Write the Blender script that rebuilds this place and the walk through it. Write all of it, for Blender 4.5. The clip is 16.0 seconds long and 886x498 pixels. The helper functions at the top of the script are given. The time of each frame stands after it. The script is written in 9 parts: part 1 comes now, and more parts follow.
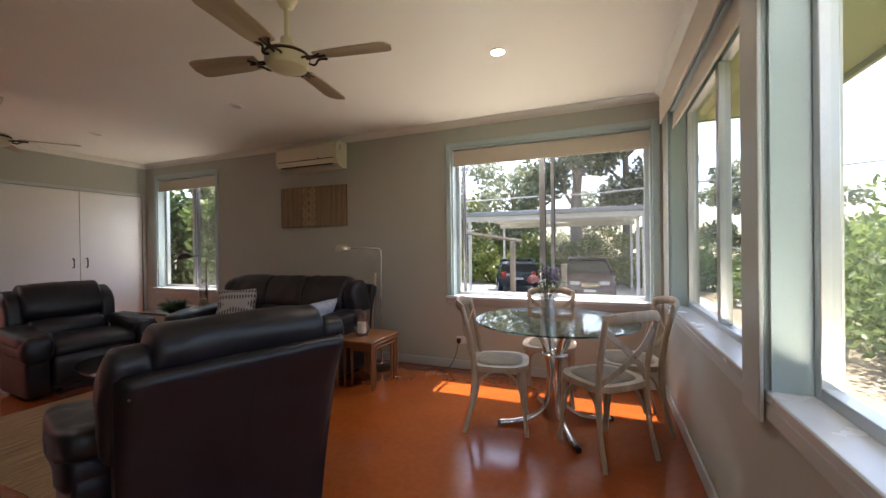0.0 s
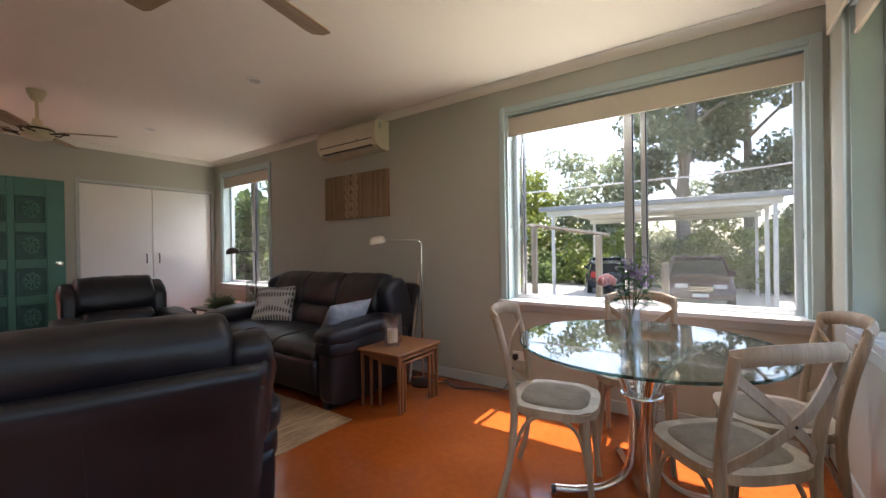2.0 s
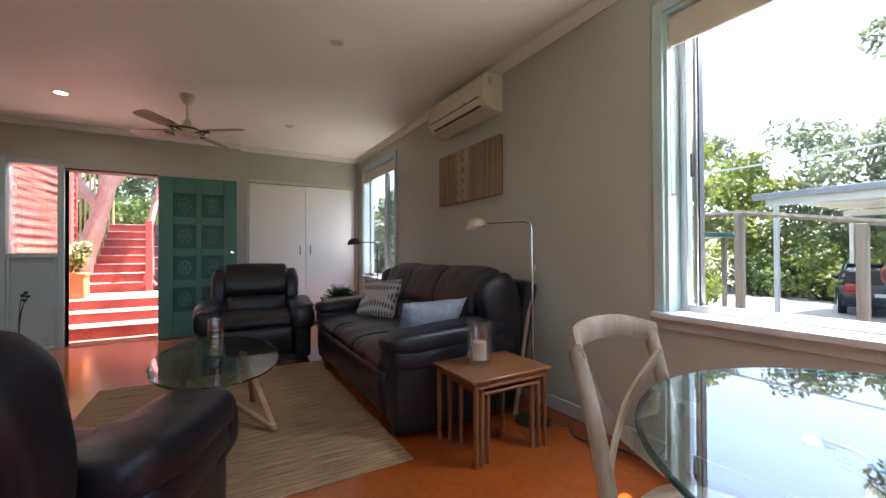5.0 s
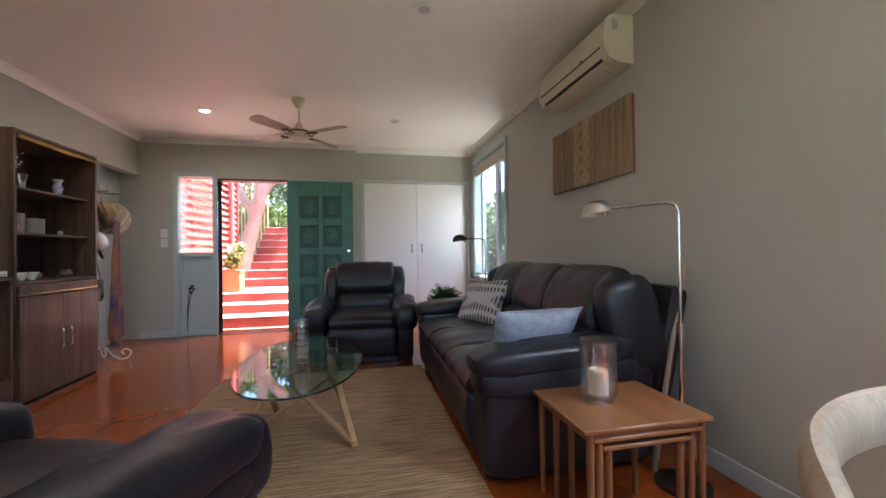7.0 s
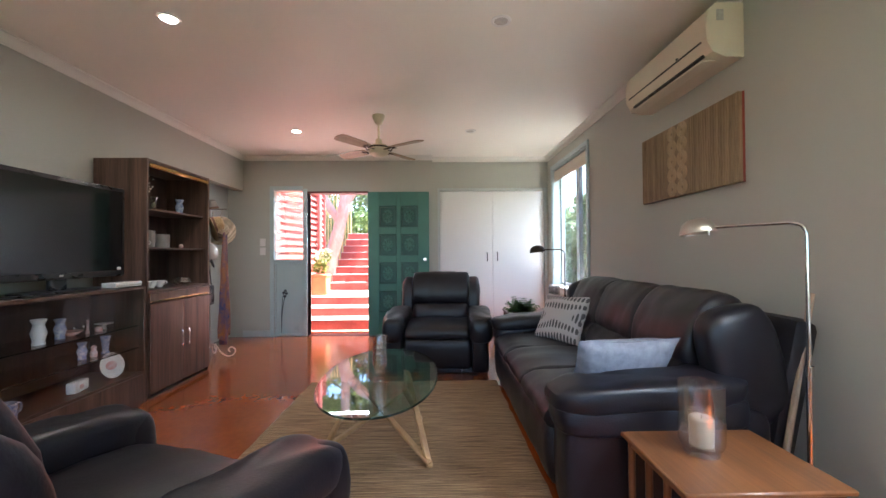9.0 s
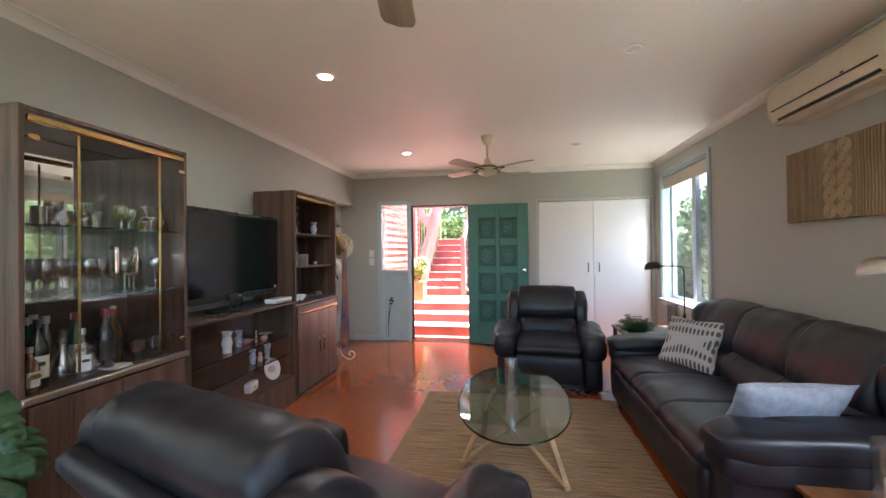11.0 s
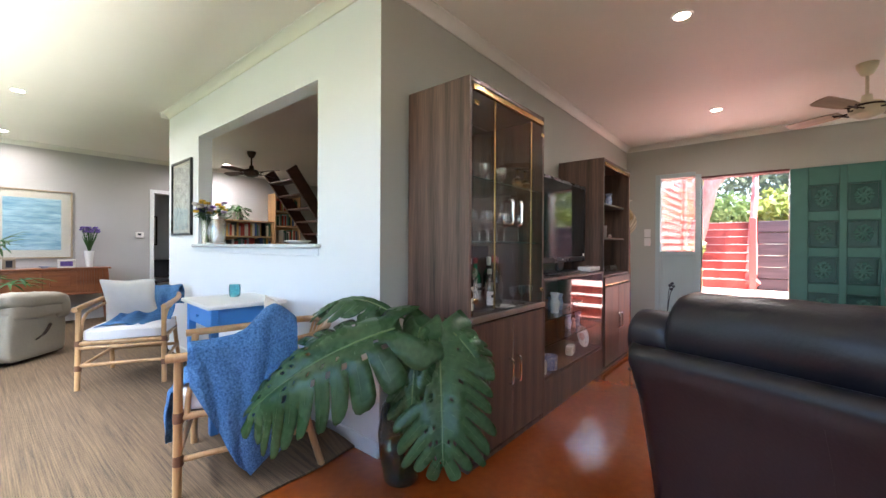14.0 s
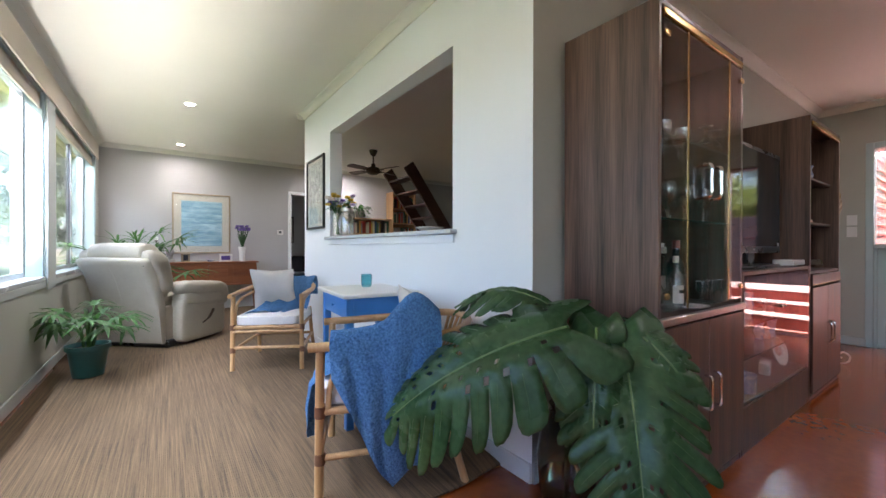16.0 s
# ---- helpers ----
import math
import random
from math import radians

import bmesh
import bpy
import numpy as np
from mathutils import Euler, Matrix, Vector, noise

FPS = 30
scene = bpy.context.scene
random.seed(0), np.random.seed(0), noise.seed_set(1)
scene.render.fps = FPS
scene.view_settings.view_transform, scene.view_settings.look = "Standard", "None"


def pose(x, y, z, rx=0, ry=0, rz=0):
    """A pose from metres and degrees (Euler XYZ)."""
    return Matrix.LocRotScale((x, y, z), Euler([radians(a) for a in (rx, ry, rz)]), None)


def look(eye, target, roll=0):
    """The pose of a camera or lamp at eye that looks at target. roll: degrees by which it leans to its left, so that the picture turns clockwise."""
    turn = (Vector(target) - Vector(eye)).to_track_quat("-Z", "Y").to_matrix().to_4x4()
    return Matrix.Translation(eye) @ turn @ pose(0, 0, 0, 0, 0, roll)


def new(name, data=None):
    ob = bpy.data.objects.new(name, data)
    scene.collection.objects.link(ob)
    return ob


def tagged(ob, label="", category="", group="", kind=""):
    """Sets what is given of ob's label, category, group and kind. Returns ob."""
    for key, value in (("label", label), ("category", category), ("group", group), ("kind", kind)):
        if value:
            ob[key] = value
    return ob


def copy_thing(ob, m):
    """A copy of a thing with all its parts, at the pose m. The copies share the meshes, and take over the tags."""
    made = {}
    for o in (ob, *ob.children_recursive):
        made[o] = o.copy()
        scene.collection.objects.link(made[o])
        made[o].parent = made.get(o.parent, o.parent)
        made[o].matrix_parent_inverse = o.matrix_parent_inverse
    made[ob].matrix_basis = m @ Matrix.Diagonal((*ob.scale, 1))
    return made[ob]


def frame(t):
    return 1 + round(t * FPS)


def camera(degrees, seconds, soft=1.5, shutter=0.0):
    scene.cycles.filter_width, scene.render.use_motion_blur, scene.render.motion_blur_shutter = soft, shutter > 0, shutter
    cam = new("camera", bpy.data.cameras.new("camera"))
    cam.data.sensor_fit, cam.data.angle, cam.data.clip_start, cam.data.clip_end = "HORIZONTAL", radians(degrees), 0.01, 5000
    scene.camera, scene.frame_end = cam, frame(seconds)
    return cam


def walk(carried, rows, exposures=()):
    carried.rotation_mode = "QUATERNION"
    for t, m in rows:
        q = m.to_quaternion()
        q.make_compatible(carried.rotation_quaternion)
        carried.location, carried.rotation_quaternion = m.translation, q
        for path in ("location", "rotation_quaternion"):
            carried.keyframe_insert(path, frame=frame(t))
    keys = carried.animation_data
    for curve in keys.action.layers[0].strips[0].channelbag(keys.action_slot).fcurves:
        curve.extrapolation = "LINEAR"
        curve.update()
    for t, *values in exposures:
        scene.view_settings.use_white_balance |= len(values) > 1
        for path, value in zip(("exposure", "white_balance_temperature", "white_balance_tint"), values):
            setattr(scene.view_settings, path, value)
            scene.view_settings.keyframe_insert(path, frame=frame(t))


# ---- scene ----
cam = camera(97.1, 16.0)
PATH = [
    (0, (-0.058, -0.025, 1.272), (-0.809, 1.829, 1.263), -0.7),
    (0.5, (-0.07, 0.16, 1.252), (-0.92, 1.971, 1.241), -0.7),
    (1, (-0.061, 0.364, 1.218), (-1.007, 2.126, 1.212), -0.6),
    (1.5, (-0.075, 0.587, 1.213), (-1.115, 2.295, 1.207), -0.7),
    (2, (-0.086, 0.835, 1.202), (-1.228, 2.477, 1.196), -0.9),
    (2.5, (-0.098, 1.036, 1.166), (-1.338, 2.606, 1.166), -1.0),
    (3, (-0.121, 1.21, 1.121), (-1.456, 2.699, 1.14), -0.5),
    (5.5, (-0.453, 1.936, 1.067), (-2.259, 2.796, 1.083), -0.5),
    (6, (-0.564, 2.016, 1.055), (-2.432, 2.729, 1.073), -0.6),
    (6.5, (-0.655, 2.095, 1.047), (-2.574, 2.659, 1.065), -0.7),
    (7, (-0.725, 2.171, 1.059), (-2.681, 2.587, 1.075), -0.7),
    (7.5, (-0.763, 2.222, 1.072), (-2.743, 2.502, 1.087), -0.7),
    (8, (-0.78, 2.225, 1.083), (-2.771, 2.411, 1.105), -0.5),
    (10.5, (-0.681, 1.946, 1.332), (-2.669, 1.723, 1.349), -0.6),
    (11, (-0.608, 1.838, 1.36), (-2.579, 1.495, 1.376), -0.6),
    (11.5, (-0.527, 1.704, 1.36), (-2.469, 1.226, 1.375), -0.7),
    (12, (-0.458, 1.557, 1.338), (-2.359, 0.934, 1.349), -0.3),
    (12.5, (-0.417, 1.407, 1.285), (-2.255, 0.618, 1.296), -0.2),
    (13, (-0.382, 1.289, 1.224), (-2.128, 0.314, 1.232), 0.2),
    (13.5, (-0.338, 1.126, 1.17), (-1.987, -0.006, 1.172), 0.3),
    (14, (-0.299, 1.008, 1.131), (-1.839, -0.268, 1.122), 0.3),
    (14.5, (-0.271, 0.912, 1.094), (-1.704, -0.484, 1.085), 0.3),
    (15, (-0.264, 0.815, 1.079), (-1.599, -0.675, 1.068), 0.2),
    (15.5, (-0.303, 0.709, 1.063), (-1.545, -0.859, 1.053), 0.2),
    (16, (-0.372, 0.599, 1.045), (-1.527, -1.033, 1.037), 0.1),
]
walk(cam, [(t, look(eye, target, roll)) for t, eye, target, roll in PATH],
     exposures=[(0.0, 2.08, 6600, 17), (3.0, 2.36, 6400, 15), (5.5, 2.46, 6000, 12), (8.0, 3.06, 5700, 10), (10.5, 3.24, 5750, 10), (12.0, 3.24, 5750, 10), (14.0, 3.18, 5900, 14), (16.0, 2.72, 5900, 16)])

# ---- light ----
SUN_ELEV, SUN_AZ = 64.0, 0.0
world = bpy.data.worlds.new("sky")
scene.world = world
world.use_nodes = True
wn = world.node_tree
sky = wn.nodes.new("ShaderNodeTexSky")
sky.sky_type, sky.sun_disc = "NISHITA", False
sky.sun_elevation, sky.sun_rotation = radians(SUN_ELEV), radians(SUN_AZ)
sky.air_density, sky.dust_density = 1.0, 2.0
wn.links.new(sky.outputs["Color"], wn.nodes["Background"].inputs["Color"])
wn.nodes["Background"].inputs["Strength"].default_value = 0.15
sun = new("sun", bpy.data.lights.new("sun", "SUN"))
sun.data.energy, sun.data.angle, sun.data.color = 5.0, radians(0.6), (1.0, 0.95, 0.86)
sun.matrix_world = look((-2.0, 20 * math.cos(radians(SUN_ELEV)), 20 * math.sin(radians(SUN_ELEV))), (-2.0, 0, 0))


def window_lamp(name, x, y, z, sx, sy, target, watts):
    """Sky light that enters by a window, from under the eave above the view."""
    lamp = new(name, bpy.data.lights.new(name, "AREA"))
    lamp.data.shape, lamp.data.size, lamp.data.size_y, lamp.data.energy = "RECTANGLE", sx, sy, watts
    lamp.data.color = (0.86, 0.94, 1.0)
    lamp.matrix_world = look((x, y, z), target)
    return lamp


window_lamp("skylight_north", -0.58, 4.06, 2.395, 1.7, 0.06, (-0.9, 2.2, 1.2), 22)
window_lamp("skylight_north_west", -5.64, 4.06, 2.395, 1.1, 0.06, (-5.2, 2.2, 1.0), 6)
window_lamp("skylight_door", -6.72, 0.77, 2.22, 0.8, 0.25, (-4.6, 1.0, 0.5), 6.5)
window_lamp("skylight_east_b", 0.70, 0.65, 2.395, 1.6, 0.06, (-0.6, 0.6, 0.9), 2.5)
window_lamp("skylight_east_c", 0.70, -1.15, 2.395, 1.6, 0.06, (-1.69, -1.2, 1.3), 40)
window_lamp("skylight_east_d", 0.70, -3.0, 2.395, 1.6, 0.06, (-1.69, -3.0, 1.3), 26)
window_lamp("skylight_east_e", 0.70, -5.3, 2.395, 2.2, 0.06, (-0.6, -5.4, 0.9), 9)


def bounce_fill(name, x, y, sx, target, watts):
    """Added fill lamp just outside under a window sill, imitating daylight off sunlit ground."""
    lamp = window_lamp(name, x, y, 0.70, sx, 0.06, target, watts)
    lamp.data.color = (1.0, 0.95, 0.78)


bounce_fill("bounce_north", -0.58, 4.06, 1.7, (-0.9, 2.0, 2.3), 9.5)
bounce_fill("bounce_north_west", -5.64, 4.06, 1.1, (-5.4, 2.4, 2.3), 4)
bounce_fill("bounce_east_b", 0.70, 0.65, 1.6, (-1.2, 0.9, 2.2), 5)
bounce_fill("bounce_east_c", 0.70, -1.15, 1.6, (-1.69, -1.15, 1.5), 12)
bounce_fill("bounce_east_d", 0.70, -3.0, 1.6, (-1.69, -3.0, 1.5), 10)
bounce_fill("bounce_east_e", 0.70, -5.3, 2.2, (-1.69, -5.4, 1.6), 8)

# ---- materials ----


def material(name, color, rough=0.6, metal=0.0, var=0.12, scale=6.0, bump=0.1, fine=60.0, stretch=(1, 1, 1), color2=None, coat=0.0, trans=0.0, spec=0.5, piece=0.0):
    """A surface with large and fine variation in colour, gloss and relief."""
    m = bpy.data.materials.new(name)
    m.use_nodes = True
    nt = m.node_tree
    b = nt.nodes["Principled BSDF"]
    b.inputs["Roughness"].default_value, b.inputs["Metallic"].default_value = rough, metal
    b.inputs["Coat Weight"].default_value, b.inputs["Coat Roughness"].default_value = coat, 0.12
    b.inputs["Specular IOR Level"].default_value = spec
    if trans:
        b.inputs["Subsurface Weight"].default_value = 0.0
    co = nt.nodes.new("ShaderNodeTexCoord")
    mp = nt.nodes.new("ShaderNodeMapping")
    mp.inputs["Scale"].default_value = stretch
    nt.links.new(co.outputs["Object"], mp.inputs["Vector"])
    big, small = nt.nodes.new("ShaderNodeTexNoise"), nt.nodes.new("ShaderNodeTexNoise")
    big.inputs["Scale"].default_value, small.inputs["Scale"].default_value = scale, fine
    big.inputs["Detail"].default_value, small.inputs["Detail"].default_value = 4, 3
    for n in (big, small):
        nt.links.new(mp.outputs["Vector"], n.inputs["Vector"])
    add = nt.nodes.new("ShaderNodeMath")
    add.operation = "MULTIPLY_ADD"
    add.inputs[1].default_value = 0.35
    nt.links.new(small.outputs["Fac"], add.inputs[0])
    half = nt.nodes.new("ShaderNodeMath")
    half.operation = "MULTIPLY"
    half.inputs[1].default_value = 0.65
    nt.links.new(big.outputs["Fac"], half.inputs[0])
    nt.links.new(half.outputs[0], add.inputs[2])
    ramp = nt.nodes.new("ShaderNodeValToRGB")
    c2 = color2 or tuple(min(1, c * (1 + var)) for c in color)
    ramp.color_ramp.elements[0].position, ramp.color_ramp.elements[1].position = 0.33, 0.67
    ramp.color_ramp.elements[0].color = (*[c * (1 - var) for c in color], 1)
    ramp.color_ramp.elements[1].color = (*c2, 1)
    nt.links.new(add.outputs[0], ramp.inputs["Fac"])
    last = ramp.outputs["Color"]
    if piece:
        info, hsv, rng = nt.nodes.new("ShaderNodeObjectInfo"), nt.nodes.new("ShaderNodeHueSaturation"), nt.nodes.new("ShaderNodeMapRange")
        rng.inputs["To Min"].default_value, rng.inputs["To Max"].default_value = 1 - piece, 1 + piece
        nt.links.new(info.outputs["Random"], rng.inputs["Value"])
        nt.links.new(rng.outputs["Result"], hsv.inputs["Value"])
        nt.links.new(last, hsv.inputs["Color"])
        last = hsv.outputs["Color"]
    nt.links.new(last, b.inputs["Base Color"])
    if bump:
        bp = nt.nodes.new("ShaderNodeBump")
        bp.inputs["Strength"].default_value, bp.inputs["Distance"].default_value = bump, 0.01
        nt.links.new(add.outputs[0], bp.inputs["Height"])
        nt.links.new(bp.outputs["Normal"], b.inputs["Normal"])
    if rough < 0.6 and metal < 0.5:
        rr = nt.nodes.new("ShaderNodeMapRange")
        rr.inputs["To Min"].default_value, rr.inputs["To Max"].default_value = rough * 0.75, rough * 1.3
        nt.links.new(big.outputs["Fac"], rr.inputs["Value"])
        nt.links.new(rr.outputs["Result"], b.inputs["Roughness"])
    return m


def glass(name, tint=(0.97, 0.99, 0.98), rough=0.0, ior=1.45):
    m = bpy.data.materials.new(name)
    m.use_nodes = True
    b = m.node_tree.nodes["Principled BSDF"]
    b.inputs["Base Color"].default_value = (*tint, 1)
    b.inputs["Transmission Weight"].default_value, b.inputs["Roughness"].default_value, b.inputs["IOR"].default_value = 1.0, rough, ior
    return m


def pane_glass(name, tint=(1, 1, 1), gloss=0.08, rough=0.01):
    """Thin flat glass: clear, with a mirror gloss that grows at grazing angles."""
    m = bpy.data.materials.new(name)
    m.use_nodes = True
    nt = m.node_tree
    nt.nodes.remove(nt.nodes["Principled BSDF"])
    tr, gl, mix = nt.nodes.new("ShaderNodeBsdfTransparent"), nt.nodes.new("ShaderNodeBsdfGlossy"), nt.nodes.new("ShaderNodeMixShader")
    fr, pw, mul = nt.nodes.new("ShaderNodeLayerWeight"), nt.nodes.new("ShaderNodeMath"), nt.nodes.new("ShaderNodeMath")
    fr.inputs["Blend"].default_value = 0.5
    pw.operation = "POWER"
    pw.inputs[1].default_value = 5.0
    mul.operation, mul.use_clamp = "MULTIPLY_ADD", True
    mul.inputs[1].default_value, mul.inputs[2].default_value = 0.9, gloss
    tr.inputs["Color"].default_value = (*tint, 1)
    gl.inputs["Roughness"].default_value = rough
    nt.links.new(fr.outputs["Facing"], pw.inputs[0])
    nt.links.new(pw.outputs[0], mul.inputs[0])
    nt.links.new(mul.outputs[0], mix.inputs[0])
    nt.links.new(tr.outputs[0], mix.inputs[1])
    nt.links.new(gl.outputs[0], mix.inputs[2])
    nt.links.new(mix.outputs[0], nt.nodes["Material Output"].inputs["Surface"])
    return m


def glow(name, color, strength):
    m = bpy.data.materials.new(name)
    m.use_nodes = True
    b = m.node_tree.nodes["Principled BSDF"]
    b.inputs["Base Color"].default_value = (*color, 1)
    b.inputs["Emission Color"].default_value, b.inputs["Emission Strength"].default_value = (*color, 1), strength
    return m


def grain(name, dark, light, rough=0.4, axis=2, scale=9.0, bump=0.08, coat=0.0, piece=0.0, long=0.06):
    """Wood whose grain runs along an axis."""
    s = [1.0, 1.0, 1.0]
    s[axis] = long
    m = material(name, dark, rough, 0, 0.12, scale, bump, scale * 9, tuple(s), color2=light, coat=coat, piece=piece)
    return m


def woven(name, dark, light, rows=(0, 140, 0), rough=0.9, bump=0.6, streak=(1, 9, 1), ribs=0.45):
    """Flat-woven fibre: fine ribs with uneven stripes."""
    m = material(name, dark, rough, 0, 0.15, 4.0, 0.0, 35.0, streak, color2=light)
    nt = m.node_tree
    b = nt.nodes["Principled BSDF"]
    co, mp, wv, bp = (nt.nodes.new(k) for k in ("ShaderNodeTexCoord", "ShaderNodeMapping", "ShaderNodeTexWave", "ShaderNodeBump"))
    wv.wave_type, wv.bands_direction = "BANDS", "X" if rows[0] else ("Y" if rows[1] else "Z")
    wv.inputs["Scale"].default_value, wv.inputs["Distortion"].default_value, wv.inputs["Detail"].default_value, wv.inputs["Detail Scale"].default_value = max(rows) / 6.283, 0.6, 2, 6.0
    nt.links.new(co.outputs["Object"], wv.inputs["Vector"])
    bp.inputs["Strength"].default_value, bp.inputs["Distance"].default_value = bump, 0.006
    nt.links.new(wv.outputs["Fac"], bp.inputs["Height"])
    nt.links.new(bp.outputs["Normal"], b.inputs["Normal"])
    src = b.inputs["Base Color"].links[0].from_socket
    mx = nt.nodes.new("ShaderNodeMix")
    mx.data_type, mx.blend_type = "RGBA", "MULTIPLY"
    mx.inputs["Factor"].default_value = ribs
    nt.links.new(src, mx.inputs["A"])
    nt.links.new(wv.outputs["Color"], mx.inputs["B"])
    nt.links.new(mx.outputs["Result"], b.inputs["Base Color"])
    return m


def leafy(name, color, color2, rough=0.45, scale=3.0):
    m = material(name, color, rough, 0, 0.25, scale, 0.05, 40, color2=color2)
    nt = m.node_tree
    b = nt.nodes["Principled BSDF"]
    tl, mix = nt.nodes.new("ShaderNodeBsdfTranslucent"), nt.nodes.new("ShaderNodeMixShader")
    src = b.inputs["Base Color"].links[0].from_socket
    nt.links.new(src, tl.inputs["Color"])
    mix.inputs[0].default_value = 0.45
    nt.links.new(b.outputs[0], mix.inputs[1])
    nt.links.new(tl.outputs[0], mix.inputs[2])
    nt.links.new(mix.outputs[0], nt.nodes["Material Output"].inputs["Surface"])
    return m


WALL = material("sage_paint", (0.42, 0.42, 0.37), 0.55, 0, 0.03, 1.5, 0.06, 220)
WALL_PALE = material("pale_paint", (0.78, 0.80, 0.82), 0.5, 0, 0.02, 1.5, 0.06, 220)
WALL_FAR = material("lilac_grey_paint", (0.44, 0.43, 0.43), 0.6, 0, 0.03, 1.5, 0.06, 220)
CEIL = material("ceiling_paint", (0.80, 0.76, 0.69), 0.55, 0, 0.03, 1.2, 0.03, 150)
CORNICE = material("cornice_paint", (0.74, 0.72, 0.66), 0.5, 0, 0.03, 3, 0.04, 150)
TRIM = material("trim_paint", (0.47, 0.50, 0.49), 0.35, 0, 0.04, 4, 0.05, 120)
TRIM_BLUE = material("blue_grey_trim_paint", (0.42, 0.52, 0.53), 0.3, 0, 0.04, 4, 0.05, 120)
SILL = material("sill_paint", (0.56, 0.58, 0.60), 0.25, 0, 0.04, 5, 0.05, 100)
WHITE = material("white_melamine", (0.74, 0.72, 0.70), 0.35, 0, 0.02, 2, 0.02, 90)
FLOOR = material("orange_polished_floor", (0.235, 0.048, 0.008), 0.16, 0, 0.12, 1.3, 0.02, 25, color2=(0.305, 0.070, 0.012), coat=0.3)
ALU = material("aluminium", (0.55, 0.56, 0.57), 0.35, 0.85, 0.05, 8, 0.03, 90)
ALU_DARK = material("dark_window_seal", (0.05, 0.05, 0.055), 0.5, 0.1, 0.1, 8, 0.03, 90)
BLIND = material("roller_blind_fabric", (0.58, 0.52, 0.44), 0.85, 0, 0.04, 3, 0.2, 300)
PANE = pane_glass("window_glass", (0.97, 0.985, 0.98), 0.02)
SCREEN_MESH = bpy.data.materials.new("insect_screen_mesh")
SCREEN_MESH.use_nodes = True
_n = SCREEN_MESH.node_tree
_t, _m = _n.nodes.new("ShaderNodeBsdfTransparent"), _n.nodes.new("ShaderNodeMixShader")
_n.nodes["Principled BSDF"].inputs["Base Color"].default_value = (0.30, 0.30, 0.29, 1)
_m.inputs[0].default_value = 0.19
_n.links.new(_t.outputs[0], _m.inputs[1])
_n.links.new(_n.nodes["Principled BSDF"].outputs[0], _m.inputs[2])
_n.links.new(_m.outputs[0], _n.nodes["Material Output"].inputs["Surface"])
RIBBED = glass("ribbed_glass", (0.98, 0.97, 0.95), 0.08, 1.2)
CHROME = material("chrome", (0.80, 0.79, 0.77), 0.1, 1.0, 0.03, 6, 0.0)
STEEL = material("brushed_steel", (0.55, 0.51, 0.46), 0.28, 1.0, 0.06, 20, 0.02, 120)
BRASS = material("brass", (0.72, 0.50, 0.20), 0.22, 1.0, 0.06, 10, 0.02, 90)
LEATHER = material("dark_brown_leather", (0.0088, 0.0080, 0.0120), 0.38, 0, 0.2, 6, 0.18, 120, color2=(0.0155, 0.0132, 0.0175), spec=0.42)
CREAM_LEATHER = material("cream_leather", (0.30, 0.265, 0.21), 0.42, 0, 0.08, 5, 0.25, 45)
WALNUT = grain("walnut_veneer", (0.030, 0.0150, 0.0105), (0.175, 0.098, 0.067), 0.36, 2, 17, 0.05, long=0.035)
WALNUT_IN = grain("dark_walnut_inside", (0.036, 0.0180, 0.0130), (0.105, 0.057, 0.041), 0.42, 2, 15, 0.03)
TEAK = grain("teak", (0.165, 0.062, 0.022), (0.265, 0.105, 0.037), 0.38, 0, 12, 0.05, coat=0.08)
TEAK_UP = grain("teak_upright", (0.155, 0.057, 0.021), (0.245, 0.098, 0.035), 0.40, 2, 12, 0.05)
CHERRY = grain("red_cherry_wood", (0.20, 0.060, 0.022), (0.33, 0.115, 0.042), 0.35, 0, 10, 0.04, coat=0.2)
OAK = grain("oak", (0.36, 0.20, 0.085), (0.50, 0.30, 0.14), 0.42, 2, 14, 0.05)
LIMED = grain("limed_oak", (0.30, 0.215, 0.145), (0.48, 0.37, 0.27), 0.5, 2, 16, 0.10)
RATTAN = grain("rattan_cane", (0.40, 0.22, 0.09), (0.56, 0.34, 0.16), 0.4, 2, 18, 0.08, coat=0.2)
BINDING = material("rattan_binding", (0.14, 0.06, 0.028), 0.6, 0, 0.2, 30, 0.3, 120)
CANE_SEAT = woven("woven_seat_cane", (0.215, 0.150, 0.098), (0.35, 0.255, 0.172), (0, 420, 0), 0.6, 0.5, (3, 3, 3))
JUTE = woven("jute_rug", (0.165, 0.088, 0.042), (0.60, 0.385, 0.205), (150, 0, 0), 0.95, 0.8, (24, 0.9, 1), 0.35)
SISAL = woven("sisal_matting", (0.062, 0.035, 0.016), (0.165, 0.102, 0.050), (240, 0, 0), 0.9, 0.35, (30, 0.6, 1), 0.12)
SISAL_GREY = woven("natural_sisal_rug", (0.050, 0.028, 0.013), (0.168, 0.104, 0.051), (240, 0, 0), 0.9, 0.35, (22, 0.45, 1), 0.12)
BLACK = material("black_plastic", (0.012, 0.012, 0.013), 0.28, 0, 0.1, 10, 0.02, 100)
SCREEN = material("tv_screen", (0.006, 0.006, 0.007), 0.08, 0, 0.05, 4, 0.0)
IVORY = material("ivory_plastic", (0.66, 0.60, 0.47), 0.35, 0, 0.04, 6, 0.02, 90)
FAN_CREAM = material("cream_fan_enamel", (0.60, 0.53, 0.36), 0.35, 0, 0.04, 6, 0.02, 90)
FAN_BLADE = grain("fan_blade_wood", (0.30, 0.22, 0.14), (0.42, 0.33, 0.22), 0.5, 0, 12, 0.04)
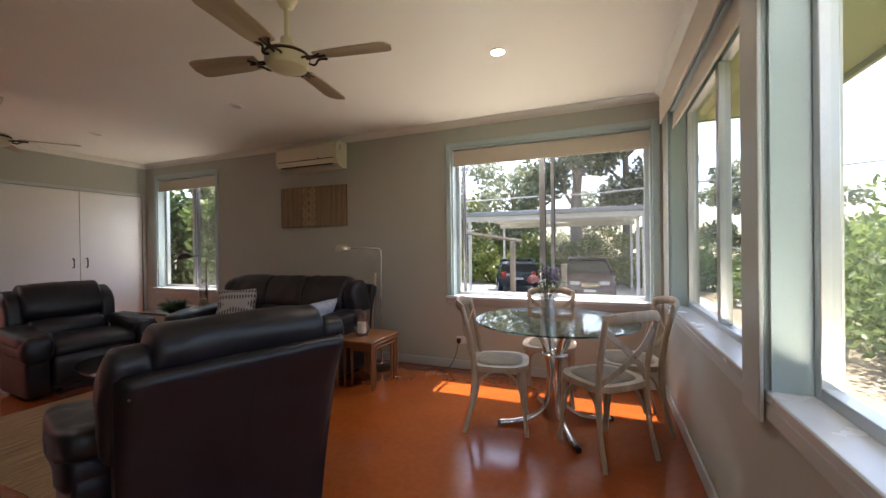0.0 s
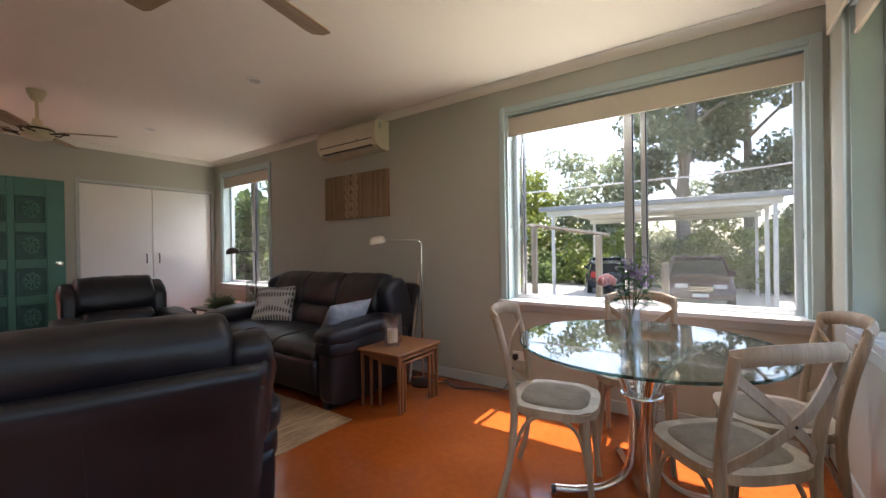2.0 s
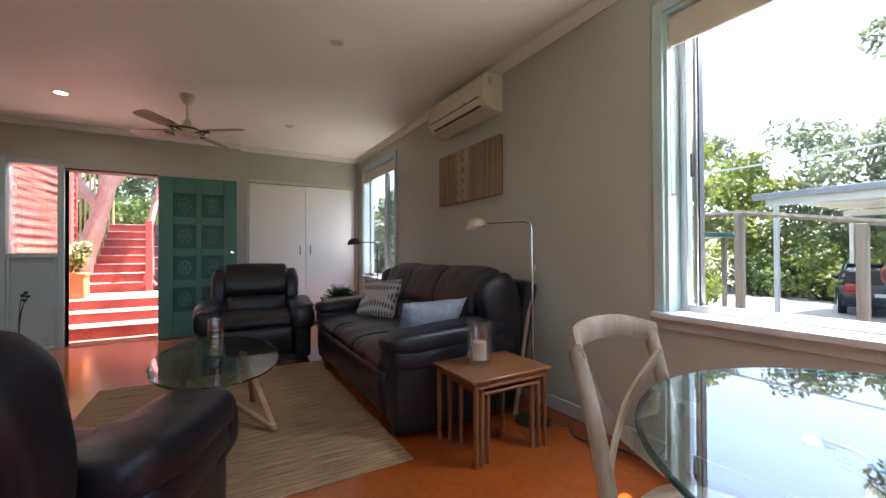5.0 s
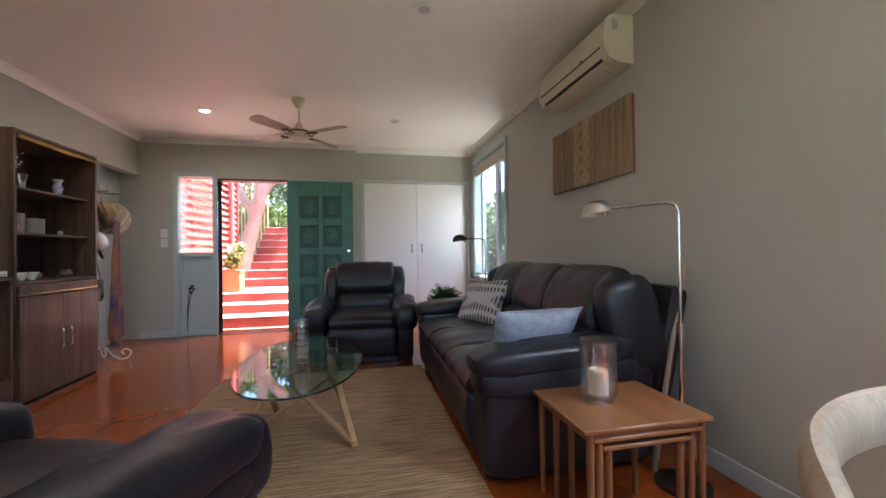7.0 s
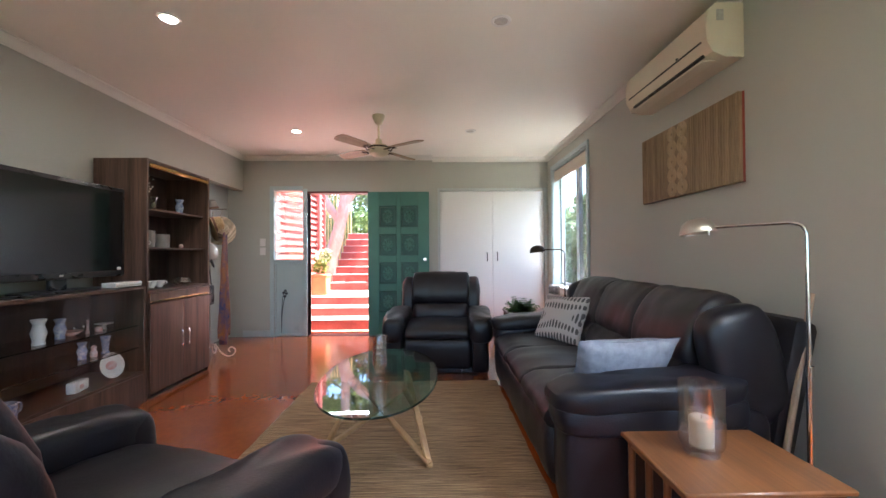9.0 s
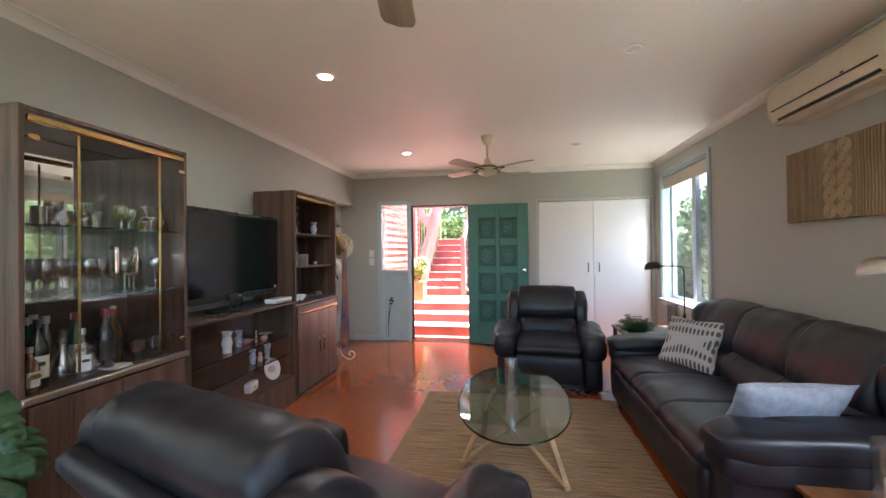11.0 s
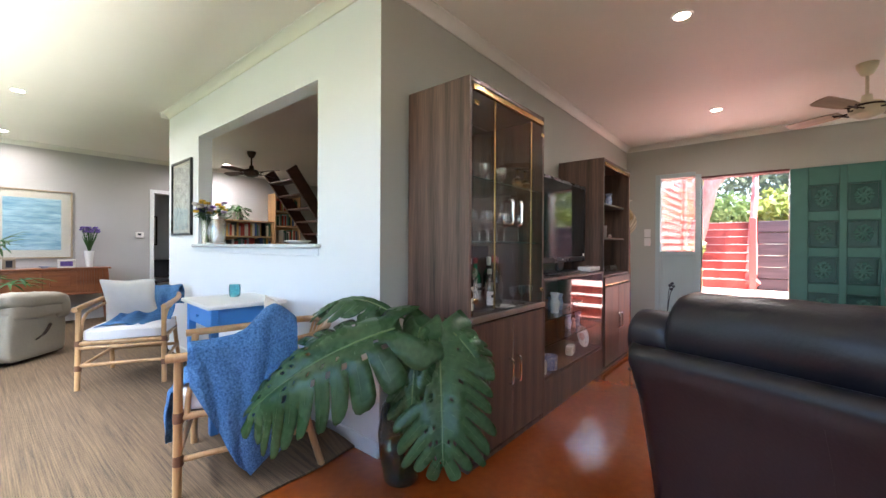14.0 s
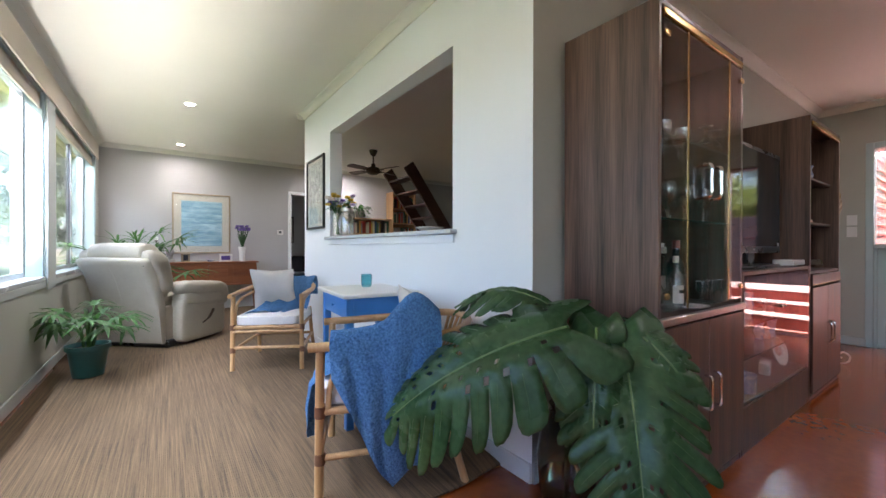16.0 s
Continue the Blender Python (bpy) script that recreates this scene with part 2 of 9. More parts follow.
BRONZE = material("dark_bronze", (0.045, 0.028, 0.018), 0.4, 0.7, 0.15, 20, 0.1, 100)
# Deeper green puts recess shade into the colour of sunk panels and mouldings.
GREEN_SHADE = material("deep_green_door_paint", (0.024, 0.092, 0.078), 0.42, 0, 0.12, 8, 0.08, 120)
GREEN_DOOR = material("green_door_paint", (0.055, 0.175, 0.140), 0.42, 0, 0.10, 5, 0.08, 120)
PORCELAIN = material("white_porcelain", (0.76, 0.75, 0.73), 0.18, 0, 0.03, 10, 0.02, 80)
CLEAR = pane_glass("clear_glass", (0.985, 0.99, 0.99), 0.25, 0.01)
TABLE_GLASS = pane_glass("table_glass", (0.80, 0.86, 0.845), 0.15)
GLASS_EDGE = glass("green_glass_edge", (0.10, 0.20, 0.18), 0.05)
CAB_GLASS = pane_glass("cabinet_glass", (0.99, 0.99, 0.985), 0.04)
WAX = material("candle_wax", (0.78, 0.70, 0.55), 0.5, 0, 0.04, 8, 0.05, 60)
MIRROR = material("mirror", (0.90, 0.90, 0.89), 0.03, 1.0, 0.01, 3, 0.0)

# ---- mesh helpers ----


def box(bm, x0, x1, y0, y1, z0, z1, bevel=0.0, m=None, seg=1):
    vs = bmesh.ops.create_cube(bm, size=1.0)["verts"]
    mat4 = Matrix.Translation(((x0 + x1) / 2, (y0 + y1) / 2, (z0 + z1) / 2)) @ Matrix.Diagonal((abs(x1 - x0), abs(y1 - y0), abs(z1 - z0), 1))
    bmesh.ops.transform(bm, matrix=mat4, verts=vs)
    if bevel:
        es = list({e for v in vs for e in v.link_edges})
        r = bmesh.ops.bevel(bm, geom=es, offset=bevel, segments=seg, affect="EDGES", profile=0.5)
        vs = list({v for f in r["faces"] for v in f.verts} | {v for v in vs if v.is_valid})
    if m is not None:
        bmesh.ops.transform(bm, matrix=m, verts=vs)
    return bm


def bx(x0, x1, y0, y1, z0, z1, bevel=0.0, m=None, seg=1):
    return box(bmesh.new(), x0, x1, y0, y1, z0, z1, bevel, m, seg)


def tube(bm, pts, r, seg=10, cap=True, closed=False):
    """A round bar along points; r is one radius or one for each point."""
    pts = [Vector(p) for p in pts]
    n = len(pts)
    rs = r if isinstance(r, (list, tuple)) else [r] * n
    rings, up = [], None
    for i, p in enumerate(pts):
        a, b = pts[i - 1] if (i or closed) else p, pts[(i + 1) % n] if (i < n - 1 or closed) else p
        d = (b - a).normalized()
        if up is None:
            up = Vector((0, 0, 1)) if abs(d.z) < 0.9 else Vector((1, 0, 0))
        s = d.cross(up)
        s = s.normalized() if s.length > 1e-6 else d.orthogonal().normalized()
        up = s.cross(d).normalized()
        rings.append([bm.verts.new(p + rs[i] * (math.cos(2 * math.pi * k / seg) * s + math.sin(2 * math.pi * k / seg) * up)) for k in range(seg)])
    for i in range(n if closed else n - 1):
        a, b = rings[i], rings[(i + 1) % n]
        for k in range(seg):
            bm.faces.new((a[k], a[(k + 1) % seg], b[(k + 1) % seg], b[k]))
    if cap and not closed:
        bm.faces.new(rings[0][::-1])
        bm.faces.new(rings[-1])
    return bm


def arc(pts, n=8):
    """A smooth curve through the points."""
    pts = [Vector(p) for p in pts]
    out = []
    for i in range(len(pts) - 1):
        p0, p1, p2, p3 = pts[max(i - 1, 0)], pts[i], pts[i + 1], pts[min(i + 2, len(pts) - 1)]
        for k in range(n):
            t = k / n
            out.append(0.5 * ((2 * p1) + (p2 - p0) * t + (2 * p0 - 5 * p1 + 4 * p2 - p3) * t * t + (3 * p1 - p0 - 3 * p2 + p3) * t ** 3))
    out.append(pts[-1])
    return out


def lathe(bm, prof, seg=24, c=(0, 0, 0)):
    """A turned shape from (radius, height) pairs."""
    rings = []
    for r, z in prof:
        if r < 1e-5:
            rings.append([bm.verts.new((c[0], c[1], c[2] + z))])
        else:
            rings.append([bm.verts.new((c[0] + r * math.cos(2 * math.pi * k / seg), c[1] + r * math.sin(2 * math.pi * k / seg), c[2] + z)) for k in range(seg)])
    for a, b in zip(rings, rings[1:]):
        for k in range(seg):
            j = (k + 1) % seg
            if len(a) == 1 and len(b) > 1:
                bm.faces.new((a[0], b[j], b[k]))
            elif len(b) == 1 and len(a) > 1:
                bm.faces.new((a[k], a[j], b[0]))
            elif len(a) > 1:
                bm.faces.new((a[k], a[j], b[j], b[k]))
    return bm


def puff(bm, c, h, e=0.45, rot=(0, 0, 0), nu=28, nv=14, wrinkle=0.0, e2=None):
    """A soft rounded cushion: half sizes h, squareness e (small is square)."""
    e2 = e if e2 is None else e2
    m = pose(*c, *rot)
    p = lambda v, k: math.copysign(abs(v) ** k, v)
    rows = []
    for i in range(nv + 1):
        la = -math.pi / 2 + math.pi * i / nv
        row = []
        for j in range(nu):
            lo = 2 * math.pi * j / nu
            v = Vector((h[0] * p(math.cos(la), e2) * p(math.cos(lo), e), h[1] * p(math.cos(la), e2) * p(math.sin(lo), e), h[2] * p(math.sin(la), e2)))
            if wrinkle:
                v += wrinkle * noise.noise_vector(v * 9 + Vector(c) * 3)
            row.append(v)
        rows.append([bm.verts.new(m @ v) for v in (row if 0 < i < nv else row[:1])])
    for a, b in zip(rows, rows[1:]):
        for k in range(nu):
            j = (k + 1) % nu
            if len(a) == 1:
                bm.faces.new((a[0], b[j], b[k]))
            elif len(b) == 1:
                bm.faces.new((a[k], a[j], b[0]))
            else:
                bm.faces.new((a[k], a[j], b[j], b[k]))
    return bm


def disc_slab(bm, rx, ry, z0, z1, n=64, c=(0, 0), power=2.0):
    ps = []
    for k in range(n):
        a = 2 * math.pi * k / n
        ps.append((c[0] + rx * math.copysign(abs(math.cos(a)) ** (2 / power), math.cos(a)), c[1] + ry * math.copysign(abs(math.sin(a)) ** (2 / power), math.sin(a))))
    lo, hi = [bm.verts.new((x, y, z0)) for x, y in ps], [bm.verts.new((x, y, z1)) for x, y in ps]
    bm.faces.new(lo[::-1])
    bm.faces.new(hi)
    for k in range(n):
        bm.faces.new((lo[k], lo[(k + 1) % n], hi[(k + 1) % n], hi[k]))
    return bm


def finish(name, bm, mat, smooth=None):
    bm.normal_update()
    bmesh.ops.recalc_face_normals(bm, faces=bm.faces)
    me = bpy.data.meshes.new(name)
    bm.to_mesh(me)
    bm.free()
    me.materials.append(mat)
    for p in me.polygons:
        p.use_smooth = True
    me.set_sharp_from_angle(angle=radians(smooth if smooth else 38))
    return me


def part(name, bm, mat, parent=None, label="", smooth=None):
    ob = new(name, finish(name, bm, mat, smooth))
    if parent is not None:
        ob.parent = parent
    if label:
        ob["label"] = label
    return ob


def share(ob, m, parent=None):
    """Another piece on the same mesh."""
    o = new(ob.name.split(".")[0], ob.data)
    o.parent = parent or ob.parent
    o.matrix_basis = m
    if "label" in ob:
        o["label"] = ob["label"]
    return o


def thing(name, label, category, m=None, group=""):
    ob = new(name)
    ob.empty_display_size = 0.1
    if m is not None:
        ob.matrix_basis = m
    return tagged(ob, label, category, group)


def solid(name, bm, mat, label, category, m=None, group="", smooth=None):
    ob = new(name, finish(name, bm, mat, smooth))
    if m is not None:
        ob.matrix_basis = m
    return tagged(ob, label, category, group)


def structure(name, bm, mat, label, category="", smooth=None):
    return tagged(new(name, finish(name, bm, mat, smooth)), label, category or name.split("_")[0], "", "structure")


# ---- structure ----
XE, XW, XC, YN, YS, XP, YF, H = 0.44, -6.42, -6.53, 3.84, -0.58, -1.69, -7.0, 2.58
structure("floor", bx(-6.75, 0.62, -7.15, 4.0, -0.12, 0.0), FLOOR, "glossy orange polished concrete floor", "floor")
structure("ceiling", bx(-6.75, 0.62, -7.15, 4.0, H, H + 0.1), CEIL, "off-white painted plasterboard ceiling", "ceiling")


def wall_x(bm, y0, y1, x0, x1, z0, z1, holes):
    """A wall along x between y0 and y1 with holes (xa, xb, za, zb), in order of x."""
    at = x0
    for xa, xb, za, zb in holes:
        if xa > at:
            box(bm, at, xa, y0, y1, z0, z1)
        if za > z0:
            box(bm, xa, xb, y0, y1, z0, za)
        if zb < z1:
            box(bm, xa, xb, y0, y1, zb, z1)
        at = xb
    if at < x1:
        box(bm, at, x1, y0, y1, z0, z1)
    return bm


def wall_y(bm, x0, x1, y0, y1, z0, z1, holes):
    at = y0
    for ya, yb, za, zb in holes:
        if ya > at:
            box(bm, x0, x1, at, ya, z0, z1)
        if za > z0:
            box(bm, x0, x1, ya, yb, z0, za)
        if zb < z1:
            box(bm, x0, x1, ya, yb, zb, z1)
        at = yb
    if at < y1:
        box(bm, x0, x1, at, y1, z0, z1)
    return bm


W1, W2 = (-1.52, 0.36, 0.76, 2.31), (-6.27, -5.02, 0.72, 2.34)
EAST = [(-6.55, -4.08, 0.80, 2.30), (-3.84, -2.12, 0.80, 2.30), (-1.98, -0.30, 0.80, 2.30), (-0.16, 1.52, 0.80, 2.30), (1.665, 3.41, 0.80, 2.30)]
structure("wall_north", wall_x(bmesh.new(), YN, YN + 0.16, -6.75, 0.62, 0, H, [W2, W1]), WALL, "sage grey painted wall with two windows", "wall")
structure("wall_east", wall_y(bmesh.new(), XE, XE + 0.18, -7.15, YN, 0, H, EAST), WALL, "grey painted wall with a row of windows", "wall")
structure("wall_west", wall_y(bmesh.new(), XW - 0.16, XW, -7.15, 2.13, 0, H, [(-0.14, 0.27, 0.0, 2.09), (0.335, 1.205, 0.0, 2.05)]), WALL, "sage grey painted wall with the front door", "wall")
structure("wall_cupboard", wall_y(bmesh.new(), XC - 0.10, XC, 2.13, YN, 0, H, [(2.24, 3.78, 0.0, 2.09)]), WALL, "sage grey painted wall round the cupboard", "wall")
structure("wall_south", wall_x(bmesh.new(), YS - 0.12, YS, XW, XP - 0.12, 0, H, [(XW, -5.05, 0.0, 2.09)]), WALL, "sage grey painted wall behind the wall unit", "wall")
structure("wall_niche", bx(XW, -5.05, -0.86, -0.80, 0, H), TRIM, "blue grey panel at the back of the niche", "wall")
structure("wall_pass_through", wall_y(bmesh.new(), XP - 0.12, XP, -4.05, YS, 0, H, [(-3.19, -1.17, 1.12, 2.18)]), WALL_PALE, "white painted wall with a pass-through opening", "wall")
pass_wall = bpy.data.objects["wall_pass_through"]
pass_wall.data.materials.append(WALL)
for p in pass_wall.data.polygons:
    if p.normal.y > 0.9 and p.center.y > YS - 0.01:
        p.material_index = 1
structure("wall_far", wall_x(bmesh.new(), YF - 0.15, YF, -6.75, 0.62, 0, H, [(-3.10, -2.28, 0.0, 2.02)]), WALL_FAR, "lilac grey painted wall with a doorway", "wall")
structure("wall_back_room", bx(-3.6, -1.9, -9.1, -9.0, 0, H), WALL_PALE, "pale wall of the room beyond the doorway", "wall")
structure("floor_back_room", bx(-3.6, -1.9, -9.0, -7.15, -0.1, 0.0), SISAL, "straw-coloured matting beyond the doorway", "floor")
structure("ceiling_back_room", bx(-3.6, -1.9, -9.0, -7.15, H, H + 0.1), CEIL, "white ceiling beyond the doorway", "ceiling")
for nm, x in (("wall_back_room_side_1", -3.65), ("wall_back_room_side_2", -1.95)):
    structure(nm, bx(x, x + 0.08, -9.0, -7.15, 0, H), WALL_PALE, "pale side wall beyond the doorway", "wall")


def cornice(name, a, b, inward):
    """A cove between wall and ceiling from a to b; inward points into the room."""
    a, b, n = Vector((*a, H)), Vector((*b, H)), Vector((*inward, 0))
    prof = [(0, -0.062), (0.010, -0.062), (0.013, -0.05), (0.025, -0.032), (0.042, -0.018), (0.056, -0.011), (0.066, -0.009), (0.066, 0.0), (0, 0)]
    bm = bmesh.new()
    rings = [[bm.verts.new(p + n * u + Vector((0, 0, v))) for u, v in prof] for p in (a, b)]
    k = len(prof)
    for i in range(k):
        bm.faces.new((rings[0][i], rings[0][(i + 1) % k], rings[1][(i + 1) % k], rings[1][i]))
    bm.faces.new(rings[0])
    bm.faces.new(rings[1][::-1])
    return structure(name, bm, CORNICE, "white plaster cove cornice", "cornice", 25)


cornice("cornice_north", (XC, YN), (XE, YN), (0, -1))
cornice("cornice_west", (XW, YS), (XW, 2.13), (1, 0))
cornice("cornice_cupboard", (XC, 2.13), (XC, YN), (1, 0))
cornice("cornice_south", (XW, YS), (XP, YS), (0, 1))
cornice("cornice_pass", (XP, -4.05), (XP, YS + 0.08), (1, 0))
cornice("cornice_pass_end", (XP - 0.12, -4.05), (XP + 0.08, -4.05), (0, -1))
cornice("cornice_east", (XE, YF), (XE, YN), (-1, 0))
cornice("cornice_far", (XW, YF), (XE, YF), (0, 1))


def base(name, a, b, inward, mat=TRIM):
    (ax, ay), (bx_, by), (nx, ny) = a, b, inward
    xs, ys = sorted((ax, bx_, ax + nx * 0.014, bx_ + nx * 0.014)), sorted((ay, by, ay + ny * 0.014, by + ny * 0.014))
    structure(name, bx(xs[0], xs[-1], ys[0], ys[-1], 0.0, 0.09, 0.004), mat, "painted timber skirting board", "baseboard")


base("baseboard_north", (XC, YN), (XE - 0.02, YN), (0, -1))
base("baseboard_west", (XW, YS), (XW, -0.19), (1, 0))
base("baseboard_east", (XE, YF), (XE, YN), (-1, 0))
base("baseboard_pass", (XP, -4.05), (XP, YS), (1, 0), WALL_PALE)
base("baseboard_south", (-5.05, YS), (XP, YS), (0, 1))
base("baseboard_far_1", (-2.22, YF), (XE, YF), (0, 1), WALL_FAR)
base("baseboard_far_2", (XW, YF), (-3.16, YF), (0, 1), WALL_FAR)


def window(name, label, span, along, face, out, mullions, blind_drop, reveal=0.10, sill_out=0.06, trim=0.055, bars=(), screen=None):
    """A sliding window in an opening span=(a, b, z0, z1); along is 'x' or 'y'; face is the wall's inner face; out is +1 towards outside."""
    a, b, z0, z1 = span
    w = tagged(new(name), label, "window", "", "structure")

    def bb(a0, a1, d0, d1, za, zb, bevel=0.0):
        d0, d1 = sorted((face + out * d0, face + out * d1))
        return bx(a0, a1, d0, d1, za, zb, bevel) if along == "x" else bx(d0, d1, a0, a1, za, zb, bevel)

    for nm, args in (("architrave", (a - trim, a, -0.02, 0.0, z0, z1 + trim, 0.004)), ("architrave", (b, b + trim, -0.02, 0.0, z0, z1 + trim, 0.004)), ("architrave", (a, b, -0.02, 0.0, z1, z1 + trim, 0.004)),
                     ("jamb", (a, a + 0.018, -0.005, 0.16, z0, z1)), ("jamb", (b - 0.018, b, -0.005, 0.16, z0, z1)), ("head", (a + 0.018, b - 0.018, -0.005, 0.16, z1 - 0.018, z1))):
        part(nm, bb(*args), TRIM_BLUE, w)
    part("window_sill", bb(a - trim, b + trim, -sill_out, 0.17, z0 - 0.031, z0 + 0.004, 0.005), SILL, w, "white painted timber sill")
    part("apron", bb(a - trim, b + trim, -0.018, 0.0, z0 - 0.085, z0 - 0.032, 0.004), TRIM, w)
    g = reveal
    for args in ((a + 0.018, a + 0.055, g, g + 0.05, z0, z1 - 0.018), (b - 0.055, b - 0.018, g, g + 0.05, z0, z1 - 0.018), (a + 0.055, b - 0.055, g, g + 0.05, z0, z0 + 0.04), (a + 0.055, b - 0.055, g, g + 0.05, z1 - 0.055, z1 - 0.018)):
        part("frame", bb(*args, 0.003), ALU, w, "grey aluminium frame")
    for p, width, dep in mullions:
        part("mullion", bb(p - width / 2, p + width / 2, g - dep, g + 0.045, z0 + 0.04, z1 - 0.055, 0.003), ALU, w, "grey aluminium stile")
        part("seal", bb(p + width / 2, p + width / 2 + 0.008, g - dep + 0.008, g + 0.04, z0 + 0.04, z1 - 0.055), ALU_DARK, w, "black rubber seal")
    for args in bars:
        part("catch", bb(*args, 0.003), ALU_DARK, w)
    cuts = [a + 0.055] + [p for p, _, _ in mullions[:1]] + [b - 0.055]
    for i, (u, v) in enumerate(zip(cuts, cuts[1:])):
        pn = part("pane", bb(u, v, g + 0.016 + 0.012 * i, g + 0.020 + 0.012 * i, z0 + 0.03, z1 - 0.05), PANE, w, "clear window pane")
        pn.visible_shadow = False
    if screen:
        sc = part("insect_screen", bb(*screen, g + 0.040, g + 0.042, z0 + 0.04, z1 - 0.055), SCREEN_MESH, w, "fine grey insect screen")
        sc.visible_shadow = False
    if blind_drop:
        bl = thing("roller_blind", "beige fabric roller blind, nearly rolled up", "blind", group="roller blinds")
        part("cloth", bb(a + 0.02, b - 0.02, 0.012, 0.016, z1 - blind_drop, z1 - 0.03), BLIND, bl)
        part("bottom_rail", bb(a + 0.02, b - 0.02, 0.006, 0.022, z1 - blind_drop - 0.02, z1 - blind_drop, 0.003), BLIND, bl)
        part("roll", tube(bmesh.new(), [(a + 0.02, face + out * 0.045, z1 - 0.05), (b - 0.02, face + out * 0.045, z1 - 0.05)] if along == "x" else [(face + out * 0.045, a + 0.02, z1 - 0.05), (face + out * 0.045, b - 0.02, z1 - 0.05)], 0.026, 12), BLIND, bl)
    return w


window("window_1", "wide sliding window in a pale blue grey frame", W1, "x", YN, 1, [(-0.60, 0.055, 0.0), (-0.50, 0.03, 0.012), (-1.42, 0.02, 0.01)], 0.17, screen=(-0.48, 0.305), bars=((-1.437, -1.425, 0.075, 0.10, 1.45, 1.57),))
cord = thing("blind_cord", "thin grey bead cord loop hanging from the roller blind", "cord", pose(-1.485, YN + 0.012, 0))
part("bead_loop", tube(bmesh.new(), arc([(-0.010, 0, 2.26), (-0.010, 0, 1.9), (-0.010, 0, 1.40), (0.0, 0, 1.375), (0.010, 0, 1.40), (0.010, 0, 1.9), (0.010, 0, 2.26)], 4), 0.0022, 5), ALU, cord)
window("window_2", "narrow sliding window in a pale grey frame", W2, "x", YN, 1, [(-5.62, 0.05, 0.0), (-5.55, 0.025, 0.012)], 0.16, screen=(-5.54, -5.08))
for i, sp in enumerate(EAST):
    mid = (sp[0] + sp[1]) / 2
    window("window_%d" % (3 + i), "sliding window in a pale blue grey frame", sp, "y", XE, 1, [(mid + 0.02, 0.045, 0.0), (mid - 0.05, 0.03, 0.012)] if i else [(-4.9, 0.045, 0.0), (-5.7, 0.045, 0.0)], 0.13, 0.10, 0.02)
for i, (ya, yb) in enumerate(((3.41, 3.84), (1.52, 1.665), (-0.30, -0.16), (-2.12, -1.98), (-4.08, -3.84))):
    if i:
        structure("trim_pier_%d" % i, bx(XE - 0.035, XE - 0.021, ya - 0.01, yb + 0.01, 0.70, H - 0.09, 0.003), TRIM, "painted timber cover strip between windows", "trim")
structure("trim_pelmet", bx(XE - 0.05, XE - 0.036, -6.6, 3.6, 2.25, 2.46, 0.004), BLIND, "cream timber pelmet above the windows", "trim")

# ---- doors and fixed things of the living room ----


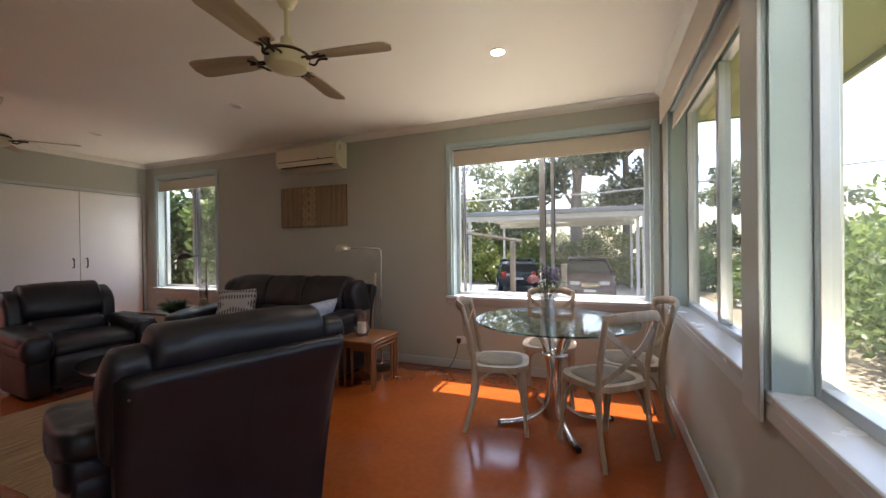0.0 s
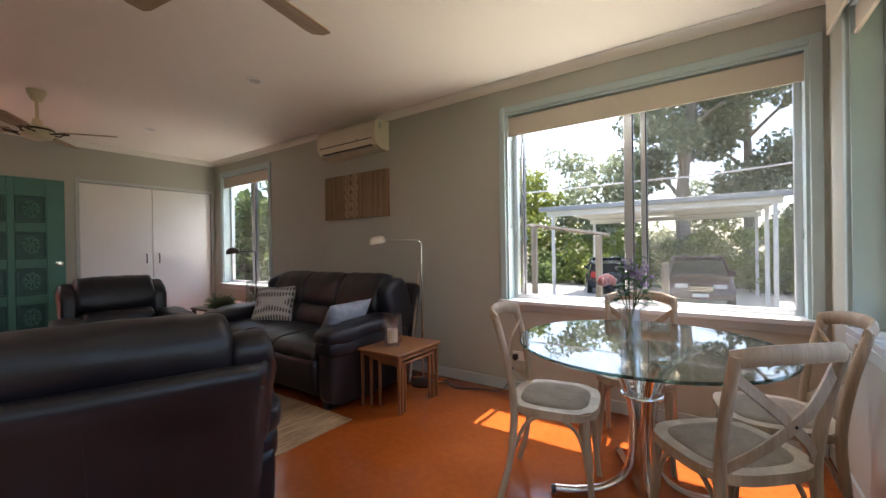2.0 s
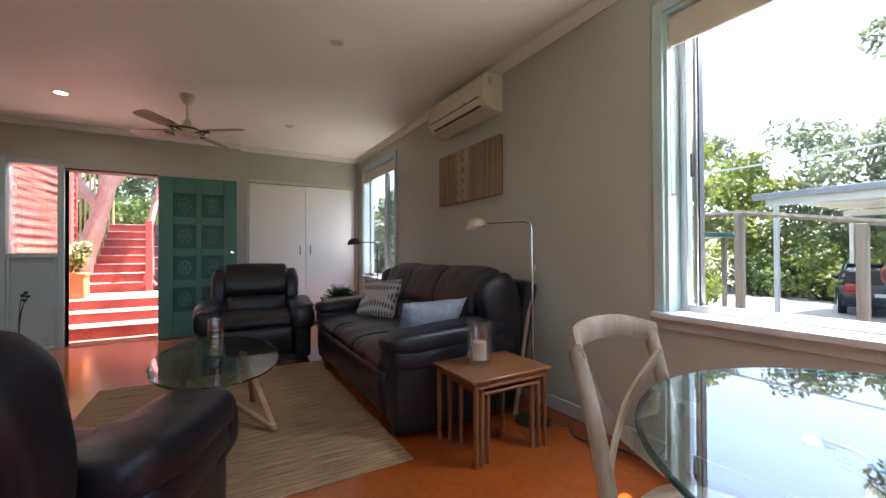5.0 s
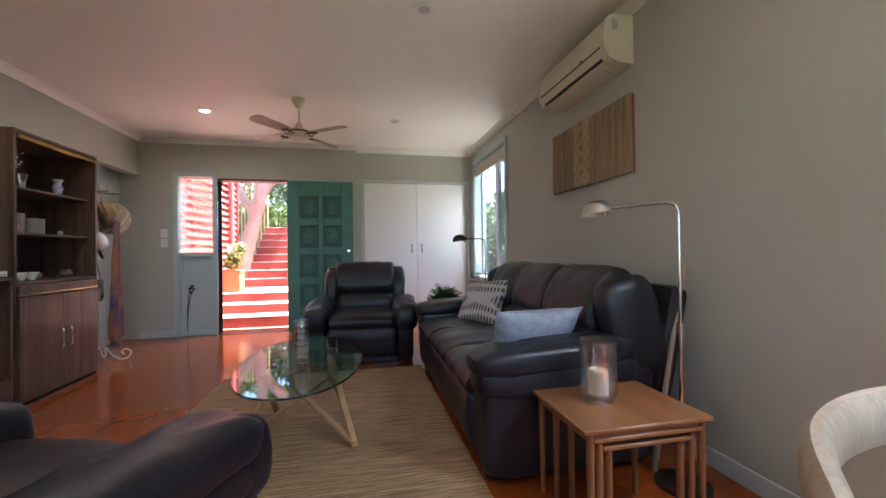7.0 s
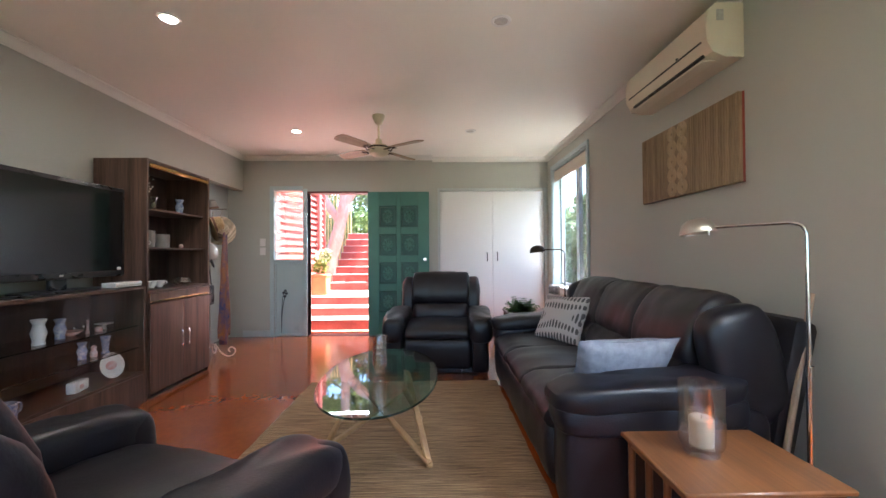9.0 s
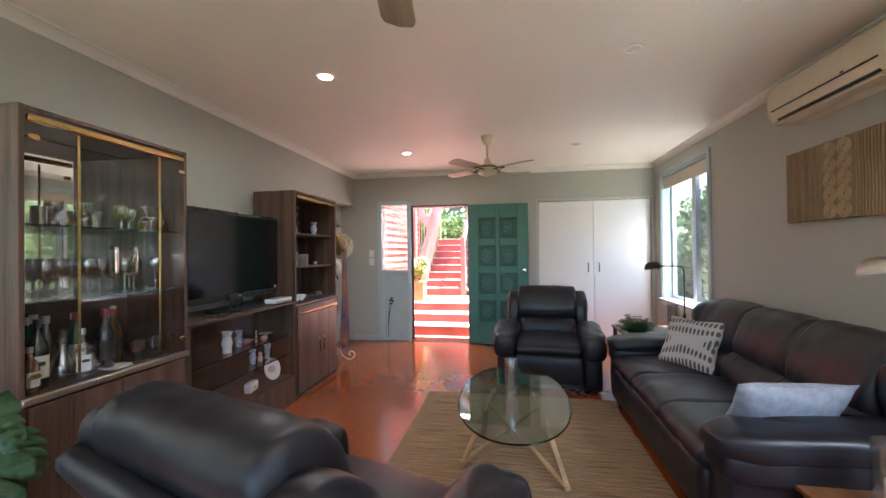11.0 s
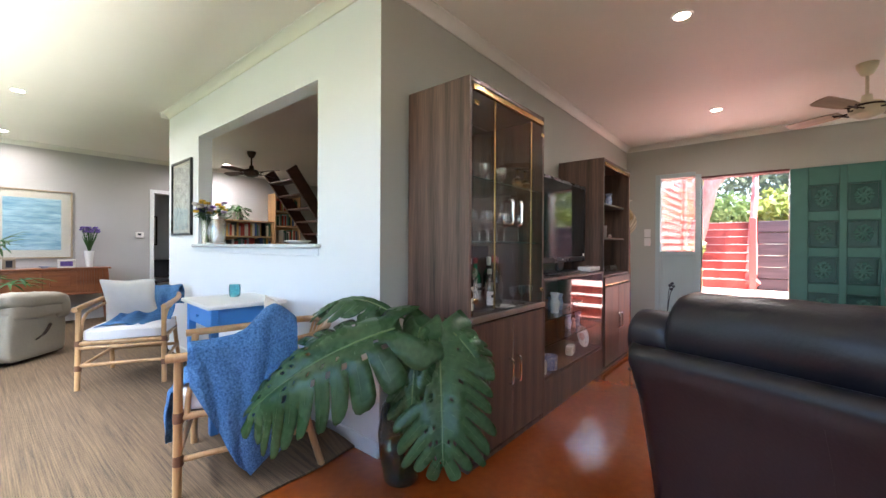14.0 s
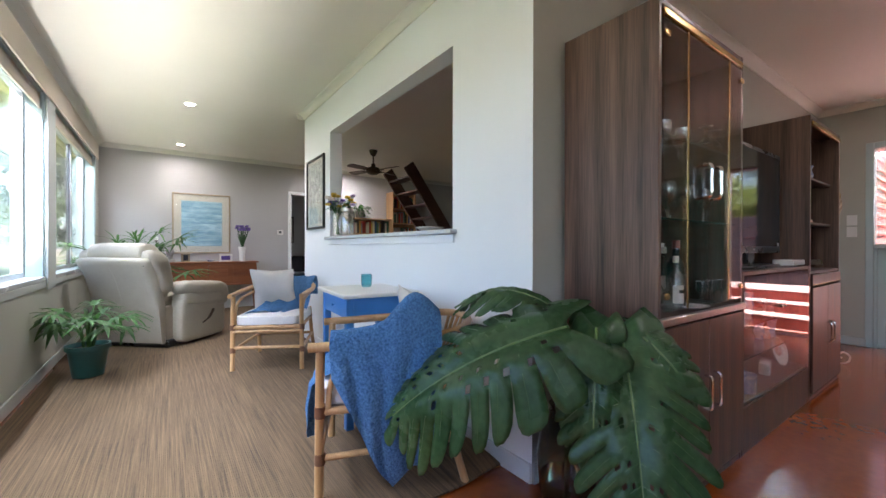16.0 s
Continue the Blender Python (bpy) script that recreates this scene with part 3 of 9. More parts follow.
def front_door():
    d = thing("door_1", "open green panelled front door with carved panels", "door", pose(XW + 0.012, 1.21, 0.008))
    d["kind"] = "structure"
    part("leaf", bx(0, 0.020, 0, 0.87, 0, 2.05, 0.003), GREEN_DOOR, d)
    for ya, yb in ((0.0, 0.155), (0.405, 0.465), (0.715, 0.87)):
        part("stile", bx(0.0202, 0.040, ya, yb, 0.0, 2.05, 0.004), GREEN_DOOR, d)
    for za, zb in ((0.0, 0.33), (0.635, 0.735), (1.04, 1.14), (1.445, 1.545), (1.85, 2.05)):
        for ya, yb in ((0.155, 0.405), (0.465, 0.715)):
            part("rail", bx(0.0202, 0.039, ya, yb, za, zb, 0.004), GREEN_DOOR, d)
    for r in range(4):
        for c in range(2):
            y0, z0 = 0.155 + 0.31 * c, 0.33 + 0.405 * r
            bm = bmesh.new()
            w, h = 0.25, 0.305
            for args in ((y0, y0 + w, z0, z0 + 0.022), (y0, y0 + w, z0 + h - 0.022, z0 + h), (y0, y0 + 0.022, z0 + 0.022, z0 + h - 0.022), (y0 + w - 0.022, y0 + w, z0 + 0.022, z0 + h - 0.022)):
                box(bm, 0.0203, 0.044, *args, 0.004)
            part("panel", bx(0.0203, 0.0225, y0 + 0.022, y0 + w - 0.022, z0 + 0.022, z0 + h - 0.022), GREEN_SHADE, d, "deeper green sunk panel")
            fr = part("panel_moulding", bm, GREEN_SHADE, d, "deeper green moulding")
            bm = bmesh.new()
            cy, cz = y0 + w / 2, z0 + h / 2
            for k in range(8):
                a = 2 * math.pi * k / 8 + 0.2
                u, v = math.cos(a), math.sin(a)
                tube(bm, arc([(0.024, cy + 0.012 * u, cz + 0.012 * v), (0.029, cy + 0.045 * u - 0.012 * v, cz + 0.05 * v + 0.012 * u), (0.025, cy + 0.075 * u + 0.01 * v, cz + 0.095 * v)], 4), [0.009] * 8 + [0.004], 6)
                puff(bm, (0.025, cy + 0.06 * math.cos(a + 0.4), cz + 0.085 * math.sin(a + 0.4)), (0.006, 0.018, 0.018), 1.0, (0, 0, 0), 8, 6)
            puff(bm, (0.025, cy, cz), (0.008, 0.022, 0.022), 1.0, (0, 0, 0), 10, 6)
            part("carving", bm, GREEN_DOOR, fr, "carved leaf relief")
    k = part("door_handle", lathe(bmesh.new(), [(0, 0), (0.028, 0), (0.028, 0.008), (0.012, 0.014), (0.012, 0.035), (0.026, 0.045), (0.03, 0.06), (0.022, 0.072), (0, 0.075)], 20), CHROME, d, "round chrome knob")
    k.matrix_basis = pose(0.040, 0.81, 1.08, 0, 90, 0)
    fr = thing("door_frame", "blue grey painted timber door frame with a sidelight", "door frame")
    fr["kind"] = "structure"
    for args in ((XW - 0.16, XW + 0.012, 0.272, 0.335, 0, 2.11), (XW - 0.16, XW + 0.011, -0.20, -0.14, 0, 2.15), (XW - 0.005, XW + 0.010, -0.14, 0.272, 2.09, 2.15)):
        part("post", bx(*args, 0.004), TRIM_BLUE, fr)
    part("head", bx(XW - 0.16, XW + 0.006, 0.335, 1.205, 2.05, 2.075, 0.003), GLASSY_DARK, fr, "dark door head")
    part("midrail", bx(XW - 0.10, XW + 0.004, -0.14, 0.272, 1.04, 1.09, 0.004), TRIM_BLUE, fr)
    part("lower_panel", bx(XW - 0.07, XW - 0.04, -0.14, 0.272, 0.0, 1.04), TRIM_BLUE, fr)
    for ya, yb, za, zb in ((-0.14, -0.115, 0.0, 1.04), (0.247, 0.272, 0.0, 1.04), (-0.115, 0.247, 0.0, 0.03)):
        part("bead", bx(XW - 0.04, XW - 0.01, ya, yb, za, zb, 0.003), TRIM_BLUE, fr)
    bm = bmesh.new()
    n = 42
    for k in range(n):
        tube(bm, [(XW - 0.055, -0.13 + 0.395 * k / (n - 1), 1.09), (XW - 0.055, -0.13 + 0.395 * k / (n - 1), 2.09)], 0.005, 6)
    part("ribbed_pane", bm, RIBBED, fr, "ribbed glass pane").visible_shadow = False
    bm = bmesh.new()
    for q in ([(0, 0.03, 0.05), (0, 0.035, 0.25), (0, 0.05, 0.42), (0, 0.075, 0.56)], [(0, 0.03, 0.05), (0, 0.032, 0.3), (0, 0.055, 0.48), (0, 0.10, 0.60)], [(0, 0.03, 0.05), (0, 0.03, 0.3), (0, 0.045, 0.55), (0, 0.08, 0.64)]):
        tube(bm, [(XW - 0.037, -0.08 + p[1], p[2]) for p in arc(q, 5)], 0.004, 5)
    for y, z in ((0.075, 0.57), (0.10, 0.61), (0.085, 0.65), (0.06, 0.62)):
        puff(bm, (XW - 0.037, -0.08 + y, z), (0.004, 0.022, 0.018), 1.0, (0, 0, 0), 8, 6)
    part("flower_motif", bm, DARK_PAINT, fr, "dark stencilled flower")
    for z in (1.22, 1.345):
        s = thing("light_switch", "white square light switch plate on the wall", "switch", pose(XW, -0.30, z), "light switches")
        part("plate", bx(0, 0.008, -0.04, 0.04, -0.055, 0.055, 0.003), WHITE, s)
        part("rocker", bx(0.008, 0.012, -0.012, 0.012, -0.02, 0.02, 0.002), WHITE, s)


DARK_PAINT = material("dark_stencil_paint", (0.03, 0.035, 0.05), 0.6, 0, 0.1, 20, 0.05)
GLASSY_DARK = material("dark_red_varnish", (0.10, 0.02, 0.015), 0.4, 0, 0.1, 10, 0.05)
front_door()


def cupboard():
    c = thing("cupboard", "white built-in double cupboard with black handles", "cupboard", pose(XC, 0, 0))
    part("carcass", bx(-0.5, -0.06, 2.24, 3.78, 0.0, 2.09), WHITE, c)
    for ya, yb in ((2.205, 2.24), (3.78, 3.815)):
        part("architrave", bx(-0.02, 0.014, ya, yb, 0.0, 2.13, 0.004), TRIM, c)
    part("architrave", bx(-0.02, 0.014, 2.24, 3.78, 2.09, 2.13, 0.004), TRIM, c)
    for ya, yb, hy in ((2.245, 3.007, 2.93), (3.013, 3.775, 3.08)):
        d = part("cupboard_door", bx(-0.03, -0.006, ya, yb, 0.03, 2.085, 0.003), WHITE, c)
        bm = bmesh.new()
        tube(bm, arc([(-0.006, hy, 1.06), (0.022, hy, 1.065), (0.026, hy, 1.12), (0.022, hy, 1.175), (-0.006, hy, 1.18)], 5), 0.007, 8)
        part("handle", bm, BLACK, d, "black D handle with steel ends")


cupboard()


def air_conditioner():
    a = thing("air_conditioner", "white split-system air conditioner high on the wall", "air conditioner", pose(-3.28, YN, 2.36))
    prof = [(0, -0.145), (-0.10, -0.145), (-0.17, -0.115), (-0.20, -0.06), (-0.205, 0.03), (-0.19, 0.11), (-0.15, 0.145), (0, 0.145)]
    bm = bmesh.new()
    for x0, x1, s in ((-0.43, 0.43, 1.0),):
        r = [[bm.verts.new((x, y * s, z * s)) for y, z in prof] for x in (x0, x1)]
        for i in range(len(prof)):
            j = (i + 1) % len(prof)
            bm.faces.new((r[0][i], r[0][j], r[1][j], r[1][i]))
        bm.faces.new(r[0])
        bm.faces.new(r[1][::-1])
    part("housing", bm, IVORY, a, smooth=30)
    for x in (-0.445, 0.43):
        bm = bmesh.new()
        r = [[bm.verts.new((xx, y * 1.01 if y else 0, z * 1.015)) for y, z in prof] for xx in (x, x + 0.015)]
        for i in range(len(prof)):
            j = (i + 1) % len(prof)
            bm.faces.new((r[0][i], r[0][j], r[1][j], r[1][i]))
        bm.faces.new(r[0])
        bm.faces.new(r[1][::-1])
        part("end_cap", bm, IVORY, a, smooth=30)
    part("vane", bx(-0.40, 0.40, -0.195, -0.115, -0.150, -0.142, 0.003, pose(0, 0, 0, 0, 0, 0)), IVORY, a)
    part("slot", bx(-0.40, 0.40, -0.2065, -0.200, -0.052, -0.044), BLACK, a, "dark panel seam")
    part("outlet", bx(-0.38, 0.38, -0.182, -0.165, -0.118, -0.105), BLACK, a, "dark air outlet")
    part("label_plate", bx(0.4452, 0.447, -0.15, -0.11, 0.05, 0.11), LABEL_GREY, a, "small grey rating label")
    part("latch", bx(0.18, 0.20, -0.208, -0.204, -0.04, -0.03), BLACK, a)


LABEL_GREY = material("label_grey", (0.45, 0.44, 0.40), 0.6, 0, 0.1, 60, 0.0)
air_conditioner()


def wall_art():
    a = thing("wall_panel", "brown carved timber wall panel with spiral relief", "artwork", pose(-3.33, YN, 1.785))
    part("board", bx(-0.49, 0.49, -0.035, 0.0, -0.245, 0.245, 0.004), ART, a)
    part("edge_strip", bx(0.4902, 0.4925, -0.012, 0.0, -0.245, 0.245), RED_EDGE, a, "red painted edge")
    for i in range(5):
        for j in range(2):
            bm = bmesh.new()
            cx, cz = -0.10 + 0.11 * j, -0.19 + 0.095 * i
            for r in (0.018, 0.032, 0.046):
                tube(bm, [(cx + r * math.cos(k * 0.524), -0.036, cz + r * math.sin(k * 0.524)) for k in range(12)], 0.0065, 5, closed=True)
            part("spiral", bm, ART_LIGHT, a, "raised paler spiral")
    for i in range(46):
        x = -0.47 + 0.94 * i / 45
        if -0.17 < x < 0.08:
            continue
        bm = bmesh.new()
        tube(bm, [(x + 0.008 * noise.noise((x * 3, k * 0.6, 1)), -0.0355, -0.24 + 0.48 * k / 9) for k in range(10)], 0.0042, 4)
        part("ridge", bm, ART, a)


ART = grain("carved_timber", (0.17, 0.110, 0.060), (0.34, 0.23, 0.13), 0.6, 2, 26, 0.3)
ART_LIGHT = grain("rubbed_timber", (0.36, 0.25, 0.14), (0.52, 0.37, 0.22), 0.6, 2, 20, 0.2)
RED_EDGE = material("red_edge_paint", (0.25, 0.035, 0.02), 0.5, 0, 0.15, 10, 0.05)
wall_art()


def ceiling_fan(name, m, label, blades, body=FAN_CREAM, blade=FAN_BLADE, iron=BRONZE, length=0.50, drop=0.36, n=4):
    f = thing(name, label, "ceiling fan", m)
    part("canopy", lathe(bmesh.new(), [(0, 0), (0.065, 0), (0.062, -0.03), (0.035, -0.085), (0.018, -0.095), (0, -0.095)], 24), body, f)
    part("downrod", tube(bmesh.new(), [(0, 0, -0.09), (0, 0, -drop + 0.10)], 0.012, 12), body, f)
    part("collar", lathe(bmesh.new(), [(0, -drop + 0.12), (0.03, -drop + 0.115), (0.035, -drop + 0.07), (0.05, -drop + 0.05), (0, -drop + 0.05)], 24), body, f)
    part("motor", lathe(bmesh.new(), [(0, -drop + 0.055), (0.09, -drop + 0.05), (0.105, -drop + 0.03), (0.108, -drop - 0.005), (0.095, -drop - 0.035), (0.05, -drop - 0.055), (0, -drop - 0.058)], 32), body, f)
    part("band", lathe(bmesh.new(), [(0.106, -drop + 0.034), (0.111, -drop + 0.03), (0.111, -drop + 0.022), (0.106, -drop + 0.018)], 32), iron, f, "dark decorative band")
    for k in range(n):
        a = blades + 360 / n * k
        q = pose(0, 0, 0, 0, 0, a)
        bm = bmesh.new()
        for s in (-1, 1):
            tube(bm, arc([(0.085, 0.02 * s, -drop + 0.0), (0.125, 0.045 * s, -drop - 0.012), (0.165, 0.02 * s, -drop + 0.0), (0.20, 0.04 * s, -drop + 0.008)], 5), 0.006, 6)
        tube(bm, [(0.08, 0, -drop), (0.21, 0, -drop + 0.008)], 0.007, 6)
        br = part("blade_iron", bm, iron, f, "ornate dark bracket")
        br.matrix_basis = q
        bm = bmesh.new()
        outline = [(0.16, -0.045), (0.25, -0.058), (length, -0.066), (length + 0.035, -0.055), (length + 0.05, 0), (length + 0.035, 0.055), (length, 0.066), (0.25, 0.058), (0.16, 0.045)]
        lo, hi = [bm.verts.new((x, y, -0.004)) for x, y in outline], [bm.verts.new((x, y, 0.004)) for x, y in outline]
        bm.faces.new(lo[::-1])
        bm.faces.new(hi)
        for i in range(len(outline)):
            j = (i + 1) % len(outline)
            bm.faces.new((lo[i], lo[j], hi[j], hi[i]))
        b = part("blade", bm, blade, f)
        b.matrix_basis = q @ pose(0, 0, -drop + 0.014, 11, 0, 0)
    return f


ceiling_fan("ceiling_fan", pose(-1.52, 1.52, H), "cream four-blade ceiling fan with dark brackets", 10, n=4)
ceiling_fan("ceiling_fan", pose(-4.76, 1.60, H), "cream ceiling fan with pale timber blades", 55)


def downlight(x, y, lit):
    d = thing("downlight", "round recessed downlight, switched on" if lit else "round recessed downlight, switched off", "downlight", pose(x, y, H), "ceiling downlights")
    part("ring", lathe(bmesh.new(), [(0.042, 0.0), (0.062, 0.0), (0.060, -0.006), (0.046, -0.008), (0.040, 0.0)], 28), WHITE, d)
    part("lamp", lathe(bmesh.new(), [(0, -0.004), (0.041, -0.004), (0.041, -0.001), (0, -0.001)], 24), LAMP_ON if lit else LAMP_OFF, d, "glowing lamp face" if lit else "")


def downlight_beam(x, y, watts):
    """The light of a lit downlight, just under its face."""
    lamp = new("downlight_beam", bpy.data.lights.new("downlight_beam", "AREA"))
    lamp.data.shape, lamp.data.size, lamp.data.energy, lamp.data.spread = "DISK", 0.08, watts, radians(165)
    lamp.data.color = (1.0, 0.92, 0.82)
    lamp.matrix_world = pose(x, y, H - 0.012)


LAMP_ON, LAMP_OFF = glow("lit_lamp", (1.0, 0.86, 0.66), 18), material("unlit_lamp", (0.45, 0.42, 0.38), 0.3, 0.2, 0.1, 20, 0.0)
for x, y, lit in ((-0.69, 2.56, True), (-3.13, 2.58, False), (-5.26, 2.58, False), (-3.12, 0.59, True), (-5.26, 0.59, True), (-0.58, -4.40, True), (-0.55, -6.45, True)):
    downlight(x, y, lit)
    if lit:
        downlight_beam(x, y, 0.9 if y > -1 else (3.5 if y > -5 else 2))
hatch = thing("ceiling_hatch", "white framed ceiling access hatch", "hatch", pose(-1.64, -0.13, H))
for args in ((-0.32, 0.32, -0.36, -0.32), (-0.32, 0.32, 0.32, 0.36), (-0.36, -0.32, -0.36, 0.36), (0.32, 0.36, -0.36, 0.36)):
    part("frame", bx(*args, -0.014, 0.0, 0.004), CORNICE, hatch)
part("panel", bx(-0.32, 0.32, -0.32, 0.32, -0.005, 0.0), CEIL, hatch)

# ---- living room furniture ----


def loaf(bm, x0, x1, prof, n=22, end=0.16, crown=0.0, wrinkle=0.004, seedv=0.0, swell=0.0):
    """An upholstered roll along x: the outline prof (y, z), drawn in and rounded at both ends."""
    cy, cz = sum(p[0] for p in prof) / len(prof), sum(p[1] for p in prof) / len(prof)
    ring_pts = [Vector((0, y, z)) for y, z in prof]
    outline = []
    k = len(ring_pts)
    for i in range(k):
        p0, p1, p2, p3 = (ring_pts[(i + j - 1) % k] for j in range(4))
        for t in (0.0, 0.33, 0.67):
            outline.append(0.5 * ((2 * p1) + (p2 - p0) * t + (2 * p0 - 5 * p1 + 4 * p2 - p3) * t * t + (3 * p1 - p0 - 3 * p2 + p3) * t ** 3))
    rings = []
    for i in range(n + 1):
        u = -math.cos(math.pi * i / n)
        e = max(0.0, abs(u) - (1 - end)) / end
        sc = 0.35 + 0.65 * math.sqrt(max(0.0, 1 - e * e))
        x = (x0 + x1) / 2 + (x1 - x0) / 2 * u
        ring = []
        for p in outline:
            y, z = cy + (p.y - cy) * sc * (1 + swell * (1 - u * u)), cz + (p.z - cz) * sc + crown * (1 - u * u) * (p.z > cz)
            v = Vector((x, y, z))
            v += wrinkle * noise.noise_vector(v * 7 + Vector((seedv, 0, 0))) + 0.5 * wrinkle * noise.noise_vector(v * 19 + Vector((0, seedv, 0)))
            ring.append(bm.verts.new(v))
        rings.append(ring)
    m = len(outline)
    for a, b in zip(rings, rings[1:]):
        for i in range(m):
            bm.faces.new((a[i], a[(i + 1) % m], b[(i + 1) % m], b[i]))
    bm.faces.new(rings[0])
    bm.faces.new(rings[-1][::-1])
    return bm


def recliner(m, label, mat=LEATHER, group="recliners"):
    """Faces +y; about 1.12 wide, 1.0 high and 0.98 deep, the arms outside the back."""
    r = thing("recliner_chair", label, "armchair", m, group)
    part("base", bx(-0.38, 0.38, -0.24, 0.36, 0.07, 0.40, 0.03, seg=2), mat, r)
    part("plinth", bx(-0.40, 0.40, -0.22, 0.32, 0.0, 0.07, 0.01), BLACK, r, "black base frame")
    part("seat_cushion", loaf(bmesh.new(), -0.335, 0.335, [(-0.20, 0.36), (-0.20, 0.47), (0.05, 0.505), (0.30, 0.50), (0.435, 0.455), (0.44, 0.38), (0.30, 0.34)], 24, 0.10, 0.014, 0.007, 1.0), mat, r, smooth=80)
    part("footrest", loaf(bmesh.new(), -0.335, 0.335, [(0.34, 0.10), (0.34, 0.36), (0.43, 0.37), (0.455, 0.28), (0.45, 0.14), (0.42, 0.08)], 20, 0.10, 0.0, 0.005, 2.0), mat, r, smooth=80)
    for s in (-1, 1):
        bm = bmesh.new()
        puff(bm, (0.425 * s, 0.15, 0.25), (0.085, 0.30, 0.225), 0.22, (0, 0, 0), wrinkle=0.005)
        part("side_panel", bm, mat, r)
        bm = bmesh.new()
        puff(bm, (0.428 * s, 0.17, 0.455), (0.110, 0.31, 0.075), 0.42, (-2, 0, 0), wrinkle=0.010)
        part("arm_roll", bm, mat, r)
        bm = bmesh.new()
        puff(bm, (0.430 * s, 0.15, 0.548), (0.122, 0.325, 0.072), 0.52, (-5, 0, 0), 32, 16, wrinkle=0.016)
        puff(bm, (0.432 * s, 0.395, 0.455), (0.112, 0.095, 0.125), 0.62, (0, 0, 0), wrinkle=0.010)
        part("arm_pad", bm, mat, r)
        x0, x1 = sorted((0.300 * s, 0.455 * s))
        part("wing", loaf(bmesh.new(), x0, x1, [(-0.36, 0.70), (-0.430, 0.83), (-0.452, 0.880), (-0.435, 0.930), (-0.36, 0.945), (-0.25, 0.88), (-0.20, 0.74), (-0.19, 0.56), (-0.30, 0.54)], 16, 0.55, 0.0, 0.008, 3.0 + s), mat, r, smooth=80)
    part("lumbar_cushion", loaf(bmesh.new(), -0.315, 0.315, [(-0.30, 0.44), (-0.32, 0.62), (-0.24, 0.665), (-0.15, 0.625), (-0.115, 0.54), (-0.14, 0.45)], 24, 0.18, 0.010, 0.010, 5.0, 0.10), mat, r, smooth=80)
    part("head_cushion", loaf(bmesh.new(), -0.335, 0.335, [(-0.38, 0.72), (-0.435, 0.83), (-0.462, 0.895), (-0.458, 0.950), (-0.425, 0.990), (-0.365, 1.003), (-0.285, 0.985), (-0.215, 0.90), (-0.175, 0.77), (-0.19, 0.66), (-0.28, 0.62)], 34, 0.10, 0.010, 0.008, 6.0, 0.05), mat, r, smooth=80)
    # broad flat slab that leans back and rolls over at its top edge
    bm = bmesh.new()
    prof = [(-0.27, 0.05), (-0.305, 0.25), (-0.362, 0.48), (-0.435, 0.70), (-0.487, 0.800), (-0.507, 0.838), (-0.505, 0.862), (-0.482, 0.878), (-0.42, 0.865), (-0.32, 0.70), (-0.22, 0.40), (-0.20, 0.05)]
    rings = []
    for i in range(21):
        u = -1 + 2 * i / 20
        off = 1 - (1 - math.sqrt(max(0.0, 1 - max(0.0, abs(u) - 0.93) ** 2 / 0.07 ** 2))) * 0.35
        ring = []
        for y, z in prof:
            half = 0.392 + 0.034 * min(1.0, z / 0.8)
            dent = 0.006 * noise.noise((u * 3, z * 4, 2)) - 0.012 * (1 - u * u)
            ring.append(bm.verts.new((u * half, -0.33 + (y + 0.33) * off + dent, z - (0.012 * abs(u) ** 4 if z > 0.7 else 0))))
        rings.append(ring)
    for a, b in zip(rings, rings[1:]):
        for i in range(len(prof)):
            j = (i + 1) % len(prof)
            bm.faces.new((a[i], a[j], b[j], b[i]))
    bm.faces.new(rings[0])
    bm.faces.new(rings[-1][::-1])
    part("back_shell", bm, mat, r, smooth=70)
    part("seam", tube(bmesh.new(), [(0.0, -0.374, 0.48), (0.0, -0.4465, 0.70), (0.0, -0.498, 0.800)], 0.0013, 5), mat, r)
    for s in (-1, 1):
        b = part("button", lathe(bmesh.new(), [(0, 0), (0.005, 0), (0.0045, 0.003), (0, 0.004)], 12), BRONZE, r, "small dark stud")
        b.matrix_basis = pose(0.395 * s, -0.482, 0.80, 70, 0, 0)
    return r


recliner(pose(-1.745, 1.255, 0, 0, 0, 70.5) @ Matrix.Diagonal((0.98, 1.0, 1.01, 1)), "dark brown leather recliner with a broad smooth back, beside the rug")
recliner(pose(-4.93, 2.21, 0, 0, 0, -94) @ Matrix.Diagonal((0.97, 1.0, 0.95, 1)), "dark brown leather recliner with padded arms and wings")


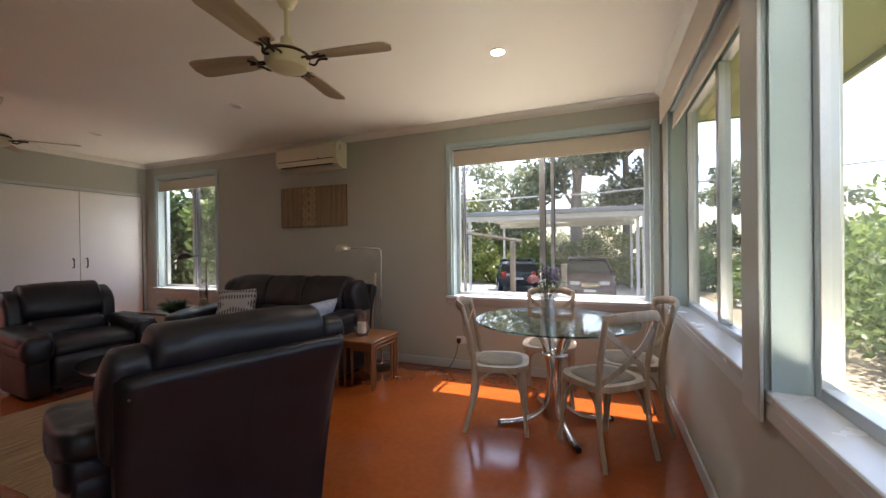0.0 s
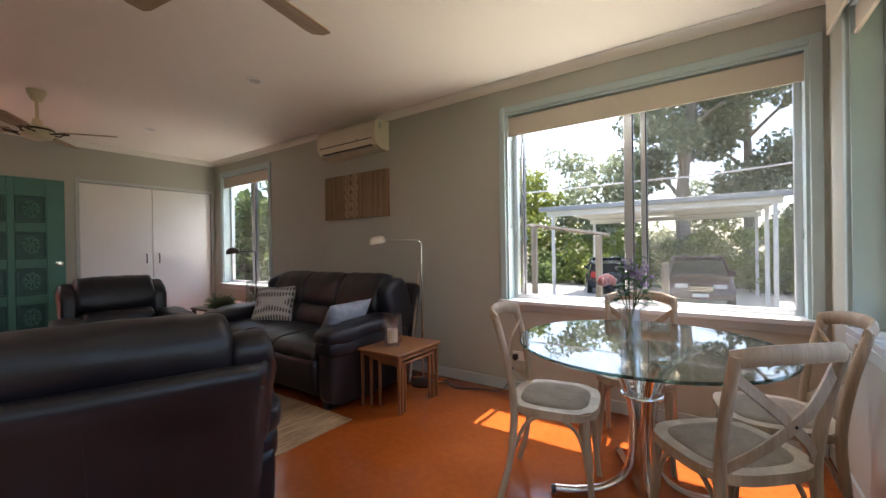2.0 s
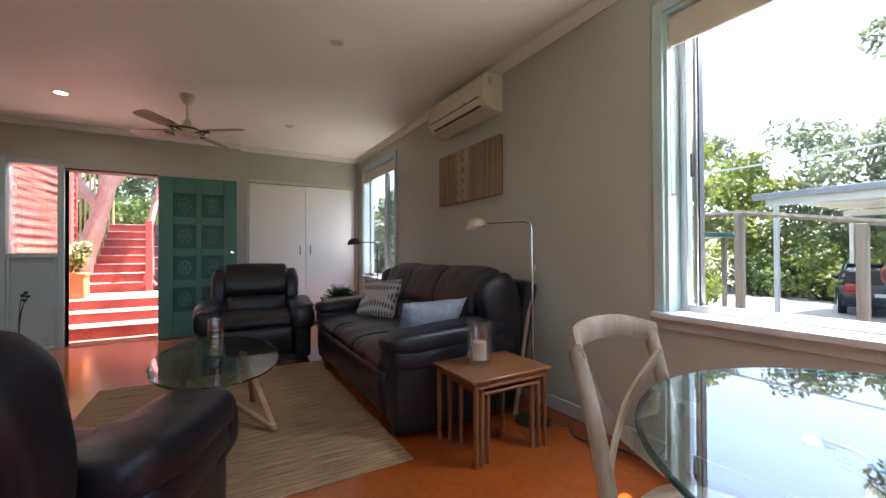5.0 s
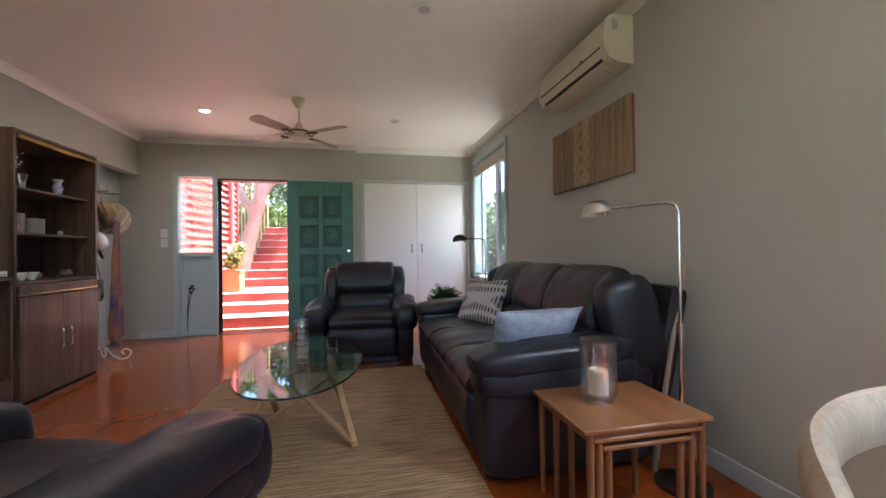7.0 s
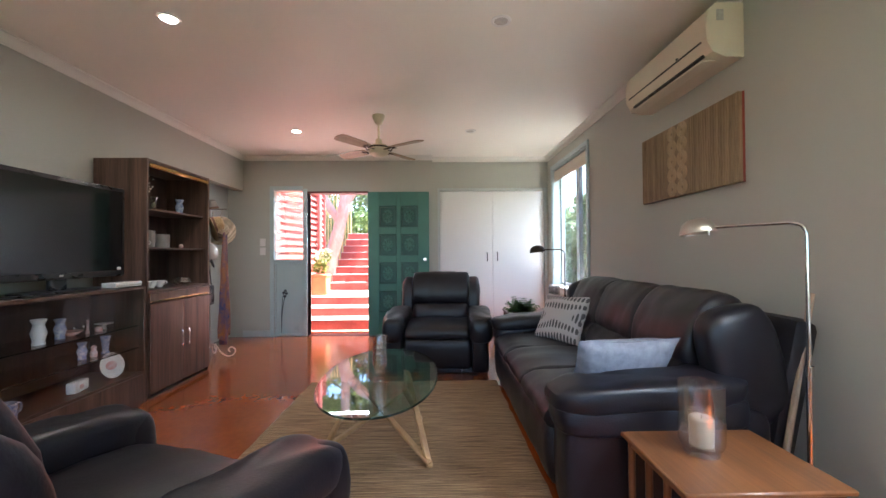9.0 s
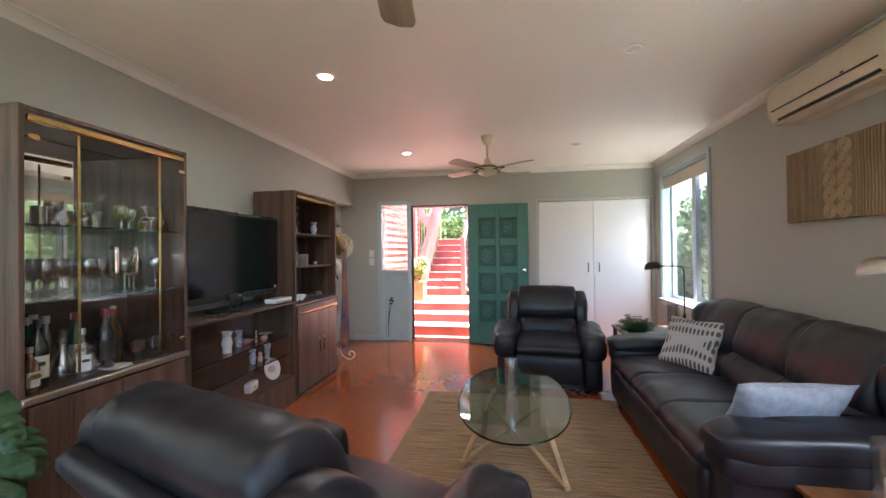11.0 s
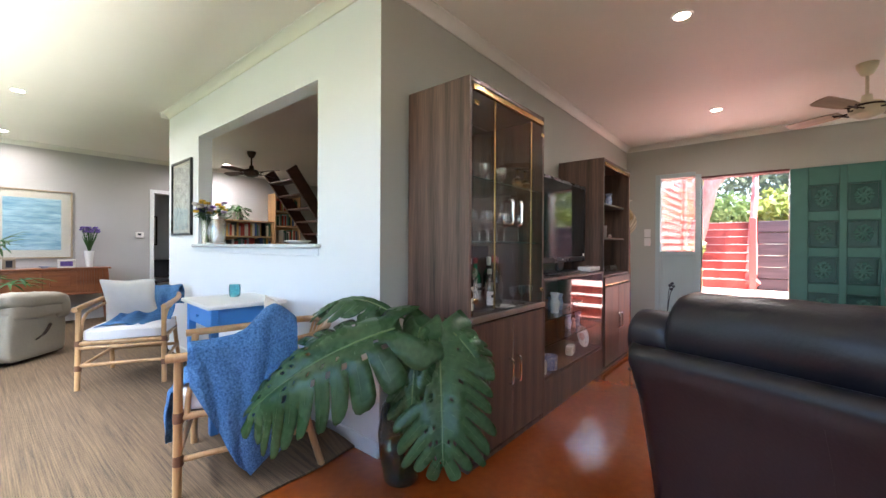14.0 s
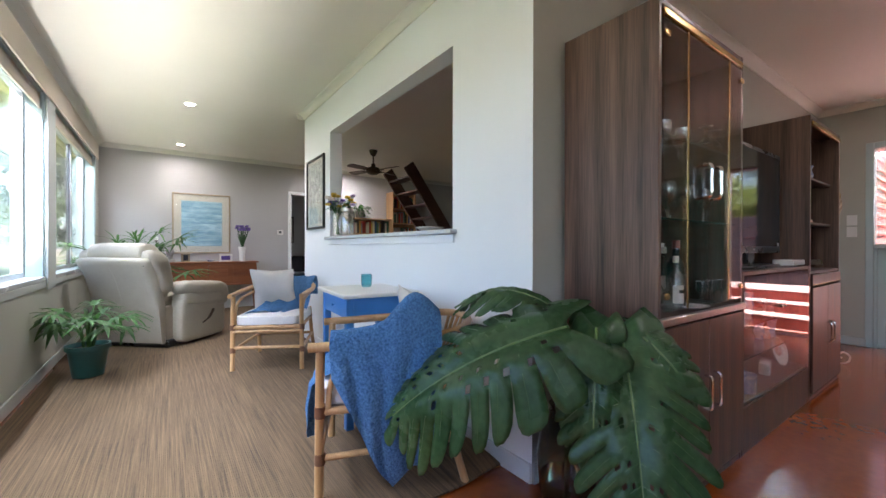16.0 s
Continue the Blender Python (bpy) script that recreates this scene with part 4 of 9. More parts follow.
def sofa(m):
    s = thing("leather_sofa", "dark brown leather three-seat sofa with pillow arms", "sofa", m)
    W = 1.0
    part("base", bx(-0.80, 0.80, -0.38, 0.42, 0.07, 0.36, 0.03, seg=2), LEATHER, s)
    for i in range(3):
        x = -0.53 + 0.53 * i
        part("seat_cushion", loaf(bmesh.new(), x - 0.268, x + 0.268, [(-0.25, 0.34), (-0.25, 0.455), (0.05, 0.485), (0.36, 0.480), (0.478, 0.44), (0.488, 0.37), (0.30, 0.32)], 24, 0.07, 0.012, 0.010, 11.0 + i), LEATHER, s, smooth=80)
        part("lumbar_cushion", loaf(bmesh.new(), x - 0.268, x + 0.268, [(-0.32, 0.44), (-0.34, 0.61), (-0.24, 0.665), (-0.13, 0.625), (-0.085, 0.54), (-0.11, 0.45)], 24, 0.10, 0.008, 0.010, 21.0 + i, 0.08), LEATHER, s, smooth=80)
        part("back_cushion", loaf(bmesh.new(), x - 0.270, x + 0.270, [(-0.34, 0.60), (-0.43, 0.80), (-0.455, 0.895), (-0.405, 0.950), (-0.31, 0.955), (-0.225, 0.88), (-0.165, 0.74), (-0.165, 0.64), (-0.24, 0.60)], 28, 0.12, 0.010, 0.012, 31.0 + i, 0.06), LEATHER, s, smooth=80)
    part("front_panel", loaf(bmesh.new(), -0.80, 0.80, [(0.34, 0.09), (0.34, 0.36), (0.455, 0.375), (0.495, 0.315), (0.485, 0.15), (0.44, 0.08)], 40, 0.05, 0.0, 0.006, 41.0), LEATHER, s, smooth=80)
    for k in (-1, 1):
        bm = bmesh.new()
        puff(bm, (0.885 * k, 0.03, 0.27), (0.10, 0.44, 0.24), 0.25, wrinkle=0.005)
        part("side_panel", bm, LEATHER, s)
        bm = bmesh.new()
        puff(bm, (0.885 * k, 0.08, 0.475), (0.125, 0.41, 0.07), 0.4, (-2, 0, 0), wrinkle=0.007)
        part("arm_roll", bm, LEATHER, s)
        bm = bmesh.new()
        puff(bm, (0.885 * k, 0.09, 0.565), (0.135, 0.42, 0.065), 0.5, (-3, 0, 0), wrinkle=0.014)
        part("arm_pad", bm, LEATHER, s)
        bm = bmesh.new()
        puff(bm, (0.865 * k, -0.36, 0.66), (0.085, 0.16, 0.27), 0.55, (-16, 0, 0), wrinkle=0.010)
        part("wing", bm, LEATHER, s)
        for y in (-0.30, 0.40):
            part("foot", bx(0.85 * k - 0.035, 0.85 * k + 0.035, y - 0.035, y + 0.035, 0, 0.075, 0.006), BLACK, s)
    bm = bmesh.new()
    box(bm, -0.95, 0.95, -0.07, 0.05, 0.0, 0.80, 0.045, pose(0, -0.42, 0.09, 12, 0, 0), 2)
    part("back_shell", bm, LEATHER, s)
    return s


sofa(pose(-3.36, 3.17, 0, 0, 0, 180))


def cushion(name, label, m, mat, h=(0.21, 0.21, 0.075)):
    bm = bmesh.new()
    n = 18
    top, bot = {}, {}
    for i in range(n + 1):
        for j in range(n + 1):
            u, v = 2 * i / n - 1, 2 * j / n - 1
            k = max(0.0, (1 - u * u) * (1 - v * v)) ** 0.42
            x, y = h[0] * u * (1 - 0.10 * (1 - abs(v)) * abs(u)), h[1] * v * (1 - 0.10 * (1 - abs(u)) * abs(v))
            w = 0.010 * noise.noise((x * 12, y * 12, h[0] * 9))
            top[i, j] = bm.verts.new((x, y, h[2] * k + w * k))
            bot[i, j] = top[i, j] if i in (0, n) or j in (0, n) else bm.verts.new((x, y, -h[2] * k))
    for i in range(n):
        for j in range(n):
            bm.faces.new((top[i, j], top[i + 1, j], top[i + 1, j + 1], top[i, j + 1]))
            bm.faces.new((bot[i, j + 1], bot[i + 1, j + 1], bot[i + 1, j], bot[i, j]))
    c = thing(name, label, "cushion", m)
    part("cover", bm, mat, c, smooth=70)
    bm = bmesh.new()
    edge = [(h[0] * u * (1 - 0.10 * (1 - abs(v)) * abs(u)), h[1] * v * (1 - 0.10 * (1 - abs(u)) * abs(v)), 0) for u, v in
            [(-1 + k / 6, -1) for k in range(12)] + [(1, -1 + k / 6) for k in range(12)] + [(1 - k / 6, 1) for k in range(12)] + [(-1, 1 - k / 6) for k in range(12)]]
    tube(bm, edge, 0.003, 5, closed=True)
    part("piping", bm, mat, c)
    return c


def leaf_print():
    m = material("leaf_print_fabric", (0.34, 0.31, 0.30), 0.9, 0, 0.05, 8, 0.25, 250)
    nt = m.node_tree
    b = nt.nodes["Principled BSDF"]
    co, wv, wv2, mx, rp = (nt.nodes.new(k) for k in ("ShaderNodeTexCoord", "ShaderNodeTexWave", "ShaderNodeTexWave", "ShaderNodeMath", "ShaderNodeValToRGB"))
    wv.wave_type, wv.inputs["Scale"].default_value, wv.inputs["Distortion"].default_value = "RINGS", 4.5, 2.5
    wv2.inputs["Scale"].default_value, wv2.inputs["Distortion"].default_value, wv2.inputs["Detail Scale"].default_value = 11, 3.5, 0.6
    wv.inputs["Detail"].default_value = wv2.inputs["Detail"].default_value = 0
    mx.operation = "MULTIPLY"
    for w in (wv, wv2):
        nt.links.new(co.outputs["Object"], w.inputs["Vector"])
    nt.links.new(wv.outputs["Fac"], mx.inputs[0])
    nt.links.new(wv2.outputs["Fac"], mx.inputs[1])
    nt.links.new(mx.outputs[0], rp.inputs["Fac"])
    rp.color_ramp.elements[0].position, rp.color_ramp.elements[1].position = 0.30, 0.36
    rp.color_ramp.elements[0].color, rp.color_ramp.elements[1].color = (0.42, 0.39, 0.375, 1), (0.085, 0.08, 0.08, 1)
    nt.links.new(rp.outputs["Color"], b.inputs["Base Color"])
    return m


LEAF_PRINT = leaf_print()
BLUE_GREY_CLOTH = material("blue_grey_cloth", (0.24, 0.25, 0.30), 0.9, 0, 0.15, 30, 0.3, 260, color2=(0.33, 0.34, 0.39))
cushion("cushion", "grey and cream cushion with a leaf print on the sofa", pose(-3.86, 3.17, 0.64, 60, 0, 37), LEAF_PRINT)
cushion("cushion", "plain blue grey cushion lying against the sofa arm", pose(-2.65, 3.06, 0.615, 60, 0, -84), BLUE_GREY_CLOTH, (0.25, 0.17, 0.075))


def nest_tables(m):
    """Three tables pushed into one another; long side along y."""
    for i, (w, d, h) in enumerate(((0.42, 0.53, 0.44), (0.36, 0.45, 0.405), (0.30, 0.37, 0.37))):
        t = thing("nest_table", ("teak nest table, the largest, with a glass candle holder on it", "teak nest table, the middle one, tucked under", "teak nest table, the smallest, tucked under")[i], "side table", m @ pose(0.022 * i, 0, 0), "nest of tables")
        part("tabletop", bx(-w / 2, w / 2, -d / 2, d / 2, h - 0.018, h, 0.005), TEAK, t)
        for s in (-1, 1):
            part("rail", bx(-w / 2 + 0.02, w / 2 - 0.02, s * (d / 2 - 0.035) - 0.008, s * (d / 2 - 0.035) + 0.008, h - 0.05, h - 0.018), TEAK, t)
            for q in (-1, 1):
                bm = bmesh.new()
                x, y = q * (w / 2 - 0.025), s * (d / 2 - 0.035)
                tube(bm, [(x, y, 0), (x, y, h * 0.5), (x, y, h - 0.018)], [0.010, 0.0135, 0.014], 10)
                part("leg", bm, TEAK_UP, t)
        if i == 0:
            part("back_rail", bx(w / 2 - 0.033, w / 2 - 0.017, -d / 2 + 0.05, d / 2 - 0.05, h - 0.045, h - 0.018), TEAK, t)


nest_tables(pose(-2.145, 3.18, 0))


def hurricane(m, r=0.075, h=0.25, name="candle_holder", label="clear glass hurricane vase with an ivory candle"):
    t = thing(name, label, "candle holder", m)
    part("glass", lathe(bmesh.new(), [(0, 0.004), (r * 0.78, 0.0), (r * 0.76, 0.018), (r * 0.92, 0.03), (r, 0.045), (r, h), (r - 0.003, h), (r - 0.003, 0.047), (r * 0.88, 0.034), (0, 0.026)], 40), CLEAR, t, "clear glass cylinder")
    c = part("candle", lathe(bmesh.new(), [(0, 0.028), (0.039, 0.028), (0.040, 0.122), (0.034, 0.129), (0.028, 0.122), (0, 0.120)], 28), WAX, t, "ivory pillar candle")
    part("wick", tube(bmesh.new(), [(0, 0, 0.119), (0.002, 0, 0.134)], 0.0015, 6), BLACK, c)


hurricane(pose(-2.18, 3.13, 0.44))


def arm_lamp(m, label, h=1.27, reach=0.34, ang=0, mat=STEEL, base_mat=CHROME, body=CHROME):
    """A reading lamp: pole, horizontal arm, dome head; the arm points along -x."""
    l = thing("floor_lamp", label, "floor lamp", m)
    part("base", lathe(bmesh.new(), [(0, 0), (0.115, 0), (0.115, 0.012), (0.10, 0.02), (0.02, 0.024), (0, 0.024)], 36), BRONZE, l, "dark round base")
    part("lower_pole", tube(bmesh.new(), [(0, 0, 0.02), (0, 0, 0.70)], 0.0105, 12), body, l)
    part("collar", lathe(bmesh.new(), [(0.010, 0.69), (0.015, 0.69), (0.015, 0.73), (0.010, 0.73)], 16), body, l)
    part("pole_and_arm", tube(bmesh.new(), [(0, 0, 0.70), (0, 0, h - 0.05)] + arc([(0, 0, h - 0.05), (-0.012, 0, h - 0.015), (-0.05, 0, h)], 5)[1:] + [(-reach, 0, h)], 0.007, 12), body, l)
    part("joint", tube(bmesh.new(), arc([(-reach, 0, h), (-reach - 0.012, 0, h - 0.012), (-reach - 0.012, 0, h - 0.035)], 4), 0.006, 8), body, l)
    bm = bmesh.new()
    lathe(bm, [(0.062, -0.020), (0.060, 0.0), (0.050, 0.028), (0.030, 0.046), (0, 0.052), (0, 0.049), (0.028, 0.043), (0.047, 0.026), (0.058, -0.018)], 32)
    hd = part("shade", bm, mat, l, "brushed metal dome shade")
    hd.matrix_basis = pose(-reach - 0.065, 0, h - 0.005, 0, -8, 0) @ Matrix.Diagonal((1.3, 1.0, 1.0, 1))
    b = part("bulb", lathe(bmesh.new(), [(0, -0.012), (0.02, -0.006), (0.024, 0.01), (0.012, 0.028), (0, 0.03)], 16), PORCELAIN, hd)


arm_lamp(pose(-2.23, 3.58, 0, 0, 0, 25), "chrome floor lamp with a dome shade and bent arm", 1.275, 0.34)
arm_lamp(pose(-4.78, 3.50, 0, 0, 0, 92), "slim dark floor lamp with a small dome shade", 1.20, 0.22, mat=BRONZE, body=BRONZE)


def coffee_table(m):
    t = thing("coffee_table", "oval glass coffee table on crossed oak legs", "coffee table", m)
    bm = bmesh.new()
    disc_slab(bm, 0.63, 0.335, 0.0, 0.010, 72, power=2.15)
    top = part("glass_top", bm, TABLE_GLASS, t, "clear oval glass top")
    top.matrix_basis = pose(0, 0, 0.425)
    bm = bmesh.new()
    ring = [(0.631 * math.copysign(abs(math.cos(a)) ** 0.93, math.cos(a)), 0.336 * math.copysign(abs(math.sin(a)) ** 0.93, math.sin(a)), 0.430) for a in [2 * math.pi * k / 72 for k in range(72)]]
    tube(bm, ring, 0.0052, 6, closed=True)
    part("glass_rim", bm, GLASS_EDGE, t, "polished green glass edge")

    def bar(p, q, w=0.034, d=0.022):
        p, q = Vector(p), Vector(q)
        bm = bmesh.new()
        n = (q - p).length
        mm = Matrix.Translation((p + q) / 2) @ (q - p).to_track_quat("Z", "Y").to_matrix().to_4x4()
        box(bm, -w / 2, w / 2, -d / 2, d / 2, -n / 2, n / 2, 0.005, mm)
        return bm

    feet = [(0.255, 0.295), (0.10, -0.325), (-0.36, 0.22), (-0.36, -0.22)]
    tops = [(-0.10, 0.15), (-0.16, -0.12), (0.22, 0.16), (0.22, -0.16)]
    for (fx, fy), (tx, ty) in zip(feet, tops):
        part("leg", bar((fx, fy, 0.012), (tx, ty, 0.418)), OAK, t)
    part("stretcher", bar((0.10, -0.325, 0.03), (-0.26, 0.16, 0.03 + 0.24)), OAK, t)
    part("stretcher", bar((0.255, 0.295, 0.03), (-0.26, -0.16, 0.03 + 0.24)), OAK, t)
    for s in (-1, 1):
        part("top_rail", bar((-0.14, 0.135 * s, 0.408), (0.22, 0.165 * s, 0.408), 0.02, 0.03), OAK, t)


coffee_table(pose(-3.14, 1.84, 0.008))
tum = thing("tumbler_stack", "stack of clear glass tumblers on the coffee table", "glassware", pose(-3.16, 1.83, 0.4435))
for i in range(5):
    g = part("tumbler", lathe(bmesh.new(), [(0, 0), (0.030, 0), (0.036, 0.012), (0.031, 0.024), (0.041, 0.05), (0.043, 0.085), (0.041, 0.085), (0.038, 0.05), (0.028, 0.026), (0, 0.012)], 24), CLEAR, tum)
    g.matrix_basis = pose(0, 0, 0.036 * i)

rug = solid("jute_rug", bmesh.new(), JUTE, "natural jute rug with woven ribs under the coffee table", "rug")
bmr = bmesh.new()
nx, ny = 60, 44
grid = [[bmr.verts.new((-4.36 + 2.16 * i / nx + 0.012 * noise.noise((0, j * 0.35, 3)) * (i in (0, nx)), 1.04 + 1.68 * j / ny + 0.010 * noise.noise((i * 0.3, 0, 5)) * (j in (0, ny)), 0.010 + 0.004 * noise.noise((i * 0.4, j * 0.4, 0)) - 0.004 * (i in (0, nx) or j in (0, ny)))) for j in range(ny + 1)] for i in range(nx + 1)]
for i in range(nx):
    for j in range(ny):
        bmr.faces.new((grid[i][j], grid[i + 1][j], grid[i + 1][j + 1], grid[i][j + 1]))
ext = bmesh.ops.extrude_face_region(bmr, geom=list(bmr.faces))
bmesh.ops.translate(bmr, vec=(0, 0, -0.008), verts=[v for v in ext["geom"] if isinstance(v, bmesh.types.BMVert)])
rug.data = finish("jute_rug", bmr, JUTE, 60)

# ---- dining corner ----


def dining_table(m):
    t = thing("dining_table", "round clear glass dining table on a chrome tube base", "dining table", m)
    part("glass_top", disc_slab(bmesh.new(), 0.555, 0.555, 0.735, 0.747, 96), TABLE_GLASS, t, "round glass top")
    part("glass_rim", tube(bmesh.new(), [(0.556 * math.cos(2 * math.pi * k / 96), 0.556 * math.sin(2 * math.pi * k / 96), 0.741) for k in range(96)], 0.0062, 6, closed=True), GLASS_EDGE, t, "dark polished glass edge")
    for k in range(4):
        a = radians(25 + 90 * k)
        u, v = math.cos(a), math.sin(a)
        q = [(0.27, 0.725), (0.20, 0.70), (0.10, 0.60), (0.045, 0.44), (0.04, 0.28), (0.07, 0.13), (0.17, 0.05), (0.30, 0.024), (0.40, 0.022)]
        part("leg", tube(bmesh.new(), arc([(r * u, r * v, z) for r, z in q], 6), 0.021, 14), CHROME, t, "bent chrome tube")
        part("pad", lathe(bmesh.new(), [(0, 0.722), (0.026, 0.722), (0.026, 0.734), (0, 0.734)], 18, (0.27 * u, 0.27 * v, 0)), CHROME, t)
        part("foot", tube(bmesh.new(), [(0.395 * u, 0.395 * v, 0.02), (0.42 * u, 0.42 * v, 0.02)], 0.0195, 12), BLACK, t, "black rubber end cap")
    part("ring", tube(bmesh.new(), [(0.085 * math.cos(2 * math.pi * k / 32), 0.085 * math.sin(2 * math.pi * k / 32), 0.50) for k in range(32)], 0.009, 8, closed=True), CHROME, t)


dining_table(pose(-0.375, 2.87, 0))


def cross_chair():
    """Faces +y; bentwood cross back."""
    c = thing("dining_chair", "limed oak cross-back dining chair with a woven seat", "chair", None, "chairs round the dining table")
    bm = bmesh.new()
    disc_slab(bm, 0.215, 0.205, 0.425, 0.462, 48, power=3.2)
    bmesh.ops.bevel(bm, geom=[e for e in bm.edges if abs(e.verts[0].co.z - e.verts[1].co.z) < 1e-5], offset=0.008, segments=2, affect="EDGES")
    part("seat_frame", bm, LIMED, c)
    bm = bmesh.new()
    puff(bm, (0, 0, 0.461), (0.170, 0.162, 0.010), 0.6, (0, 0, 0), 32, 8)
    part("seat", bm, CANE_SEAT, c, "woven cane seat pad")
    for s in (-1, 1):
        part("back_leg", tube(bmesh.new(), arc([(0.195 * s, -0.235, 0.0), (0.185 * s, -0.185, 0.20), (0.178 * s, -0.165, 0.44), (0.183 * s, -0.195, 0.66), (0.190 * s, -0.245, 0.86)], 6), [0.015] * 8 + [0.0185] * 16 + [0.016], 10), LIMED, c)
        part("front_leg", tube(bmesh.new(), arc([(0.19 * s, 0.185, 0.0), (0.172 * s, 0.165, 0.22), (0.165 * s, 0.15, 0.43)], 6), [0.0135] * 6 + [0.019] * 7, 10), LIMED, c)
        part("bent_brace", tube(bmesh.new(), arc([(0.172 * s, 0.155, 0.24), (0.15 * s, 0.13, 0.36), (0.08 * s, 0.135, 0.42), (0.0, 0.14, 0.425)], 5), 0.009, 8), LIMED, c)
        part("side_brace", tube(bmesh.new(), arc([(0.175 * s, -0.165, 0.25), (0.165 * s, -0.11, 0.37), (0.165 * s, 0.0, 0.425), (0.165 * s, 0.11, 0.37), (0.172 * s, 0.155, 0.25)], 5), 0.009, 8), LIMED, c)
        pts = arc([(0.185 * s, -0.218, 0.80), (0.075 * s, -0.248, 0.70), (0.0, -0.246, 0.635), (-0.085 * s, -0.225, 0.56), (-0.172 * s, -0.172, 0.475)], 6)
        bm = bmesh.new()
        rings = []
        for i, p in enumerate(pts):
            a, b = pts[max(i - 1, 0)], pts[min(i + 1, len(pts) - 1)]
            d = (b - a).normalized()
            nrm = Vector((0, -1, 0.18)).normalized()
            side = d.cross(nrm).normalized()
            off = nrm * (0.0045 * s)
            rings.append([bm.verts.new(p + off + side * u + nrm * w) for u, w in ((-0.017, -0.004), (0.017, -0.004), (0.017, 0.004), (-0.017, 0.004))])
        for a, b in zip(rings, rings[1:]):
            for i in range(4):
                bm.faces.new((a[i], a[(i + 1) % 4], b[(i + 1) % 4], b[i]))
        bm.faces.new(rings[0][::-1])
        bm.faces.new(rings[-1])
        part("cross_slat", bm, LIMED, c)
    part("cross_screw", lathe(bmesh.new(), [(0, 0), (0.006, 0), (0.004, 0.003), (0, 0.003)], 10), BRONZE, c).matrix_basis = pose(0, -0.258, 0.635, 90, 0, 0)
    pts = arc([(0.200 * -1, -0.232, 0.845), (-0.12, -0.285, 0.868), (0, -0.302, 0.874), (0.12, -0.285, 0.868), (0.200, -0.232, 0.845)], 8)
    bm = bmesh.new()
    rings = []
    for i, p in enumerate(pts):
        a, b = pts[max(i - 1, 0)], pts[min(i + 1, len(pts) - 1)]
        d = (b - a).normalized()
        side = d.cross(Vector((0, 0, 1))).normalized()
        rings.append([bm.verts.new(p + side * 0.014 * math.cos(k * math.pi / 5) + Vector((0, 0, 0.031 * math.sin(k * math.pi / 5)))) for k in range(10)])
    for a, b in zip(rings, rings[1:]):
        for i in range(10):
            bm.faces.new((a[i], a[(i + 1) % 10], b[(i + 1) % 10], b[i]))
    bm.faces.new(rings[0][::-1])
    bm.faces.new(rings[-1])
    part("top_rail", bm, LIMED, c)
    return c


chair = cross_chair()
chair.matrix_basis = pose(-0.745, 2.745, 0, 0, 0, -80)
copy_thing(chair, pose(-0.06, 2.62, 0, 0, 0, 42))
copy_thing(chair, pose(0.11, 3.08, 0, 0, 0, 100))
copy_thing(chair, pose(-0.47, 3.34, 0, 0, 0, 183))

# ---- wall unit ----
YB, YC = YS + 0.025, -0.13


def handle_bow(bm, x, y, z0, z1, r=0.006):
    return tube(bm, arc([(x, y, z0), (x, y + 0.028, z0 + 0.006), (x, y + 0.030, (z0 + z1) / 2), (x, y + 0.028, z1 - 0.006), (x, y, z1)], 5), r, 8)


def carcass(t, x0, x1, z0, z1, shelves=(), bottom=True, back=WALNUT_IN):
    """Sides, top, back and boards of a cabinet open to the front; x0 < x1."""
    part("side_panel", bx(x1 - 0.022, x1, YB, YC, z0, z1, 0.002), WALNUT, t)
    part("side_panel", bx(x0, x0 + 0.022, YB, YC, z0, z1, 0.002), WALNUT, t)
    part("top_panel", bx(x0 + 0.022, x1 - 0.022, YB, YC - 0.002, z1 - 0.022, z1 - 0.001, 0.002), WALNUT, t)
    if bottom:
        part("bottom_panel", bx(x0 + 0.022, x1 - 0.022, YB, YC - 0.004, z0, z0 + 0.022), WALNUT, t)
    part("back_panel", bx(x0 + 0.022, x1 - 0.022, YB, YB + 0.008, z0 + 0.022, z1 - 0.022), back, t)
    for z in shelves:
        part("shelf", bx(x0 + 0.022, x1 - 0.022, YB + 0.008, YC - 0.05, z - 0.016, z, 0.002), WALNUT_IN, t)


def doors_below(t, x0, x1, z0, z1):
    mid = (x0 + x1) / 2
    for a, b, hx in ((x0 + 0.024, mid - 0.002, mid - 0.045), (mid + 0.002, x1 - 0.024, mid + 0.045)):
        d = part("cabinet_door", bx(a, b, YC - 0.004, YC + 0.014, z0, z1, 0.002), WALNUT, t)
        part("handle", handle_bow(bmesh.new(), hx, YC + 0.012, 0.36, 0.50), CHROME, d, "chrome bow handle")


